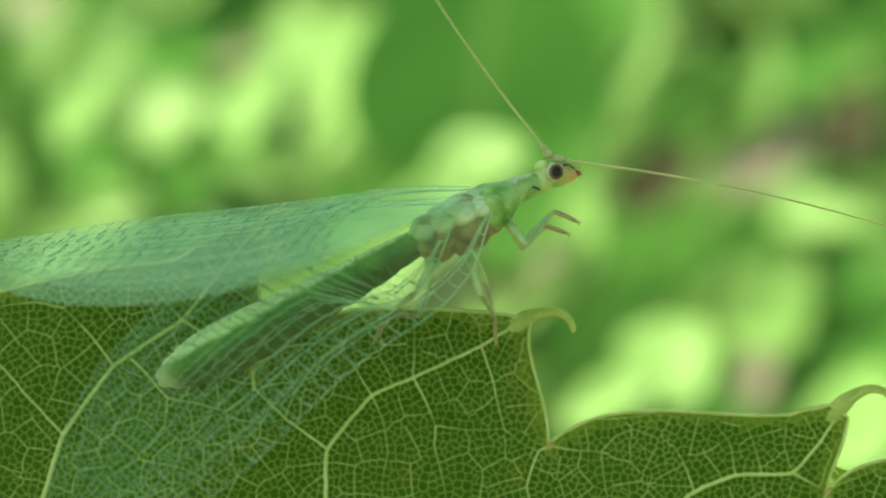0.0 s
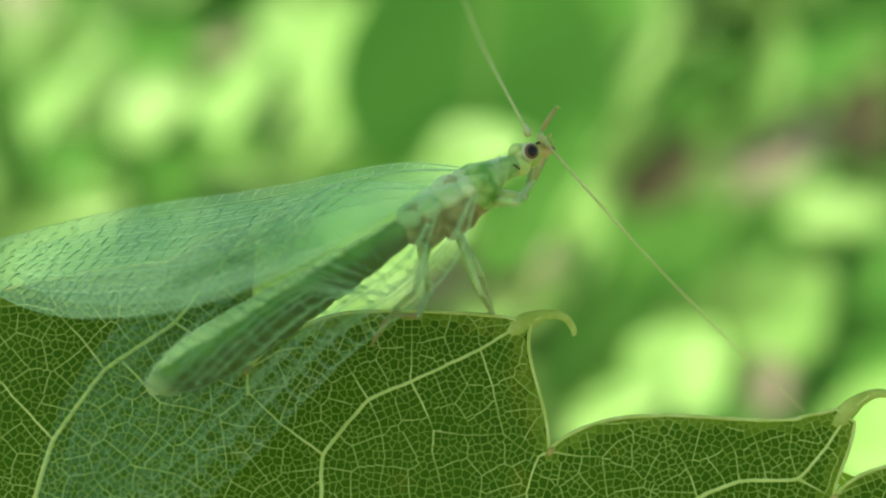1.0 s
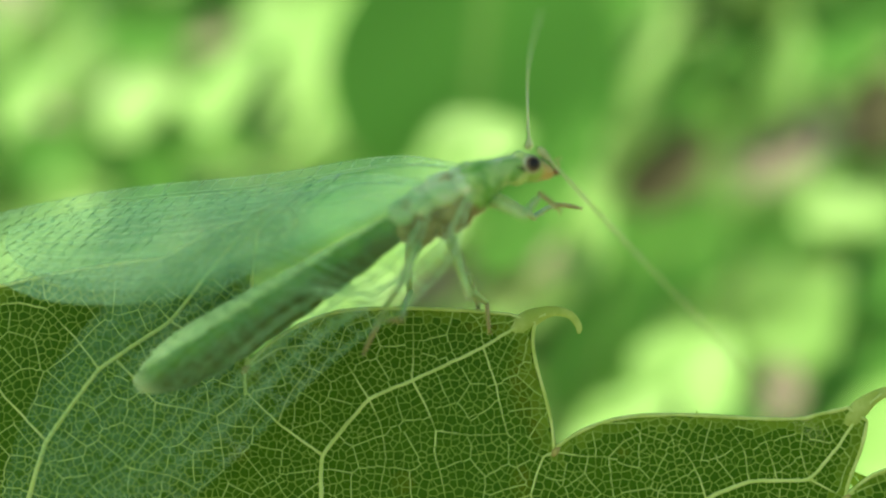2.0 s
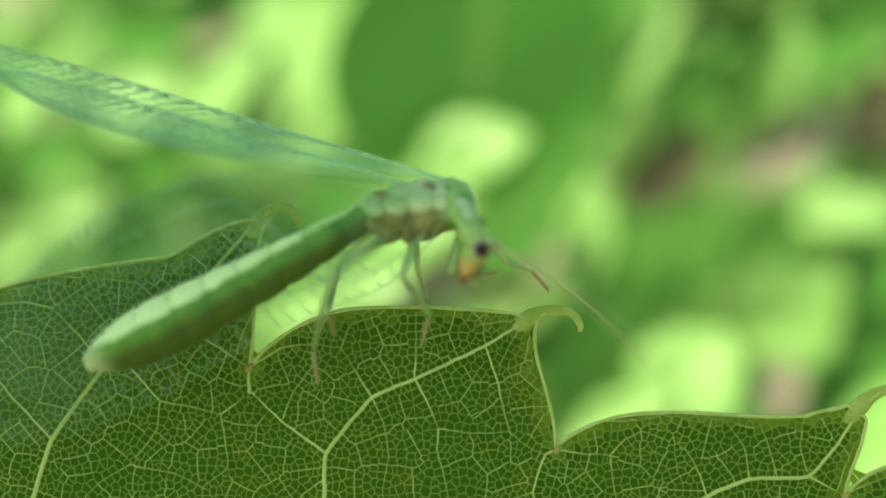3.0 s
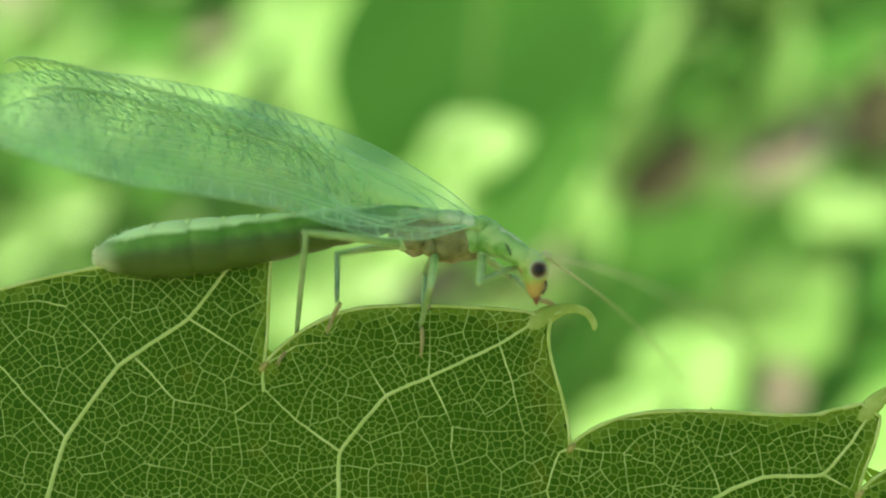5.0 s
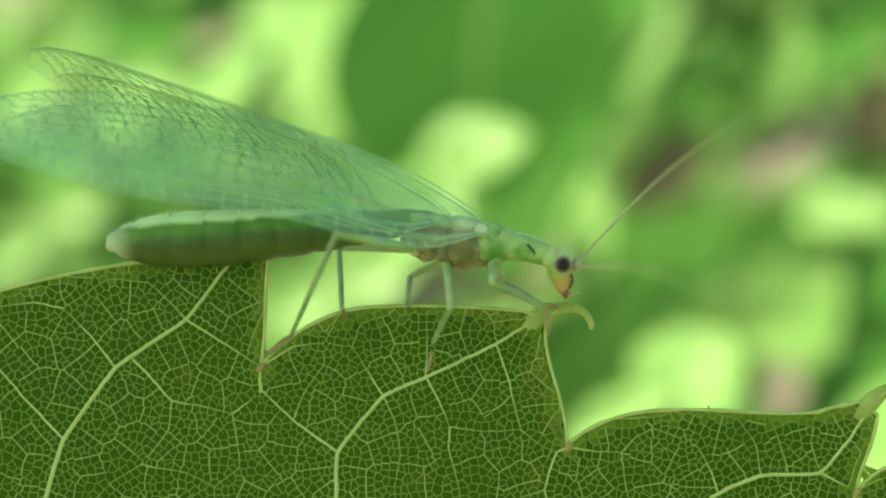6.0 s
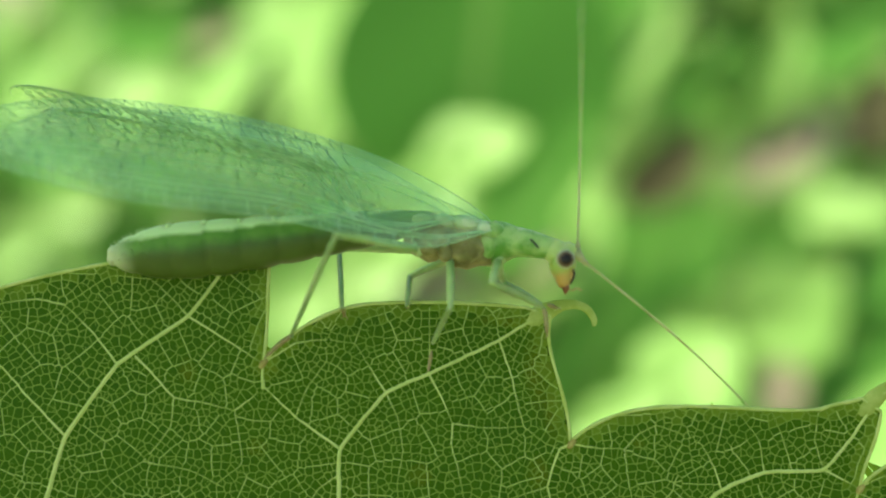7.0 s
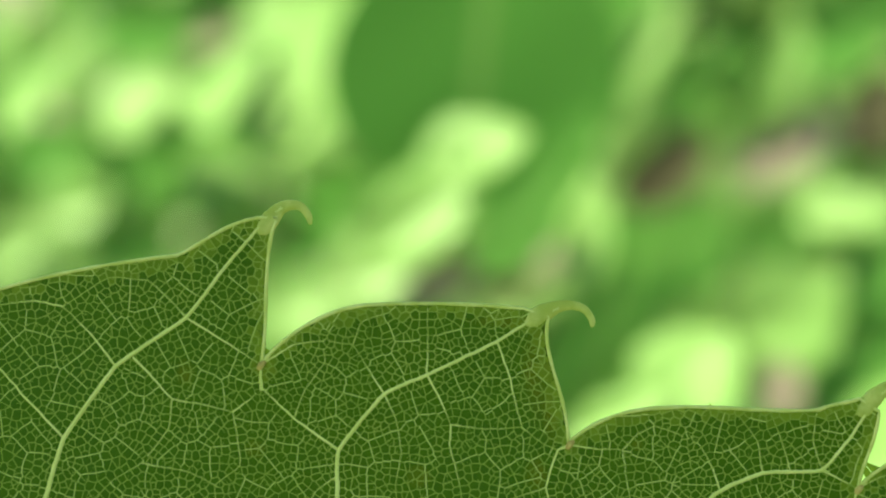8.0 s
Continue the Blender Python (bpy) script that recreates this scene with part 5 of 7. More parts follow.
    walk(moving["FR"], [
        (0, mm(1.1, -0.58, 0.5, 123.7, 11.8, -167.9)),
        (0.1, mm(1.1, -0.58, 0.5, 123.6, 11.6, -167.8)),
        (0.2, mm(1.1, -0.58, 0.5, 123.4, 11.4, -167.7)),
        (0.3, mm(1.1, -0.58, 0.5, 123.2, 11.2, -167.7)),
        (0.5, mm(1.1, -0.58, 0.5, 122.9, 10.8, -167.5)),
        (0.8, mm(1.1, -0.58, 0.5, 122.4, 9.9, -167.6)),
        (1, mm(1.1, -0.58, 0.5, 122, 9.3, -167.7)),
        (1.2, mm(1.1, -0.58, 0.5, 122, 9.2, -167.7)),
        (1.5, mm(1.1, -0.58, 0.5, 121.9, 9, -167.7)),
        (1.7, mm(1.1, -0.58, 0.5, 121.9, 8.9, -167.7)),
        (2.8, mm(1.1, -0.58, 0.5, 108.902, 21.095, -166.464)),
        (3, mm(1.1, -0.58, 0.5, 109.822, 21.249, -174.139)),
        (3.2, mm(1.1, -0.58, 0.5, 154.556, -9.186, 154.016)),
        (3.5, mm(1.1, -0.58, 0.5, 76.819, 2.643, 152.501)),
        (3.7, mm(1.1, -0.58, 0.5, 137.7, -15.9, -168.3)),
        (3.9, mm(1.1, -0.58, 0.5, 128.4, -37.6, -150.8)),
        (4, mm(1.1, -0.58, 0.5, 150.8, -47.7, -111.7)),
        (4.1, mm(1.1, -0.58, 0.5, 135.5, -33.4, -163.3)),
        (4.2, mm(1.1, -0.58, 0.5, 137.9, -10.9, -171.1)),
        (4.5, mm(1.1, -0.58, 0.5, 126.1, -7.9, -172.1)),
        (4.7, mm(1.1, -0.58, 0.5, 127.9, -1.3, -172.6)),
        (5.8, mm(1.1, -0.58, 0.5, 127.9, -0.9, -172.4)),
        (6, mm(1.1, -0.58, 0.5, 131.8, 1.8, -172.3)),
        (6.2, mm(1.1, -0.58, 0.5, 132, 3.3, -172.5)),
        (6.5, mm(1.1, -0.58, 0.5, 132.4, 5.5, -172.6)),
        (7, mm(1.1, -0.58, 0.5, 131.5, 1.2, -172.4)),
        (7.2, mm(1.1, -0.58, 0.5, 143.5, -3.9, -172.4)),
        (7.4, mm(1.1, -0.58, 0.5, 155.6, -9, -172.3)),
        (7.5, mm(1.1, -0.58, 0.5, 153.8, -15.2, -172.2)),
        (7.6, mm(1.1, -0.58, 0.5, 142.029, -11.306, 169.411)),
        (7.7, mm(1.1, -0.58, 0.5, 148.765, -13.328, 164.456)),
        (7.8, mm(1.1, -0.58, 0.5, -116.9, -60, -157.8)),
        (7.9, mm(1.1, -0.58, 0.5, -113.8, -47.9, -161.4)),
        (8, mm(1.1, -0.58, 0.5, -112.7, -37, -163.6))])
    walk(moving["HR"], [
        (0, mm(-0.1, -0.5, 0.6, 123.2, 12, -170)),
        (0.1, mm(-0.1, -0.5, 0.6, 123.1, 11.8, -169.8)),
        (0.2, mm(-0.1, -0.5, 0.6, 122.9, 11.6, -169.7)),
        (0.3, mm(-0.1, -0.5, 0.6, 122.8, 11.5, -169.6)),
        (0.5, mm(-0.1, -0.5, 0.6, 122.5, 11.1, -169.4)),
        (0.8, mm(-0.1, -0.5, 0.6, 122, 10.1, -169.5)),
        (1, mm(-0.1, -0.5, 0.6, 121.7, 9.5, -169.5)),
        (1.2, mm(-0.1, -0.5, 0.6, 121.7, 9.4, -169.5)),
        (1.5, mm(-0.1, -0.5, 0.6, 121.6, 9.3, -169.5)),
        (1.7, mm(-0.1, -0.5, 0.6, 121.6, 9.2, -169.5)),
        (2.8, mm(-0.1, -0.5, 0.6, 108.954, 22.328, -168.295)),
        (3, mm(-0.1, -0.5, 0.6, 109.411, 20.586, -176.792)),
        (3.2, mm(-0.1, -0.5, 0.6, 164.787, -3.992, 147.04)),
        (3.5, mm(-0.1, -0.5, 0.6, 97.477, 1.591, 148.057)),
        (3.7, mm(-0.1, -0.5, 0.6, 138.6, -15.5, -170.5)),
        (3.9, mm(-0.1, -0.5, 0.6, 156, -13.7, -170.1)),
        (4, mm(-0.1, -0.5, 0.6, 156.7, -14.1, -169.9)),
        (4.1, mm(-0.1, -0.5, 0.6, 147.2, -17.6, -168.7)),
        (4.2, mm(-0.1, -0.5, 0.6, 138, -11.2, -171.5)),
        (4.5, mm(-0.1, -0.5, 0.6, 126.1, -7.5, -172.3)),
        (4.7, mm(-0.1, -0.5, 0.6, 127.9, 0.1, -172.8)),
        (5.8, mm(-0.1, -0.5, 0.6, 127.9, -0.1, -172.6)),
        (6, mm(-0.1, -0.5, 0.6, 131.7, 2.3, -172.6)),
        (6.2, mm(-0.1, -0.5, 0.6, 132, 3.8, -172.8)),
        (6.5, mm(-0.1, -0.5, 0.6, 132.3, 6.2, -172.9)),
        (7, mm(-0.1, -0.5, 0.6, 131.4, 1.2, -172.6)),
        (7.2, mm(-0.1, -0.5, 0.6, 143.5, -3.8, -172.7)),
        (7.4, mm(-0.1, -0.5, 0.6, 155.7, -8.8, -172.8)),
        (7.5, mm(-0.1, -0.5, 0.6, 154, -15.6, -172.9)),
        (7.6, mm(-0.1, -0.5, 0.6, 142.353, -2.785, 167.621)),
        (7.7, mm(-0.1, -0.5, 0.6, 149.429, -3.41, 160.962)),
        (7.8, mm(-0.1, -0.5, 0.6, -111.9, -51.3, -163.7)),
        (7.9, mm(-0.1, -0.5, 0.6, -110.9, -39.3, -165.6)),
        (8, mm(-0.1, -0.5, 0.6, -111, -29.3, -166.8))])
    walk(moving["femur_fR"], [
        (0, mm(0, 0, 0, 0, -11.4, -89.9)),
        (0.1, mm(0, 0, 0, 0, -8.4, -89.2)),
        (0.2, mm(0, 0, 0, 0, -5.4, -88.5)),
        (0.3, mm(0, 0, 0, 0, -2.2, -87.9)),
        (0.5, mm(0, 0, 0, 0, -5.4, -56.1)),
        (0.8, mm(0, 0, 0, 0, -13.2, -77.7)),
        (1, mm(0, 0, 0, 0, -21.8, -80.1)),
        (1.2, mm(0, 0, 0, 0, -19.5, -80.9)),
        (1.5, mm(0, 0, 0, 0, -7.6, -78.1)),
        (1.7, mm(0, 0, 0, 0, -13.2, -76.2)),
        (2.8, mm(0, 0, 0, 0, 7.3, -86.1)),
        (3, mm(0, 0, 0, 0, 6.5, -104.7)),
        (3.2, mm(0, 0, 0, 0, 1.5, -82.8)),
        (3.5, mm(0, 0, 0, 0, 11.6, -61.7)),
        (3.7, mm(0, 0, 0, 0, 28.4, -83.2)),
        (3.9, mm(0, 0, 0, 0, 36.5, -93.9)),
        (4, mm(0, 0, 0, 0, 32.1, -88.6)),
        (4.1, mm(0, 0, 0, 0, 32.1, -87)),
        (4.2, mm(0, 0, 0, 0, 26.8, -93.4)),
        (4.5, mm(0, 0, 0, 0, 30.5, -83.8)),
        (4.7, mm(0, 0, 0, 0, 27.3, -90.4)),
        (5.8, mm(0, 0, 0, 0, 18.5, -92.1)),
        (6, mm(0, 0, 0, 0, 16, -91.2)),
        (6.2, mm(0, 0, 0, 0, 14.6, -96.2)),
        (6.5, mm(0, 0, 0, 0, 22.5, -82.5)),
        (7, mm(0, 0, 0, 0, 18.5, -95.4)),
        (7.2, mm(0, 0, 0, 0, 21.2, -100.6)),
        (7.4, mm(0, 0, 0, 0, 23.6, -106.2)),
        (7.5, mm(0, 0, 0, 0, 24.8, -112.5)),
        (7.6, mm(0, 0, 0, 0, 20.2, -113.7)),
        (7.7, mm(0, 0, 0, 0, 20.2, -113.7)),
        (7.8, mm(0, 0, 0, 0, -32.4, -103.9)),
        (7.9, mm(0, 0, 0, 0, -19.6, -115.3)),
        (8, mm(0, 0, 0, 0, -9, -123.5))])
    walk(moving["tibia_fR"], [
        (0, mm(0.004, -1.863, 0.375, 0, 13.2, 49.2)),
        (0.1, mm(0.027, -1.879, 0.278, 0, 13.5, 49.2)),
        (0.2, mm(0.049, -1.891, 0.177, 0, 13.8, 49.3)),
        (0.3, mm(0.07, -1.897, 0.073, 0, 14.1, 49.3)),
        (0.5, mm(1.056, -1.57, 0.179, 0, 24.1, 44.7)),
        (0.8, mm(0.395, -1.807, 0.433, 0, 19.1, 65.9)),
        (1, mm(0.304, -1.737, 0.707, 0, 20.1, 61.7)),
        (1.2, mm(0.285, -1.768, 0.634, 0, 20.4, 61.7)),
        (1.5, mm(0.389, -1.843, 0.251, 0, 5.6, 63)),
        (1.7, mm(0.441, -1.796, 0.434, 0, 15.5, 64.5)),
        (2.8, mm(0.127, -1.88, -0.241, 0, 31.7, 63.5)),
        (3, mm(-0.48, -1.826, -0.214, 0, 42.9, 72.4)),
        (3.2, mm(0.237, -1.885, -0.049, 0, 21.1, 68.3)),
        (3.5, mm(0.882, -1.639, -0.381, 0, 5.5, 70)),
        (3.7, mm(0.199, -1.66, -0.903, 0, 2.9, 69.7)),
        (3.9, mm(-0.104, -1.525, -1.129, 0, 2.5, 69.6)),
        (4, mm(0.039, -1.609, -1.01, 0, -13.5, 46.7)),
        (4.1, mm(0.084, -1.608, -1.009, 0, -13.3, 45.9)),
        (4.2, mm(-0.099, -1.693, -0.856, 0, -11.3, 42.9)),
        (4.5, mm(0.177, -1.628, -0.964, 0, -10.4, 49.8)),
        (4.7, mm(-0.011, -1.688, -0.872, 0, -25.1, 58)),
        (5.8, mm(-0.065, -1.8, -0.604, 0, 13.4, 35.7)),
        (6, mm(-0.038, -1.826, -0.525, 0, 11.8, 35.5)),
        (6.2, mm(-0.199, -1.828, -0.479, 0, 10.1, 35.3)),
        (6.5, mm(0.229, -1.741, -0.726, 0, -3.8, 44)),
        (7, mm(-0.169, -1.794, -0.603, 0, 13.4, 35.9)),
        (7.2, mm(-0.326, -1.741, -0.687, 0, 15.4, 36.1)),
        (7.4, mm(-0.487, -1.672, -0.759, 0, 17.5, 36.4)),
        (7.5, mm(-0.659, -1.593, -0.798, 0, 19.1, 36.6)),
        (7.6, mm(-0.716, -1.633, -0.656, 0, 18.3, 36.5)),
        (7.7, mm(-0.716, -1.633, -0.656, 0, 18.3, 36.5)),
        (7.8, mm(-0.386, -1.557, 1.018, 0, -6.6, -103.5)),
        (7.9, mm(-0.765, -1.618, 0.637, 0, 6.2, -114.3)),
        (8, mm(-1.036, -1.565, 0.297, 0, 15.9, -122))])
    walk(moving["tarsus_fR"], [
        (0, mm(1.34, -0.315, -0.105, 0, 32.1, -39.3)),
        (0.1, mm(1.361, -0.333, -0.213, 0, 32.6, -39.6)),
        (0.2, mm(1.38, -0.346, -0.324, 0, 33, -39.9)),
        (0.3, mm(1.398, -0.354, -0.439, 0, 33.5, -40.2)),
        (0.5, mm(2.418, -0.221, -0.679, 0, 46.1, -61.1)),
        (0.8, mm(1.205, 0.003, -0.256, 0, 14, -22.1)),
        (1, mm(1.238, -0.001, -0.015, 0, -33.7, 12.7)),
        (1.2, mm(1.217, -0.034, -0.097, 0, -33.4, 12.4)),
        (1.5, mm(1.338, 0.019, 0.046, 0, -58.2, 59.7)),
        (1.7, mm(1.311, 0.031, -0.127, 0, 38.7, -42.6)),
        (2.8, mm(0.924, -0.281, -1.344, 0, 50.8, -77.7)),
        (3, mm(-0.014, -0.359, -1.643, 0, -6.7, 1.3)),
        (3.2, mm(0.962, -0.065, -0.806, 0, 27.5, -20.2)),
        (3.5, mm(1.596, 0.325, -0.584, 0, 15.4, -7.8)),
        (3.7, mm(0.926, 0.308, -1.009, 0, 21.9, -7.2)),
        (3.9, mm(0.628, 0.441, -1.222, 0, 24.7, -7)),
        (4, mm(1.439, -0.123, -0.519, 0, 58, -9.3)),
        (4.1, mm(1.506, -0.14, -0.527, 0, 60.2, -7.4)),
        (4.2, mm(1.409, -0.291, -0.444, 0, 55.9, 28.8)),
        (4.5, mm(1.51, -0.05, -0.585, 0, 55.7, 22.2)),
        (4.7, mm(0.996, -0.075, 0.02, 0, 30.6, -3.9)),
        (5.8, mm(1.593, -0.607, -1.09, 0, 69.8, -16.2)),
        (6, mm(1.635, -0.631, -0.953, 0, 67.9, -14.8)),
        (6.2, mm(1.488, -0.634, -0.848, 0, 66, -13.6)),
        (6.5, mm(1.736, -0.286, -0.586, 0, 81.3, -30.2)),
        (7, mm(1.486, -0.597, -1.088, 0, 72, -17.5)),
        (7.2, mm(1.31, -0.548, -1.245, 0, 74.4, -20.2)),
        (7.4, mm(1.126, -0.484, -1.39, 0, 76.7, -23.9)),
        (7.5, mm(0.934, -0.411, -1.486, 0, 78.5, -27.8)),
        (7.6, mm(0.888, -0.448, -1.315, 0, 77.6, -25.7)),
        (7.7, mm(0.888, -0.448, -1.315, 0, 77.6, -25.7)),
        (7.8, mm(-0.874, -3.585, 1.259, 0, 26.6, -146.4)),
        (7.9, mm(-1.626, -3.52, 0.41, 0, 36.6, -158.7)),
        (8, mm(-2.106, -3.278, -0.278, 0, 40.2, -163.8))])
    walk(moving["femur_mR"], [
        (0, mm(0, 0, 0, 0, 10, -99.4)),
        (0.1, mm(0, 0, 0, 0, 13.2, -98.9)),
        (0.2, mm(0, 0, 0, 0, 16.6, -98.5)),
        (0.3, mm(0, 0, 0, 0, 20.3, -98.1)),
        (0.5, mm(0, 0, 0, 0, 29, -97.6)),
        (0.8, mm(0, 0, 0, 0, 38.8, -100.5)),
        (1, mm(0, 0, 0, 0, 53.7, -105.4)),
        (1.2, mm(0, 0, 0, 0, 53.6, -105.9)),
        (1.5, mm(0, 0, 0, 0, 53.5, -106.7)),
        (1.7, mm(0, 0, 0, 0, 53.6, -106.3)),
        (2.8, mm(0, 0, 0, 0, -7.4, -102.9)),
        (3, mm(0, 0, 0, 0, -2, -101.3)),
        (3.2, mm(0, 0, 0, 0, 1.9, -74.5)),
        (3.5, mm(0, 0, 0, 0, 16.6, -90)),
        (3.7, mm(0, 0, 0, 0, 27.6, -116.1)),
        (3.9, mm(0, 0, 0, 0, 32.1, -131.8)),
        (4, mm(0, 0, 0, 0, 24.5, -96.5)),
        (4.1, mm(0, 0, 0, 0, 22.7, -94.9)),
        (4.2, mm(0, 0, 0, 0, 21.2, -93.2)),
        (4.5, mm(0, 0, 0, 0, 36.7, -83.3)),
        (4.7, mm(0, 0, 0, 0, 25.9, -89.2)),
        (5.8, mm(0, 0, 0, 0, 44, -76)),
        (6, mm(0, 0, 0, 0, 42.1, -73.9)),
        (6.2, mm(0, 0, 0, 0, 41.5, -79.4)),
        (6.5, mm(0, 0, 0, 0, 50, -89.3)),
        (7, mm(0, 0, 0, 0, 43.8, -80.4)),
        (7.2, mm(0, 0, 0, 0, 45.5, -88.7)),
        (7.4, mm(0, 0, 0, 0, 46.7, -97.6)),
        (7.5, mm(0, 0, 0, 0, 46.7, -106.7)),
        (7.6, mm(0, 0, 0, 0, 40.4, -95.3)),
        (7.7, mm(0, 0, 0, 0, 40.4, -95.3)),
        (7.8, mm(0, 0, 0, 0, -12.1, -99.9)),
        (7.9, mm(0, 0, 0, 0, 2.2, -112)),
        (8, mm(0, 0, 0, 0, 13.5, -120.5))])
    walk(moving["tibia_mR"], [
        (0, mm(-0.305, -1.846, -0.33, 0, 56.1, 77)),
        (0.1, mm(-0.286, -1.828, -0.433, 0, 56.1, 77.7)),
        (0.2, mm(-0.268, -1.801, -0.542, 0, 56.1, 78.4)),
        (0.3, mm(-0.251, -1.765, -0.658, 0, 56.2, 79)),
        (0.5, mm(-0.221, -1.647, -0.922, 0, 56.2, 80.4)),
        (0.8, mm(-0.271, -1.456, -1.19, 0, 56.2, 82.4)),
        (1, mm(-0.298, -1.084, -1.531, 0, 56.6, 83.7)),
        (1.2, mm(-0.309, -1.083, -1.53, 0, 58, 84.2)),
        (1.5, mm(-0.325, -1.082, -1.527, 0, 60, 85.2)),
        (1.7, mm(-0.316, -1.083, -1.529, 0, 57.7, 84.9)),
        (2.8, mm(-0.42, -1.837, 0.245, 0, 28.2, 43.9)),
        (3, mm(-0.371, -1.862, 0.065, 0, 64.5, 57.4)),
        (3.2, mm(0.509, -1.83, -0.062, 0, 52, 59.3)),
        (3.5, mm(0, -1.82, -0.544, 0, 26.7, 53.8)),
        (3.7, mm(-0.74, -1.512, -0.88, 0, 26.1, 56.3)),
        (3.9, mm(-1.072, -1.2, -1.011, 0, 26.7, 57.2)),
        (4, mm(-0.194, -1.719, -0.787, 0, 14.2, 67.8)),
        (4.1, mm(-0.15, -1.747, -0.733, 0, 13.6, 68.3)),
        (4.2, mm(-0.098, -1.769, -0.686, 0, 12.9, 68.8)),
        (4.5, mm(0.179, -1.513, -1.135, 0, 31.4, 99.8)),
        (4.7, mm(0.025, -1.709, -0.83, 0, 32.5, 91.6)),
        (5.8, mm(0.33, -1.327, -1.319, 0, 33.2, 99.4)),
        (6, mm(0.39, -1.354, -1.275, 0, 33.4, 98)),
        (6.2, mm(0.262, -1.398, -1.26, 0, 33.7, 96.7)),
        (6.5, mm(0.014, -1.221, -1.456, 0, 34.2, 93.9)),
        (7, mm(0.228, -1.352, -1.315, 0, 33.1, 99.3)),
        (7.2, mm(0.029, -1.332, -1.355, 0, 32.7, 100.9)),
        (7.4, mm(-0.171, -1.293, -1.382, 0, 32.2, 102.5)),
        (7.5, mm(-0.375, -1.249, -1.382, 0, 31.8, 103.7)),
        (7.6, mm(-0.132, -1.441, -1.231, 0, 31.7, 99)),
        (7.7, mm(-0.132, -1.441, -1.231, 0, 31.7, 99)),
        (7.8, mm(-0.32, -1.83, 0.397, 0, 1, -115.9)),
        (7.9, mm(-0.711, -1.76, -0.074, 0, 14.3, -126.9)),
        (8, mm(-0.938, -1.591, -0.445, 0, 23.3, -134.6))])
    walk(moving["tarsus_mR"], [
        (0, mm(-0.017, -0.595, -2.239, 0, 47.6, -124.1)),
        (0.1, mm(-0.013, -0.575, -2.342, 0, 47.3, -124.7)),
        (0.2, mm(-0.01, -0.546, -2.452, 0, 47.1, -125.4)),
        (0.3, mm(-0.008, -0.508, -2.569, 0, 46.9, -126)),
        (0.5, mm(-0.007, -0.387, -2.834, 0, 46.4, -127.2)),
        (0.8, mm(-0.101, -0.189, -3.102, 0, 45.6, -129)),
        (1, mm(-0.159, 0.176, -3.451, 0, 45.1, -130.1)),
        (1.2, mm(-0.187, 0.131, -3.479, 0, 44.9, -130.6)),
        (1.5, mm(-0.229, 0.063, -3.52, 0, 44.6, -131.3)),
        (1.7, mm(-0.206, 0.142, -3.472, 0, 44.6, -131.3)),
        (2.8, mm(1.04, -0.43, -0.84, 0, 51.2, -81.7)),
        (3, mm(0.162, -1.028, -2.011, 0, 44.8, -120.8)),
        (3.2, mm(1.231, -0.613, -1.875, 0, 57.3, -113.3)),
        (3.5, mm(1.213, -0.161, -1.576, 0, 59.7, -28.2)),
        (3.7, mm(0.404, 0.206, -1.894, 0, 67.2, -25.5)),
        (3.9, mm(0.043, 0.527, -2.042, 0, 70.2, -25.5)),
        (4, mm(0.649, 0.346, -1.35, 0, 79.7, -54.6)),
        (4.1, mm(0.679, 0.33, -1.272, 0, 82.1, -60.1)),
        (4.2, mm(0.715, 0.32, -1.2, 0, 84.3, -70)),
        (4.5, mm(-0.155, 0.421, -2.334, 0, 84, -118.1)),
        (4.7, mm(-0.03, 0.229, -2.067, 0, 78.6, -27.6)),
        (5.8, mm(0.017, 0.573, -2.578, 0, 83.6, -78.9)),
        (6, mm(0.122, 0.546, -2.542, 0, 83, -62.7)),
        (6.2, mm(0.038, 0.503, -2.535, 0, 81.9, -50.2)),
        (6.5, mm(-0.115, 0.678, -2.747, 0, 78.6, -34.4)),
        (7, mm(-0.084, 0.55, -2.57, 0, 83.6, -78.9)),
        (7.2, mm(-0.337, 0.569, -2.596, 0, 83.6, -101.4)),
        (7.4, mm(-0.593, 0.607, -2.608, 0, 82.7, -121)),
        (7.5, mm(-0.839, 0.65, -2.594, 0, 81.5, -132.6)),
        (7.6, mm(-0.44, 0.492, -2.438, 0, 73.1, -158.5)),
        (7.7, mm(-0.44, 0.492, -2.438, 0, 73.1, -158.5)),
        (7.8, mm(-1.325, -3.899, 0.359, 0, 34.4, -113.8)),
        (7.9, mm(-2.05, -3.542, -0.643, 0, 51.7, -122.3)),
        (8, mm(-2.421, -3.095, -1.354, 0, 60.9, -124.1))])
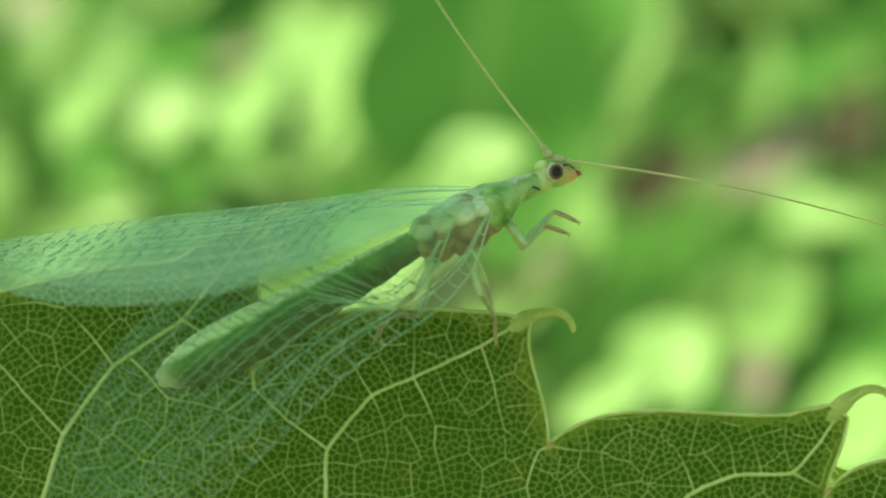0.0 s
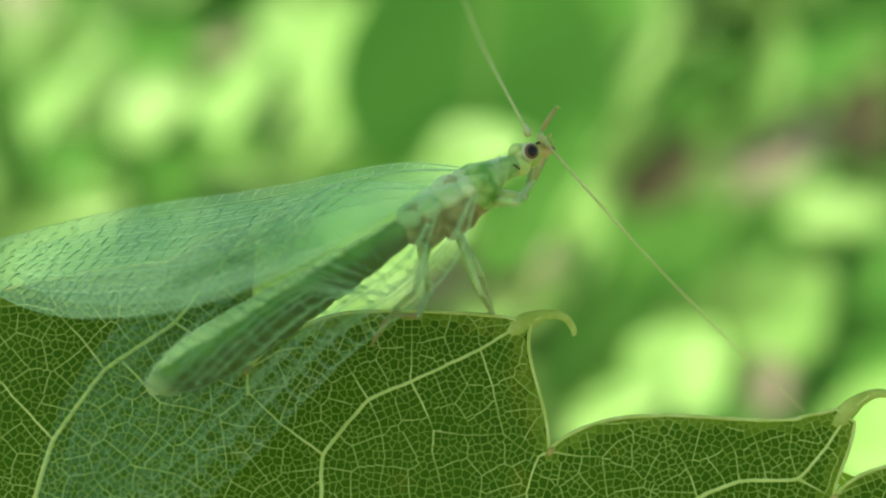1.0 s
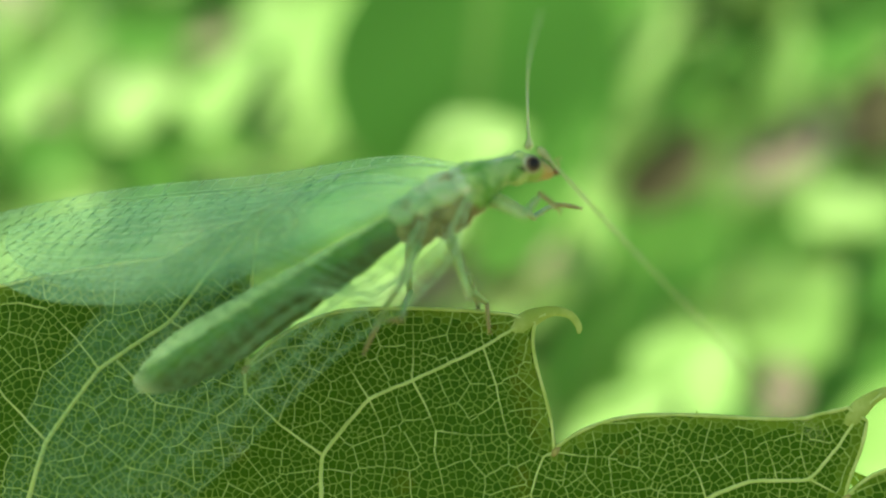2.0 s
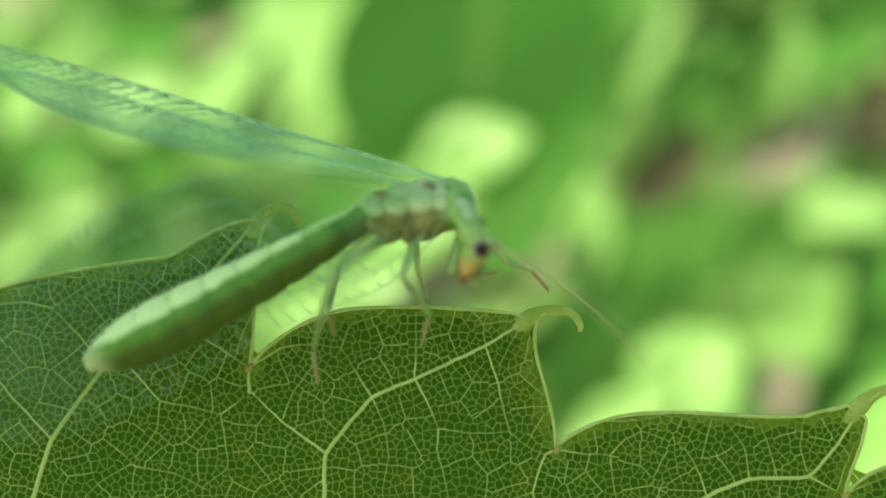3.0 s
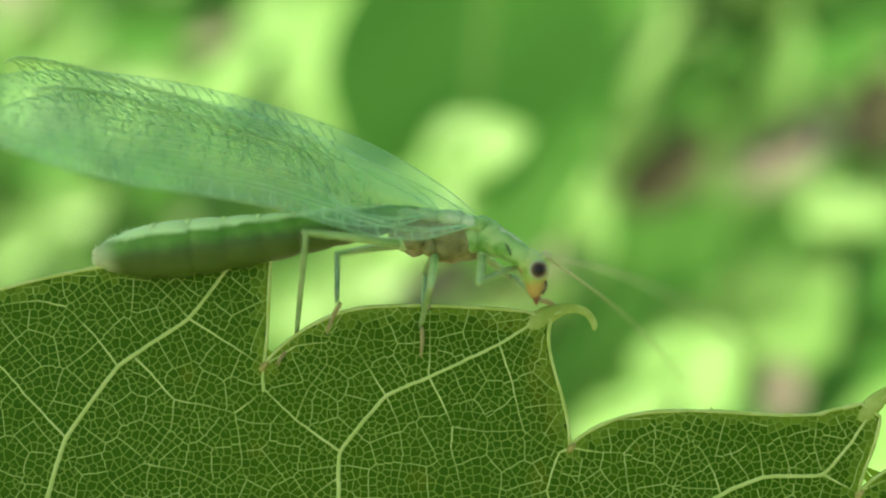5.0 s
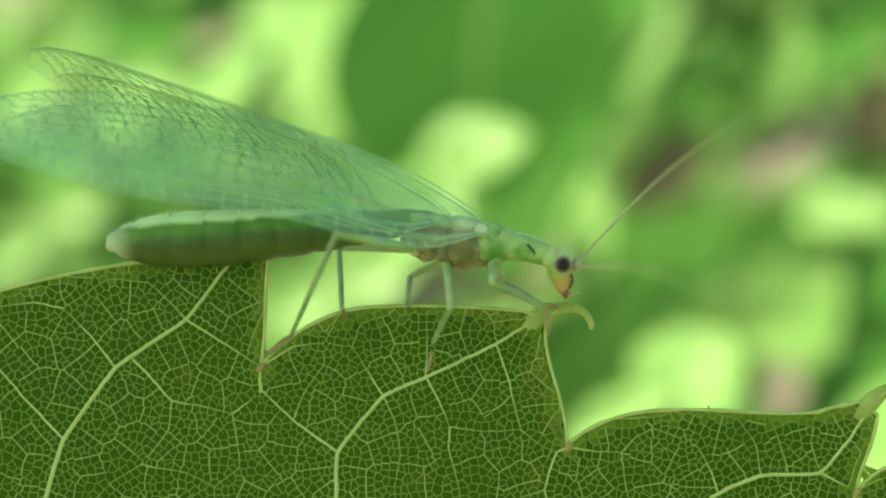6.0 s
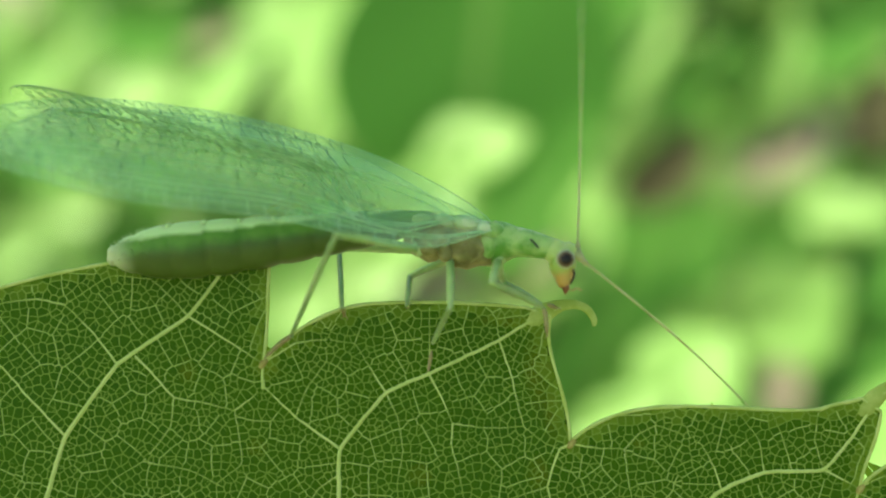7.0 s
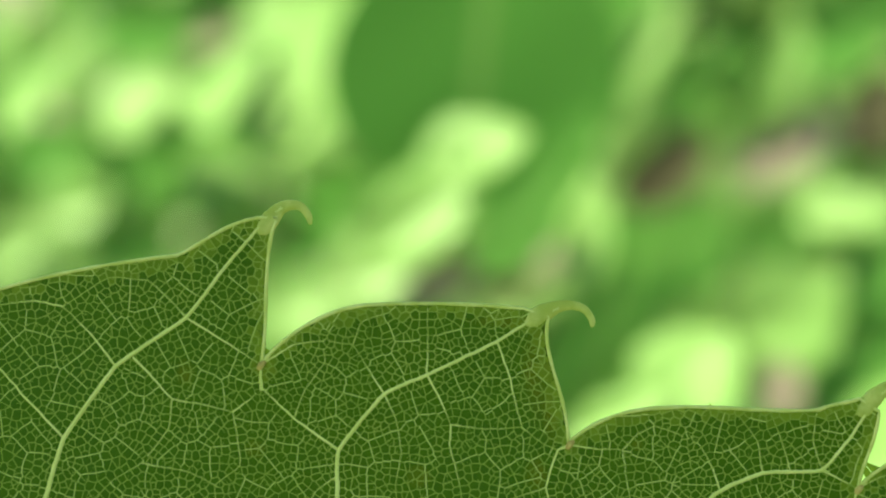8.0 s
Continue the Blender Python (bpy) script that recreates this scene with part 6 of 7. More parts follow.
    walk(moving["femur_hR"], [
        (0, mm(0, 0, 0, 0, -20.2, -111)),
        (0.1, mm(0, 0, 0, 0, -19.1, -110.2)),
        (0.2, mm(0, 0, 0, 0, -18, -109.4)),
        (0.3, mm(0, 0, 0, 0, -16.8, -108.7)),
        (0.5, mm(0, 0, 0, 0, -14.5, -107.5)),
        (0.8, mm(0, 0, 0, 0, -12.8, -107.6)),
        (1, mm(0, 0, 0, 0, -11.7, -107.7)),
        (1.2, mm(0, 0, 0, 0, -10.7, -107.7)),
        (1.5, mm(0, 0, 0, 0, -9.2, -107.8)),
        (1.7, mm(0, 0, 0, 0, -10.6, -106.9)),
        (2.8, mm(0, 0, 0, 0, -23.2, -120.9)),
        (3, mm(0, 0, 0, 0, -18.5, -114.2)),
        (3.2, mm(0, 0, 0, 0, -9, -96.2)),
        (3.5, mm(0, 0, 0, 0, 14.8, -104.9)),
        (3.7, mm(0, 0, 0, 0, 20.1, -123.2)),
        (3.9, mm(0, 0, 0, 0, 21.5, -132.7)),
        (4, mm(0, 0, 0, 0, 3.2, -130)),
        (4.1, mm(0, 0, 0, 0, 0.7, -128.2)),
        (4.2, mm(0, 0, 0, 0, -1.6, -126.3)),
        (4.5, mm(0, 0, 0, 0, -6.5, -140.3)),
        (4.7, mm(0, 0, 0, 0, 3.3, -162.4)),
        (5.8, mm(0, 0, 0, 0, -0.8, -136.5)),
        (6, mm(0, 0, 0, 0, 0.6, -136.2)),
        (6.2, mm(0, 0, 0, 0, 2.8, -141.9)),
        (6.5, mm(0, 0, 0, 0, 6.6, -153)),
        (7, mm(0, 0, 0, 0, -0.8, -139.5)),
        (7.2, mm(0, 0, 0, 0, -3, -144.3)),
        (7.4, mm(0, 0, 0, 0, -5.4, -149.8)),
        (7.5, mm(0, 0, 0, 0, -9.5, -138.6)),
        (7.6, mm(0, 0, 0, 0, -8.2, -133.3)),
        (7.7, mm(0, 0, 0, 0, -8.2, -133.3)),
        (7.8, mm(0, 0, 0, 0, -4.9, -106.8)),
        (7.9, mm(0, 0, 0, 0, 10.2, -120.1)),
        (8, mm(0, 0, 0, 0, 21.3, -129.8))])
    walk(moving["tibia_hR"], [
        (0, mm(-1.007, -2.63, 1.035, 0, 37.9, 108.7)),
        (0.1, mm(-0.978, -2.661, 0.981, 0, 37.6, 108.9)),
        (0.2, mm(-0.949, -2.691, 0.926, 0, 37.4, 109.1)),
        (0.3, mm(-0.922, -2.719, 0.869, 0, 37.1, 109.3)),
        (0.5, mm(-0.873, -2.77, 0.752, 0, 36.6, 109.7)),
        (0.8, mm(-0.884, -2.788, 0.666, 0, 35.8, 110.3)),
        (1, mm(-0.895, -2.798, 0.608, 0, 35.3, 110.6)),
        (1.2, mm(-0.899, -2.808, 0.556, 0, 35.2, 110.5)),
        (1.5, mm(-0.906, -2.82, 0.479, 0, 35, 110.4)),
        (1.7, mm(-0.857, -2.822, 0.551, 0, 35, 110)),
        (2.8, mm(-1.416, -2.366, 1.181, 0, 67.8, 138.4)),
        (3, mm(-1.167, -2.595, 0.951, 0, 66.3, 134.4)),
        (3.2, mm(-0.323, -2.946, 0.467, 0, 62.4, 113.7)),
        (3.5, mm(-0.747, -2.803, -0.767, 0, 27, 82.3)),
        (3.7, mm(-1.542, -2.358, -1.031, 0, 22.9, 84.3)),
        (3.9, mm(-1.893, -2.05, -1.101, 0, 22, 85.1)),
        (4, mm(-1.924, -2.295, -0.17, 0, 57.8, 96.4)),
        (4.1, mm(-1.855, -2.357, -0.039, 0, 56.1, 99.1)),
        (4.2, mm(-1.776, -2.416, 0.083, 0, 54.3, 101.5)),
        (4.5, mm(-2.292, -1.906, 0.342, 0, 56.4, 103.4)),
        (4.7, mm(-2.855, -0.905, -0.173, 0, 59.4, 82)),
        (5.8, mm(-2.177, -2.064, 0.044, 0, 57.9, 118.2)),
        (6, mm(-2.166, -2.076, -0.033, 0, 58.8, 115.3)),
        (6.2, mm(-2.359, -1.847, -0.146, 0, 60.1, 112.7)),
        (6.5, mm(-2.655, -1.354, -0.343, 0, 62.4, 108.4)),
        (7, mm(-2.282, -1.947, 0.044, 0, 58, 118.3)),
        (7.2, mm(-2.432, -1.75, 0.156, 0, 57.2, 122.2)),
        (7.4, mm(-2.582, -1.501, 0.28, 0, 56.3, 126)),
        (7.5, mm(-2.219, -1.957, 0.497, 0, 36.2, 96.9)),
        (7.6, mm(-2.036, -2.161, 0.429, 0, 32.4, 83.5)),
        (7.7, mm(-2.036, -2.161, 0.429, 0, 32.4, 83.5)),
        (7.8, mm(-0.865, -2.861, 0.258, 0, -14, -113.1)),
        (7.9, mm(-1.482, -2.554, -0.533, 0, -0.5, -125.6)),
        (8, mm(-1.791, -2.146, -1.089, 0, 9.2, -134.9))])
    walk(moving["tarsus_hR"], [
        (0, mm(-1.943, 0.136, -1.238, 0, 25.4, -156.7)),
        (0.1, mm(-1.927, 0.111, -1.279, 0, 25, -156.9)),
        (0.2, mm(-1.912, 0.087, -1.321, 0, 24.5, -157.1)),
        (0.3, mm(-1.898, 0.064, -1.364, 0, 24.1, -157.4)),
        (0.5, mm(-1.875, 0.025, -1.455, 0, 23.2, -157.8)),
        (0.8, mm(-1.923, 0.026, -1.5, 0, 21.8, -158.5)),
        (1, mm(-1.957, 0.029, -1.529, 0, 20.9, -159)),
        (1.2, mm(-1.958, 0.025, -1.575, 0, 20.6, -159.2)),
        (1.5, mm(-1.96, 0.022, -1.644, 0, 20.2, -159.6)),
        (1.7, mm(-1.894, 0.026, -1.573, 0, 20.2, -159.6)),
        (2.8, mm(-2.46, -1.439, -2.245, 0, 47.3, -94)),
        (3, mm(-2.206, -1.534, -2.438, 0, 47.6, -87.9)),
        (3.2, mm(-1.01, -1.376, -2.812, 0, 56.1, -71.2)),
        (3.5, mm(-0.303, 0.464, -2.446, 0, 74.5, 63.1)),
        (3.7, mm(-1.204, 1.033, -2.473, 0, 53.9, -78)),
        (3.9, mm(-1.602, 1.368, -2.486, 0, 56.7, -81.5)),
        (4, mm(-2.145, -0.335, -3.3, 0, 51.2, 137.8)),
        (4.1, mm(-2.181, -0.319, -3.109, 0, 48.8, 138)),
        (4.2, mm(-2.207, -0.302, -2.923, 0, 46.3, 138.3)),
        (4.5, mm(-2.766, 0.085, -2.741, 0, 50.1, 154.2)),
        (4.7, mm(-2.594, 0.957, -3.359, 0, 54.1, -120.6)),
        (5.8, mm(-3.108, -0.33, -3.089, 0, 48.7, -165.4)),
        (6, mm(-2.987, -0.341, -3.197, 0, 50.7, -164.8)),
        (6.2, mm(-3.07, -0.146, -3.354, 0, 52.6, -164.1)),
        (6.5, mm(-3.195, 0.273, -3.622, 0, 55.5, -162.9)),
        (7, mm(-3.214, -0.219, -3.093, 0, 48.7, -165.4)),
        (7.2, mm(-3.501, -0.053, -2.953, 0, 46.3, -166.1)),
        (7.4, mm(-3.79, 0.158, -2.799, 0, 43.9, -166.6)),
        (7.5, mm(-2.579, 1.008, -1.688, 0, 18.6, -82.1)),
        (7.6, mm(-1.681, 0.943, -1.552, 0, 73.7, -16.8)),
        (7.7, mm(-1.681, 0.943, -1.552, 0, 73.7, -16.8)),
        (7.8, mm(-2.273, -6.164, 1.15, 0, 55.6, 176.4)),
        (7.9, mm(-3.638, -5.56, -0.504, 0, 46.6, -157.8)),
        (8, mm(-4.37, -4.733, -1.682, 0, 51.8, -165))])
    walk(moving["antenna_L"], [
        (0, mm(3.377, 0.966, 0.39, -144.2, -71.4, 129.6)),
        (0.1, mm(3.334, 1.071, 0.343, -138.8, -70.9, 126.9)),
        (0.2, mm(3.289, 1.166, 0.303, -58.2, -52.6, 103.7)),
        (0.3, mm(3.241, 1.25, 0.272, -42.3, -42.7, 98.7)),
        (0.5, mm(3.132, 1.419, 0.26, -29.5, -27.4, 94.1)),
        (0.8, mm(3.215, 1.395, 0.157, -28.4, -13.9, 77.6)),
        (1, mm(3.265, 1.376, 0.087, -27.3, -9.2, 79.9)),
        (1.2, mm(3.246, 1.4, 0.104, -31.1, -10, 77.5)),
        (1.5, mm(3.214, 1.438, 0.13, -36.7, -12.8, 82.1)),
        (1.7, mm(3.213, 1.421, 0.02, -33, -9.7, 76.5)),
        (2.8, mm(2.057, -1.615, -0.05, 29.2, 53.7, 61)),
        (3, mm(2.014, -1.603, -0.238, 18.7, 52.7, 38.2)),
        (3.2, mm(2.028, -1.572, -0.486, 39.7, 35, 65.9)),
        (3.5, mm(2.009, -1.588, -1.191, 15.6, 13.9, 72.6)),
        (3.7, mm(2.506, -1.551, -0.357, 2.2, 1.2, 88.5)),
        (3.9, mm(2.652, -1.369, -0.169, -0.1, -15, 98.5)),
        (4, mm(2.711, -1.261, -0.081, -1.8, -23.5, 103.4)),
        (4.1, mm(2.718, -1.307, 0.111, 1.9, -32.1, 110.8)),
        (4.2, mm(2.745, -1.297, 0.303, 5.2, -40.9, 119.8)),
        (4.5, mm(3.023, -0.929, 0.179, -4.811, -40.286, 29.199)),
        (4.7, mm(3.091, -0.928, -0.182, 11.1, 31.6, 53.5)),
        (5.8, mm(3.387, -0.499, 0.251, 1.6, -41.8, 44.6)),
        (6, mm(3.661, -0.526, 0.048, -5.241, -35.718, 50.763)),
        (6.2, mm(3.495, -0.687, 0.322, -25.057, -44.868, 79.835)),
        (6.5, mm(3.585, -0.804, -0.244, -10.563, -52.96, 42.496)),
        (7, mm(3.567, -0.58, 0.19, 3.244, -62.926, 100.329)),
        (7.2, mm(3.733, -0.646, 0.3, -1.2, -58.6, 127.5)),
        (7.4, mm(3.611, -0.701, 0.336, -12.3, -49.3, 83.3)),
        (7.5, mm(3.572, -0.769, 0.377, -29.097, -43.125, 60.771)),
        (7.6, mm(2.969, -0.781, 0.471, -21, -42.2, 62.6)),
        (7.7, mm(2.969, -0.781, 0.471, -21, -42.2, 62.6)),
        (7.8, mm(2.704, -1.046, 1.118, -1.3, -4.6, 51.1)),
        (7.9, mm(2.347, -1.365, 0.931, -8.5, -14.3, 42.2)),
        (8, mm(1.979, -1.552, 0.666, -14.8, -20.4, 35.8))])
    walk(moving["FL"], [
        (0, mm(1.1, 0.58, 0.5, 18.261, -11.85, 166.42)),
        (0.1, mm(1.1, 0.58, 0.5, 17.487, -11.757, 165.579)),
        (0.2, mm(1.1, 0.58, 0.5, 16.706, -11.672, 164.744)),
        (0.3, mm(1.1, 0.58, 0.5, 15.916, -11.594, 163.918)),
        (0.5, mm(1.1, 0.58, 0.5, 14.312, -11.56, 162.387)),
        (0.8, mm(1.1, 0.58, 0.5, 11.658, -10.893, 160.391)),
        (1, mm(1.1, 0.58, 0.5, 9.893, -10.503, 159.01)),
        (1.2, mm(1.1, 0.58, 0.5, 8.21, -9.739, 157.508)),
        (1.5, mm(1.1, 0.58, 0.5, 5.636, -8.71, 155.099)),
        (1.7, mm(1.1, 0.58, 0.5, 5.626, -8.921, 155.028)),
        (2.8, mm(1.1, 0.58, 0.5, 30.177, -5.921, 158.605)),
        (3, mm(1.1, 0.58, 0.5, 34.242, -11.223, 155.675)),
        (3.2, mm(1.1, 0.58, 0.5, 14.6, -12.2, 154.3)),
        (3.5, mm(1.1, 0.58, 0.5, 46.7, -23.2, 163.5)),
        (3.7, mm(1.1, 0.58, 0.5, 40.4, -21.9, 167.5)),
        (3.9, mm(1.1, 0.58, 0.5, 46.7, -39.4, 154.8)),
        (4, mm(1.1, 0.58, 0.5, -66.9, -57.6, 102.7)),
        (4.1, mm(1.1, 0.58, 0.5, 50.8, -40, 158)),
        (4.2, mm(1.1, 0.58, 0.5, 28.8, -17.4, 173)),
        (4.5, mm(1.1, 0.58, 0.5, 28.9, -17.3, 174.1)),
        (4.7, mm(1.1, 0.58, 0.5, 27.5, -7.1, 174.6)),
        (5.8, mm(1.1, 0.58, 0.5, 28.149, -8.512, 172.513)),
        (6, mm(1.1, 0.58, 0.5, 27.838, -7.527, 172.543)),
        (6.2, mm(1.1, 0.58, 0.5, 27.605, -5.936, 172.512)),
        (6.5, mm(1.1, 0.58, 0.5, 27.145, -3.449, 172.47)),
        (7, mm(1.1, 0.58, 0.5, 23.2, -5, 173.9)),
        (7.2, mm(1.1, 0.58, 0.5, 23.7, -8.2, 174)),
        (7.4, mm(1.1, 0.58, 0.5, 24.1, -11.3, 174)),
        (7.5, mm(1.1, 0.58, 0.5, 22.2, -16.3, 174.1)),
        (7.6, mm(1.1, 0.58, 0.5, -6.843, -22.37, -165.283)),
        (7.7, mm(1.1, 0.58, 0.5, -14.159, -26.859, -157.958)),
        (7.8, mm(1.1, 0.58, 0.5, -124.9, 50.8, -55.6)),
        (7.9, mm(1.1, 0.58, 0.5, -124.3, 50.6, -54.8)),
        (8, mm(1.1, 0.58, 0.5, -123.8, 50.4, -54.1))])
    walk(moving["HL"], [
        (0, mm(-0.1, 0.5, 0.6, 18.614, -11.629, 164.923)),
        (0.1, mm(-0.1, 0.5, 0.6, 17.831, -11.557, 164.081)),
        (0.2, mm(-0.1, 0.5, 0.6, 17.04, -11.492, 163.245)),
        (0.3, mm(-0.1, 0.5, 0.6, 16.24, -11.434, 162.418)),
        (0.5, mm(-0.1, 0.5, 0.6, 14.618, -11.341, 160.889)),
        (0.8, mm(-0.1, 0.5, 0.6, 11.841, -10.533, 159.083)),
        (1, mm(-0.1, 0.5, 0.6, 10.071, -9.968, 157.882)),
        (1.2, mm(-0.1, 0.5, 0.6, 8.377, -9.237, 156.366)),
        (1.5, mm(-0.1, 0.5, 0.6, 5.697, -8.048, 154.009)),
        (1.7, mm(-0.1, 0.5, 0.6, 5.788, -8.26, 153.938)),
        (2.8, mm(-0.1, 0.5, 0.6, 30.49, -5.067, 156.422)),
        (3, mm(-0.1, 0.5, 0.6, 34.053, -9.836, 154.82)),
        (3.2, mm(-0.1, 0.5, 0.6, 14.7, -11.4, 152.8)),
        (3.5, mm(-0.1, 0.5, 0.6, 46.7, -22.6, 163.3)),
        (3.7, mm(-0.1, 0.5, 0.6, 40.2, -21.4, 167.8)),
        (3.9, mm(-0.1, 0.5, 0.6, 168.6, -25.1, 162.5)),
        (4, mm(-0.1, 0.5, 0.6, 174.9, -28.1, 162.6)),
        (4.1, mm(-0.1, 0.5, 0.6, 36.5, -25.3, 167)),
        (4.2, mm(-0.1, 0.5, 0.6, 28.9, -16.2, 173)),
        (4.5, mm(-0.1, 0.5, 0.6, 28.9, -15.4, 174.4)),
        (4.7, mm(-0.1, 0.5, 0.6, 27.5, -4.9, 174.9)),
        (5.8, mm(-0.1, 0.5, 0.6, 28.154, -7.014, 172.732)),
        (6, mm(-0.1, 0.5, 0.6, 27.94, -6.128, 172.661)),
        (6.2, mm(-0.1, 0.5, 0.6, 27.607, -4.437, 172.63)),
        (6.5, mm(-0.1, 0.5, 0.6, 27.248, -1.75, 172.589)),
        (7, mm(-0.1, 0.5, 0.6, 23.2, -3.2, 174.3)),
        (7.2, mm(-0.1, 0.5, 0.6, 23.6, -7.2, 174.5)),
        (7.4, mm(-0.1, 0.5, 0.6, 24, -11.2, 174.6)),
        (7.5, mm(-0.1, 0.5, 0.6, 22, -17.3, 174.7)),
        (7.6, mm(-0.1, 0.5, 0.6, -5.863, -14.62, -167.895)),
        (7.7, mm(-0.1, 0.5, 0.6, -16.8, -18.422, -149.819)),
        (7.8, mm(-0.1, 0.5, 0.6, -133.1, 56.4, -66)),
        (7.9, mm(-0.1, 0.5, 0.6, -133.1, 56.4, -65.9)),
        (8, mm(-0.1, 0.5, 0.6, -133, 56.5, -65.9))])
    walk(moving["femur_fL"], [
        (0, mm(0, 0, 0, 0, 73.7, 53)),
        (0.1, mm(0, 0, 0, 0, 76.5, 44.6)),
        (0.2, mm(0, 0, 0, 0, 79.1, 31.3)),
        (0.3, mm(0, 0, 0, 0, 80.9, 9.8)),
        (0.5, mm(0, 0, 0, 0, 78.5, -45.3)),
        (0.8, mm(0, 0, 0, 0, 69.7, -77.2)),
        (1, mm(0, 0, 0, 0, 45.5, 40.9)),
        (1.2, mm(0, 0, 0, 0, 48, 39.4)),
        (1.5, mm(0, 0, 0, 0, 57.9, 2.4)),
        (1.7, mm(0, 0, 0, 0, 58, 8)),
        (2.8, mm(0, 0, 0, 0, 57.1, -32.8)),
        (3, mm(0, 0, 0, 0, 40.2, -41.6)),
        (3.2, mm(0, 0, 0, 0, 20.2, -13.6)),
        (3.5, mm(0, 0, 0, 0, 32.5, 28.3)),
        (3.7, mm(0, 0, 0, 0, 45.9, 57)),
        (3.9, mm(0, 0, 0, 0, 53.1, 69)),
        (4, mm(0, 0, 0, 0, 19, 25.2)),
        (4.1, mm(0, 0, 0, 0, 18.1, 20.8)),
        (4.2, mm(0, 0, 0, 0, 17.6, 22.3)),
        (4.5, mm(0, 0, 0, 0, 21.5, 12.3)),
        (4.7, mm(0, 0, 0, 0, 13, 35.4)),
        (5.8, mm(0, 0, 0, 0, 19.2, 74.9)),
        (6, mm(0, 0, 0, 0, 16.2, 74.2)),
        (6.2, mm(0, 0, 0, 0, 14.2, 79.4)),
        (6.5, mm(0, 0, 0, 0, 22.6, 83.7)),
        (7, mm(0, 0, 0, 0, 19.2, 78.3)),
        (7.2, mm(0, 0, 0, 0, 22.6, 83.4)),
        (7.4, mm(0, 0, 0, 0, 25.7, 88.8)),
        (7.5, mm(0, 0, 0, 0, 27.5, 94.9)),
        (7.6, mm(0, 0, 0, 0, 22.6, 96.4)),
        (7.7, mm(0, 0, 0, 0, 22.6, 96.4)),
        (7.8, mm(0, 0, 0, 0, 21.5, 71.6)),
        (7.9, mm(0, 0, 0, 0, 5.1, 53.9)),
        (8, mm(0, 0, 0, 0, -6.9, 40.6))])
    walk(moving["tibia_fL"], [
        (0, mm(0.321, 0.426, -1.824, 0, -43.5, -68.3)),
        (0.1, mm(0.315, 0.311, -1.848, 0, 18.8, 56.3)),
        (0.2, mm(0.306, 0.186, -1.866, 0, 19.1, 56.5)),
        (0.3, mm(0.296, 0.051, -1.876, 0, 19.4, 56.6)),
        (0.5, mm(0.266, -0.269, -1.862, 0, 20, 57)),
        (0.8, mm(0.146, -0.643, -1.782, 0, 20.9, 57.6)),
        (1, mm(1.007, 0.872, -1.355, 0, -43.3, 23)),
        (1.2, mm(0.982, 0.807, -1.412, 0, -43, 22.7)),
        (1.5, mm(1.01, 0.043, -1.609, 0, 25.1, 58)),
        (1.7, mm(0.998, 0.14, -1.611, 0, 25.3, 58.3)),
        (2.8, mm(0.868, -0.558, -1.595, 0, 40.4, 61.9)),
        (3, mm(1.085, -0.964, -1.226, 0, 41.1, 59.4)),
        (3.2, mm(1.733, -0.419, -0.657, 0, 28.7, 54.8)),
        (3.5, mm(1.411, 0.761, -1.02, 0, -14.1, -77.5)),
        (3.7, mm(0.72, 1.108, -1.365, 0, -7.9, -77.2)),
        (3.9, mm(0.409, 1.065, -1.52, 0, -6, -77.2)),
        (4, mm(1.626, 0.765, -0.617, 0, 26.2, -75.4)),
        (4.1, mm(1.688, 0.643, -0.589, 0, 28.1, -76.3)),
        (4.2, mm(1.676, 0.686, -0.573, 0, 30.1, -77)),
        (4.5, mm(1.728, 0.376, -0.696, 0, 30.8, -79.3)),
        (4.7, mm(1.508, 1.074, -0.427, 0, 15.1, -76)),
        (5.8, mm(0.467, 1.732, -0.626, 0, 11.8, -54.5)),
        (6, mm(0.497, 1.756, -0.53, 0, 10.7, -54.1)),
        (6.2, mm(0.339, 1.811, -0.465, 0, 9.5, -53.7)),
        (6.5, mm(0.194, 1.744, -0.729, 0, -1.6, -57.5)),
        (7, mm(0.364, 1.757, -0.625, 0, 11.8, -54.5)),
        (7.2, mm(0.202, 1.742, -0.731, 0, 13.2, -55)),
        (7.4, mm(0.035, 1.711, -0.824, 0, 14.7, -55.5)),
        (7.5, mm(-0.145, 1.679, -0.878, 0, 15.8, -56)),
        (7.6, mm(-0.195, 1.743, -0.73, 0, 15.2, -55.7)),
        (7.7, mm(-0.195, 1.743, -0.73, 0, 15.2, -55.7)),
        (7.8, mm(0.557, 1.677, -0.698, 0, 3.3, -104.9)),
        (7.9, mm(1.114, 1.53, -0.168, 0, 15.8, -114.6)),
        (8, mm(1.433, 1.227, 0.229, 0, 24.7, -121.3))])
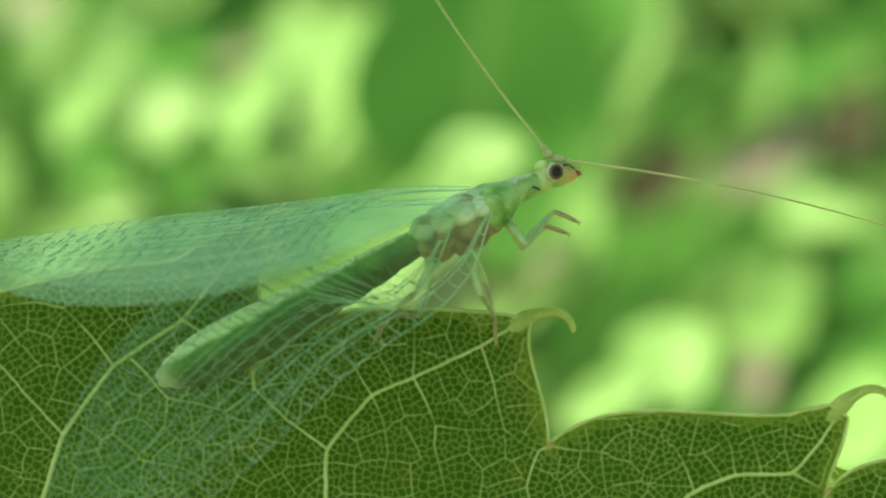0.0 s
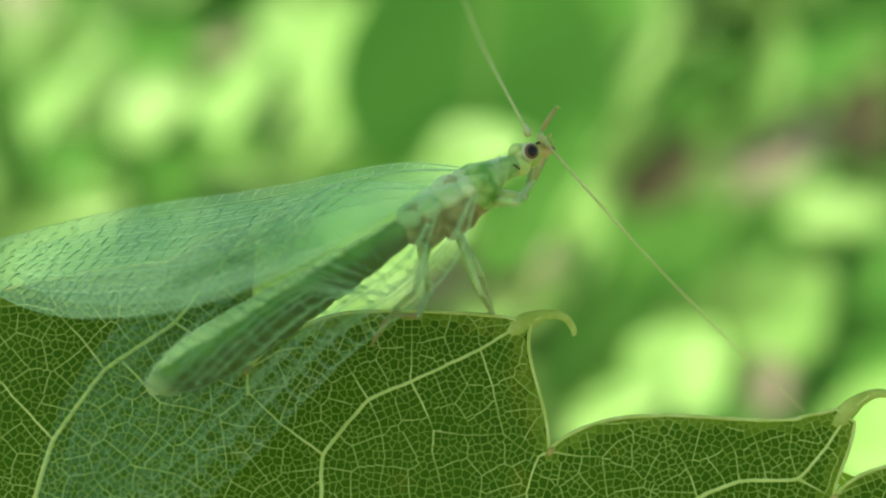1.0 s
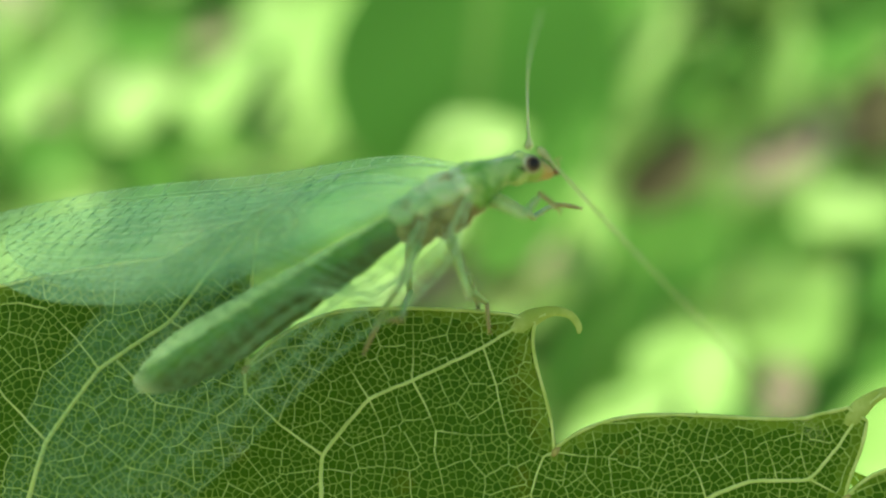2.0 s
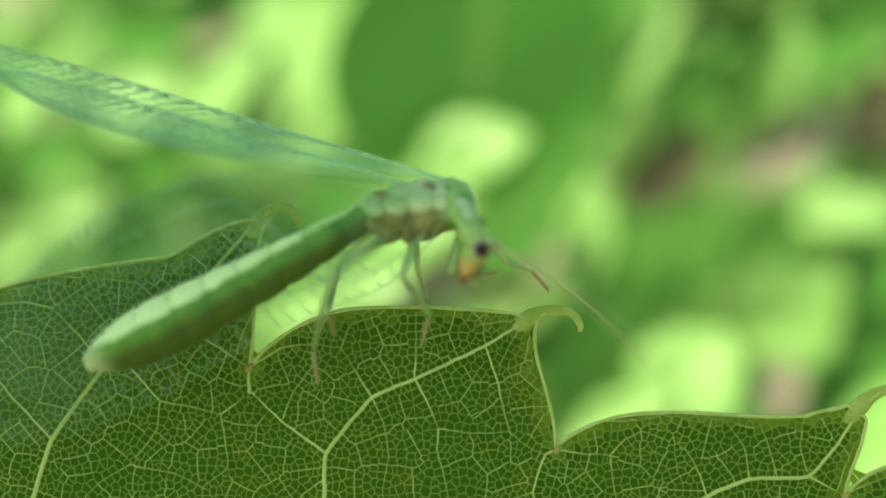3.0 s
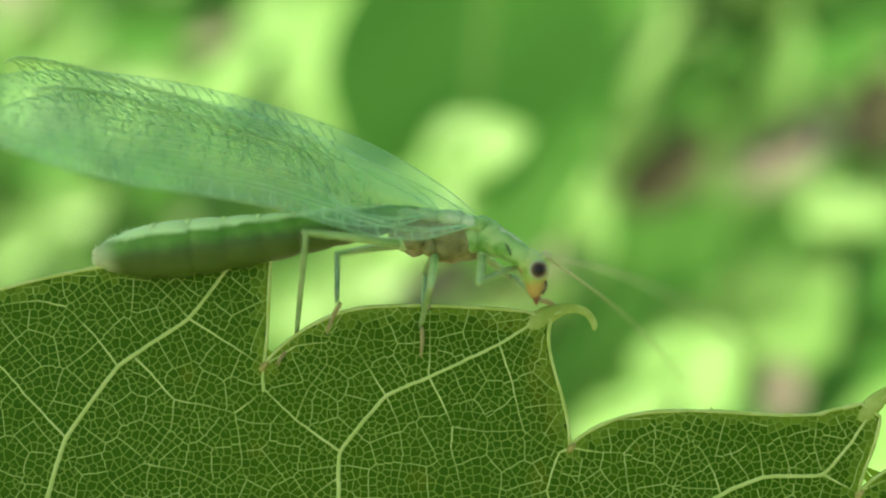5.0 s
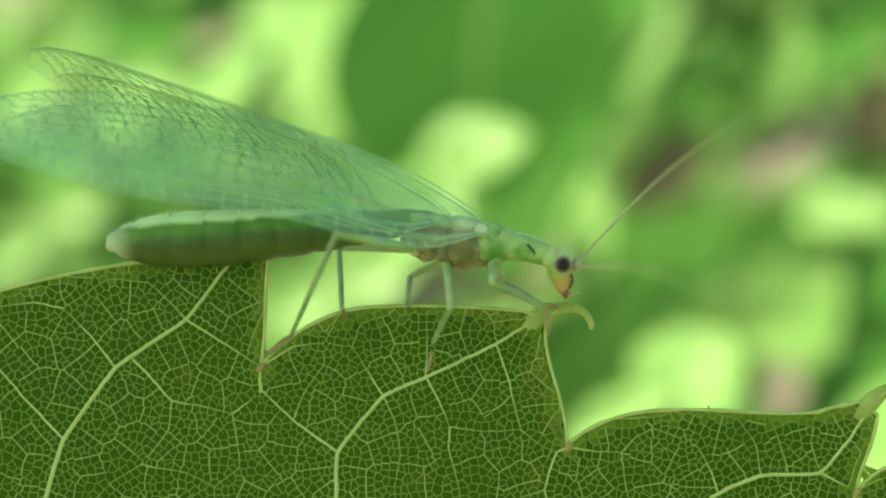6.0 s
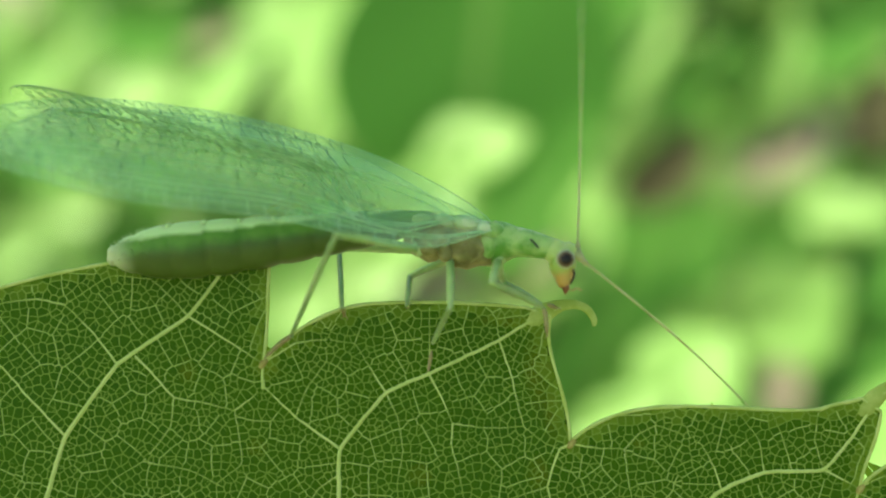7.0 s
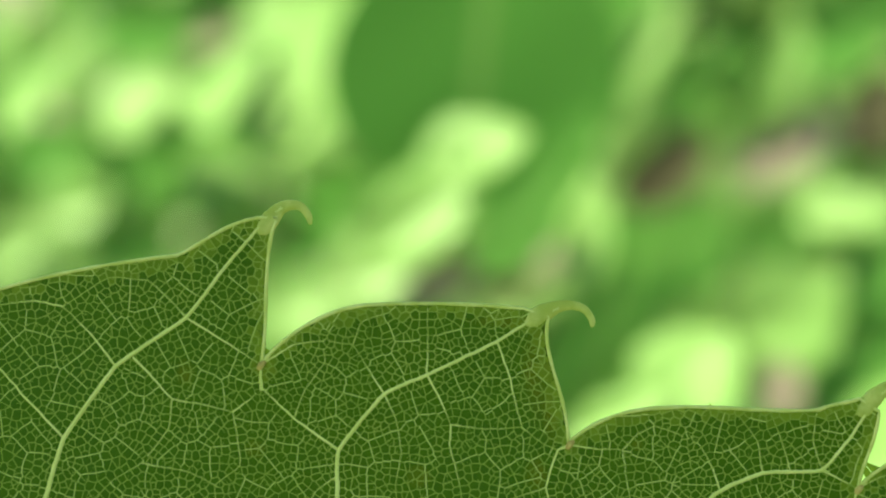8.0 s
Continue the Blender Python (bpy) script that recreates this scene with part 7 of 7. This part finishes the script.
    walk(moving["tarsus_fL"], [
        (0, mm(0.883, -0.988, -0.377, 0, 27.6, -34.1)),
        (0.1, mm(1.418, 1.965, -2.524, 0, 28.1, -34.3)),
        (0.2, mm(1.403, 1.84, -2.553, 0, 28.5, -34.6)),
        (0.3, mm(1.385, 1.705, -2.574, 0, 29, -34.8)),
        (0.5, mm(1.34, 1.386, -2.581, 0, 30, -35.3)),
        (0.8, mm(1.196, 1.014, -2.532, 0, 31.4, -36)),
        (1, mm(2.414, 1.47, 0.085, 0, -30.1, 8)),
        (1.2, mm(2.399, 1.4, 0.019, 0, -29.6, 7.5)),
        (1.5, mm(2.018, 1.655, -2.501, 0, 17, -26)),
        (1.7, mm(1.996, 1.756, -2.507, 0, 17, -26)),
        (2.8, mm(1.621, 0.853, -2.956, 0, 37.8, -46.3)),
        (3, mm(1.891, 0.398, -2.607, 0, 36.6, -44.3)),
        (3.2, mm(2.796, 1.086, -1.664, 0, 36.5, -30.3)),
        (3.5, mm(1.851, -1.228, -0.509, 0, 16.2, -7.7)),
        (3.7, mm(1.18, -0.92, -1.076, 0, 22.8, -7)),
        (3.9, mm(0.873, -0.971, -1.299, 0, 25.6, -6.8)),
        (4, mm(2.1, -1.059, -1.544, 0, 44.3, -9.9)),
        (4.1, mm(2.126, -1.157, -1.578, 0, 46.5, -8.8)),
        (4.2, mm(2.084, -1.084, -1.628, 0, 41.1, -6.7)),
        (4.5, mm(2.063, -1.396, -1.77, 0, 63.7, 25.1)),
        (4.7, mm(1.999, -0.894, -0.973, 0, 27.7, 39.4)),
        (5.8, mm(1.662, 0.06, -1.056, 0, -0.8, -60.8)),
        (6, mm(1.708, 0.084, -0.918, 0, -1.8, -60.8)),
        (6.2, mm(1.565, 0.141, -0.812, 0, -2.8, -60.8)),
        (6.5, mm(1.321, -0.027, -0.67, 0, -2.4, 49.4)),
        (7, mm(1.557, 0.083, -1.055, 0, -0.8, -60.9)),
        (7.2, mm(1.376, 0.068, -1.212, 0, 0.4, -60.9)),
        (7.4, mm(1.185, 0.037, -1.356, 0, 1.6, -60.9)),
        (7.5, mm(0.986, 0.004, -1.449, 0, 6.7, 49.8)),
        (7.6, mm(0.947, 0.07, -1.282, 0, 2.1, -60.9)),
        (7.7, mm(0.947, 0.07, -1.282, 0, 2.1, -60.9)),
        (7.8, mm(0.02, -0.349, -0.817, 0, 51.7, -155.6)),
        (7.9, mm(0.273, -0.307, -0.739, 0, 63.2, -179.3)),
        (8, mm(0.441, -0.403, -0.649, 0, 68.9, 166.2))])
    walk(moving["femur_mL"], [
        (0, mm(0, 0, 0, 0, 81.7, -35.4)),
        (0.1, mm(0, 0, 0, 0, 78.6, -54.8)),
        (0.2, mm(0, 0, 0, 0, 73.9, -66.8)),
        (0.3, mm(0, 0, 0, 0, 67.2, -74.9)),
        (0.5, mm(0, 0, 0, 0, 53.8, -81.9)),
        (0.8, mm(0, 0, 0, 0, 54.3, -85.9)),
        (1, mm(0, 0, 0, 0, 54.6, -88.5)),
        (1.2, mm(0, 0, 0, 0, 54.6, -89.4)),
        (1.5, mm(0, 0, 0, 0, 54.6, -90.8)),
        (1.7, mm(0, 0, 0, 0, 54.6, -90.1)),
        (2.8, mm(0, 0, 0, 0, 76, 138.6)),
        (3, mm(0, 0, 0, 0, 84.1, 107.3)),
        (3.2, mm(0, 0, 0, 0, 54.5, 43)),
        (3.5, mm(0, 0, 0, 0, 46.8, 74.6)),
        (3.7, mm(0, 0, 0, 0, 46.2, 107)),
        (3.9, mm(0, 0, 0, 0, 47.1, 122.3)),
        (4, mm(0, 0, 0, 0, 25.9, 76.9)),
        (4.1, mm(0, 0, 0, 0, 21.2, 75.8)),
        (4.2, mm(0, 0, 0, 0, 16.8, 74.3)),
        (4.5, mm(0, 0, 0, 0, 33.9, 74.2)),
        (4.7, mm(0, 0, 0, 0, 22, 82)),
        (5.8, mm(0, 0, 0, 0, 23.3, 126.3)),
        (6, mm(0, 0, 0, 0, 23.5, 124.8)),
        (6.2, mm(0, 0, 0, 0, 24.6, 131.1)),
        (6.5, mm(0, 0, 0, 0, 26.8, 142.5)),
        (7, mm(0, 0, 0, 0, 23.2, 130.4)),
        (7.2, mm(0, 0, 0, 0, 22.4, 137.8)),
        (7.4, mm(0, 0, 0, 0, 21.2, 146.1)),
        (7.5, mm(0, 0, 0, 0, 19.5, 156.4)),
        (7.6, mm(0, 0, 0, 0, 16.3, 158.2)),
        (7.7, mm(0, 0, 0, 0, 16.3, 158.2)),
        (7.8, mm(0, 0, 0, 0, 48.2, 67.9)),
        (7.9, mm(0, 0, 0, 0, 31.1, 48.9)),
        (8, mm(0, 0, 0, 0, 18, 35.5))])
    walk(moving["tibia_mL"], [
        (0, mm(0.224, -0.159, -1.88, 0, 57, 89.5)),
        (0.1, mm(0.217, -0.308, -1.862, 0, 56.8, 90.2)),
        (0.2, mm(0.207, -0.483, -1.826, 0, 56.6, 90.8)),
        (0.3, mm(0.193, -0.712, -1.751, 0, 56.3, 91.4)),
        (0.5, mm(0.157, -1.112, -1.533, 0, 58.2, 92.4)),
        (0.8, mm(0.079, -1.105, -1.544, 0, 60.5, 94.8)),
        (1, mm(0.029, -1.1, -1.549, 0, 62, 96.8)),
        (1.2, mm(0.011, -1.099, -1.55, 0, 63.4, 97.6)),
        (1.5, mm(-0.016, -1.099, -1.55, 0, 65.5, 99.1)),
        (1.7, mm(-0.002, -1.1, -1.549, 0, 63.2, 97.9)),
        (2.8, mm(-0.344, 0.304, -1.844, 0, 59.1, 85.5)),
        (3, mm(-0.058, 0.186, -1.89, 0, 59, 84)),
        (3.2, mm(0.807, 0.752, -1.547, 0, -6, -81.9)),
        (3.5, mm(0.346, 1.255, -1.384, 0, 4.2, -83.1)),
        (3.7, mm(-0.384, 1.258, -1.371, 0, 9.8, -84.5)),
        (3.9, mm(-0.691, 1.094, -1.392, 0, 11.3, -85.2)),
        (4, mm(0.386, 1.665, -0.829, 0, 13.5, -91.6)),
        (4.1, mm(0.436, 1.717, -0.688, 0, 15, -92.2)),
        (4.2, mm(0.493, 1.751, -0.549, 0, 16.5, -92.9)),
        (4.5, mm(0.429, 1.518, -1.06, 0, 22.3, -93.3)),
        (4.7, mm(0.245, 1.745, -0.71, 0, 22.6, -88)),
        (5.8, mm(-1.034, 1.405, -0.753, 0, 19.6, -87)),
        (6, mm(-0.993, 1.432, -0.758, 0, 19.5, -86.3)),
        (6.2, mm(-1.135, 1.303, -0.79, 0, 19.3, -85.6)),
        (6.5, mm(-1.345, 1.033, -0.857, 0, 18.9, -84.6)),
        (7, mm(-1.132, 1.33, -0.749, 0, 19.5, -87)),
        (7.2, mm(-1.301, 1.18, -0.724, 0, 19.6, -87.9)),
        (7.4, mm(-1.47, 0.989, -0.687, 0, 19.5, -88.8)),
        (7.5, mm(-1.641, 0.718, -0.634, 0, 19.4, -89.5)),
        (7.6, mm(-1.694, 0.676, -0.533, 0, 19.3, -89.2)),
        (7.7, mm(-1.694, 0.676, -0.533, 0, 19.3, -89.2)),
        (7.8, mm(0.476, 1.174, -1.416, 0, 4.5, -117.7)),
        (7.9, mm(1.069, 1.227, -0.98, 0, 17.4, -128.4)),
        (8, mm(1.472, 1.049, -0.586, 0, 25.5, -135.6))])
    walk(moving["tarsus_mL"], [
        (0, mm(0.234, 1.094, -3.809, 0, 41.9, -139.8)),
        (0.1, mm(0.213, 0.952, -3.787, 0, 41.6, -140.3)),
        (0.2, mm(0.19, 0.784, -3.745, 0, 41.2, -140.8)),
        (0.3, mm(0.162, 0.564, -3.665, 0, 40.9, -141.2)),
        (0.5, mm(0.106, 0.1, -3.486, 0, 40.2, -142.1)),
        (0.8, mm(-0.016, 0.024, -3.545, 0, 39.1, -143.4)),
        (1, mm(-0.099, -0.027, -3.58, 0, 38.4, -144.3)),
        (1.2, mm(-0.125, -0.079, -3.606, 0, 38.1, -144.6)),
        (1.5, mm(-0.166, -0.158, -3.643, 0, 37.7, -145.2)),
        (1.7, mm(-0.143, -0.074, -3.603, 0, 37.7, -145.2)),
        (2.8, mm(-0.252, 1.48, -3.818, 0, 3.3, -113.6)),
        (3, mm(0.067, 1.364, -3.862, 0, 4, -112.4)),
        (3.2, mm(1.129, -1.513, -1.308, 0, 62.7, 127.4)),
        (3.5, mm(0.622, -1.022, -1.551, 0, 23.9, 23.4)),
        (3.7, mm(-0.168, -0.998, -1.762, 0, 27.2, 25.9)),
        (3.9, mm(-0.502, -1.154, -1.841, 0, 28.9, 27.6)),
        (4, mm(0.323, -0.57, -1.367, 0, 68.6, -13.7)),
        (4.1, mm(0.349, -0.503, -1.284, 0, 70.9, -10.9)),
        (4.2, mm(0.382, -0.452, -1.201, 0, 73.1, -7.4)),
        (4.5, mm(0.306, -0.607, -1.931, 0, 14.5, 95.8)),
        (4.7, mm(0.32, -0.377, -1.593, 0, 15.5, 92.3)),
        (5.8, mm(-0.922, -0.758, -1.525, 0, 12.1, 87)),
        (6, mm(-0.854, -0.732, -1.527, 0, 12, 86.6)),
        (6.2, mm(-0.97, -0.861, -1.55, 0, 11.8, 86.2)),
        (6.5, mm(-1.141, -1.134, -1.602, 0, 11.5, 85.6)),
        (7, mm(-1.02, -0.835, -1.518, 0, 12, 87.1)),
        (7.2, mm(-1.223, -0.986, -1.494, 0, 12.1, 87.6)),
        (7.4, mm(-1.425, -1.178, -1.455, 0, 12.1, 88.2)),
        (7.5, mm(-1.623, -1.452, -1.397, 0, 12.1, 88.6)),
        (7.6, mm(-1.662, -1.494, -1.295, 0, 12.1, 88.4)),
        (7.7, mm(-1.662, -1.494, -1.295, 0, 12.1, 88.4)),
        (7.8, mm(-0.59, -0.856, -1.596, 0, 59.5, -125.3)),
        (7.9, mm(-0.294, -0.493, -1.666, 0, 74.5, -135.2)),
        (8, mm(-0.012, -0.403, -1.577, 0, 74, -123.9))])
    walk(moving["femur_hL"], [
        (0, mm(0, 0, 0, 0, 61.5, 110.1)),
        (0.1, mm(0, 0, 0, 0, 62.7, 110.7)),
        (0.2, mm(0, 0, 0, 0, 63.9, 111.5)),
        (0.3, mm(0, 0, 0, 0, 65.1, 112.4)),
        (0.5, mm(0, 0, 0, 0, 67.5, 114.8)),
        (0.8, mm(0, 0, 0, 0, 68.3, 120.4)),
        (1, mm(0, 0, 0, 0, 68.7, 124.5)),
        (1.2, mm(0, 0, 0, 0, 69.6, 126.7)),
        (1.5, mm(0, 0, 0, 0, 70.9, 130.7)),
        (1.7, mm(0, 0, 0, 0, 70.1, 125.6)),
        (2.8, mm(0, 0, 0, 0, 44, 144.7)),
        (3, mm(0, 0, 0, 0, 49.8, 141.1)),
        (3.2, mm(0, 0, 0, 0, 47.5, 111.1)),
        (3.5, mm(0, 0, 0, 0, 36.8, 159.9)),
        (3.7, mm(0, 0, 0, 0, 24.2, -168.3)),
        (3.9, mm(0, 0, 0, 0, 20.9, -169.4)),
        (4, mm(0, 0, 0, 0, 23.4, 123.5)),
        (4.1, mm(0, 0, 0, 0, 18.1, 121.6)),
        (4.2, mm(0, 0, 0, 0, 12.9, 119.8)),
        (4.5, mm(0, 0, 0, 0, 8, 118.6)),
        (4.7, mm(0, 0, 0, 0, 13.7, 125.3)),
        (5.8, mm(0, 0, 0, 0, 7.5, 144.9)),
        (6, mm(0, 0, 0, 0, 9.2, 144.5)),
        (6.2, mm(0, 0, 0, 0, 11.4, 150)),
        (6.5, mm(0, 0, 0, 0, 15.1, 160.7)),
        (7, mm(0, 0, 0, 0, 7.5, 147.9)),
        (7.2, mm(0, 0, 0, 0, 5.1, 152.6)),
        (7.4, mm(0, 0, 0, 0, 2.5, 158)),
        (7.5, mm(0, 0, 0, 0, -0.5, 139.7)),
        (7.6, mm(0, 0, 0, 0, -1.9, 141.6)),
        (7.7, mm(0, 0, 0, 0, -1.9, 141.6)),
        (7.8, mm(0, 0, 0, 0, 55.2, 87.5)),
        (7.9, mm(0, 0, 0, 0, 40.4, 65.5)),
        (8, mm(0, 0, 0, 0, 27.1, 51.3))])
    walk(moving["tibia_hL"], [
        (0, mm(-0.49, 1.343, -2.637, 0, -27.4, -102.4)),
        (0.1, mm(-0.486, 1.285, -2.667, 0, -27.4, -102.2)),
        (0.2, mm(-0.483, 1.226, -2.695, 0, -27.5, -102)),
        (0.3, mm(-0.481, 1.166, -2.722, 0, -27.5, -101.9)),
        (0.5, mm(-0.481, 1.04, -2.773, 0, -27.6, -101.5)),
        (0.8, mm(-0.561, 0.955, -2.788, 0, -27.7, -100.9)),
        (1, mm(-0.617, 0.899, -2.795, 0, -27.8, -100.5)),
        (1.2, mm(-0.625, 0.837, -2.812, 0, -27.9, -100.5)),
        (1.5, mm(-0.638, 0.743, -2.836, 0, -28.1, -100.4)),
        (1.7, mm(-0.595, 0.83, -2.821, 0, -28.2, -100.3)),
        (2.8, mm(-1.761, 1.247, -2.084, 0, -13.8, -93.2)),
        (3, mm(-1.508, 1.215, -2.291, 0, -13.6, -92.5)),
        (3.2, mm(-0.728, 1.891, -2.212, 0, -3, -89.3)),
        (3.5, mm(-2.256, 0.824, -1.798, 0, 35.3, -77)),
        (3.7, mm(-2.679, -0.555, -1.23, 0, 61.4, 102.9)),
        (3.9, mm(-2.755, -0.517, -1.068, 0, 61.4, 114.8)),
        (4, mm(-1.522, 2.295, -1.19, 0, 14, -80.6)),
        (4.1, mm(-1.494, 2.429, -0.932, 0, 15.9, -81.1)),
        (4.2, mm(-1.455, 2.536, -0.672, 0, 17.8, -81.7)),
        (4.5, mm(-1.422, 2.608, -0.417, 0, 19.5, -90)),
        (4.7, mm(-1.683, 2.38, -0.709, 0, 18.9, -85.4)),
        (5.8, mm(-2.435, 1.708, -0.394, 0, 26, -78.7)),
        (6, mm(-2.41, 1.721, -0.481, 0, 25.6, -77.8)),
        (6.2, mm(-2.547, 1.47, -0.594, 0, 24.9, -76.9)),
        (6.5, mm(-2.734, 0.957, -0.781, 0, 23.8, -75.8)),
        (7, mm(-2.519, 1.581, -0.391, 0, 25.8, -78.8)),
        (7.2, mm(-2.653, 1.376, -0.267, 0, 26.1, -80)),
        (7.4, mm(-2.778, 1.125, -0.132, 0, 26.3, -81.2)),
        (7.5, mm(-2.288, 1.94, 0.027, 0, 23.1, -83.5)),
        (7.6, mm(-2.35, 1.862, 0.099, 0, 22.9, -83.1)),
        (7.7, mm(-2.35, 1.862, 0.099, 0, 22.9, -83.1)),
        (7.8, mm(0.076, 1.711, -2.463, 0, -11.5, -115.5)),
        (7.9, mm(0.945, 2.078, -1.946, 0, 1.7, -127.7)),
        (8, mm(1.669, 2.085, -1.367, 0, 10.8, -136.5))])
    walk(moving["tarsus_hL"], [
        (0, mm(-1.197, -1.865, -0.935, 0, 9.1, 132)),
        (0.1, mm(-1.182, -1.924, -0.962, 0, 8.8, 131.8)),
        (0.2, mm(-1.168, -1.983, -0.987, 0, 8.5, 131.6)),
        (0.3, mm(-1.156, -2.045, -1.011, 0, 8.2, 131.4)),
        (0.5, mm(-1.133, -2.173, -1.057, 0, 7.7, 131)),
        (0.8, mm(-1.181, -2.261, -1.066, 0, 6.8, 130.4)),
        (1, mm(-1.215, -2.32, -1.071, 0, 6.2, 130)),
        (1.2, mm(-1.22, -2.379, -1.082, 0, 6.3, 129.5)),
        (1.5, mm(-1.23, -2.468, -1.095, 0, 6.4, 128.8)),
        (1.7, mm(-1.177, -2.38, -1.074, 0, 7, 128.2)),
        (2.8, mm(-1.964, -2.34, -1.2, 0, 70.5, 86.9)),
        (3, mm(-1.668, -2.378, -1.421, 0, 70.6, 83.2)),
        (3.2, mm(-0.681, -1.804, -2.02, 0, 59.9, 74.3)),
        (3.5, mm(-1.576, -2.117, -3.938, 0, 62.4, -132.1)),
        (3.7, mm(-3.074, 1.172, -4.479, 0, 61.1, -147.2)),
        (3.9, mm(-3.499, 1.094, -4.315, 0, 59.5, -151.8)),
        (4, mm(-0.937, -1.247, -2.085, 0, 72.6, -167.6)),
        (4.1, mm(-0.946, -1.087, -1.946, 0, 70.2, -159.7)),
        (4.2, mm(-0.945, -0.95, -1.803, 0, 68.7, -165.1)),
        (4.5, mm(-1.421, -0.879, -1.654, 0, 71.5, -164.2)),
        (4.7, mm(-1.403, -1.11, -1.905, 0, 83.1, -134.2)),
        (5.8, mm(-1.783, -1.554, -2.014, 0, 18.4, 85.8)),
        (6, mm(-1.702, -1.541, -2.078, 0, 18.3, 85.1)),
        (6.2, mm(-1.787, -1.798, -2.154, 0, 18, 84.5)),
        (6.5, mm(-1.901, -2.324, -2.275, 0, 17.5, 83.7)),
        (7, mm(-1.87, -1.686, -2.001, 0, 18.3, 85.8)),
        (7.2, mm(-2.075, -1.897, -1.894, 0, 18.4, 86.7)),
        (7.4, mm(-2.273, -2.154, -1.772, 0, 18.4, 87.6)),
        (7.5, mm(-1.904, -1.443, -1.423, 0, 18.9, 98.3)),
        (7.6, mm(-1.941, -1.521, -1.34, 0, 19, 97.9)),
        (7.7, mm(-1.941, -1.521, -1.34, 0, 19, 97.9)),
        (7.8, mm(-1.487, -1.56, -1.723, 0, 44.7, -155.2)),
        (7.9, mm(-1.315, -0.849, -2.054, 0, 55.8, -177.9)),
        (8, mm(-0.966, -0.419, -2.057, 0, 62.5, 156))])


motions()
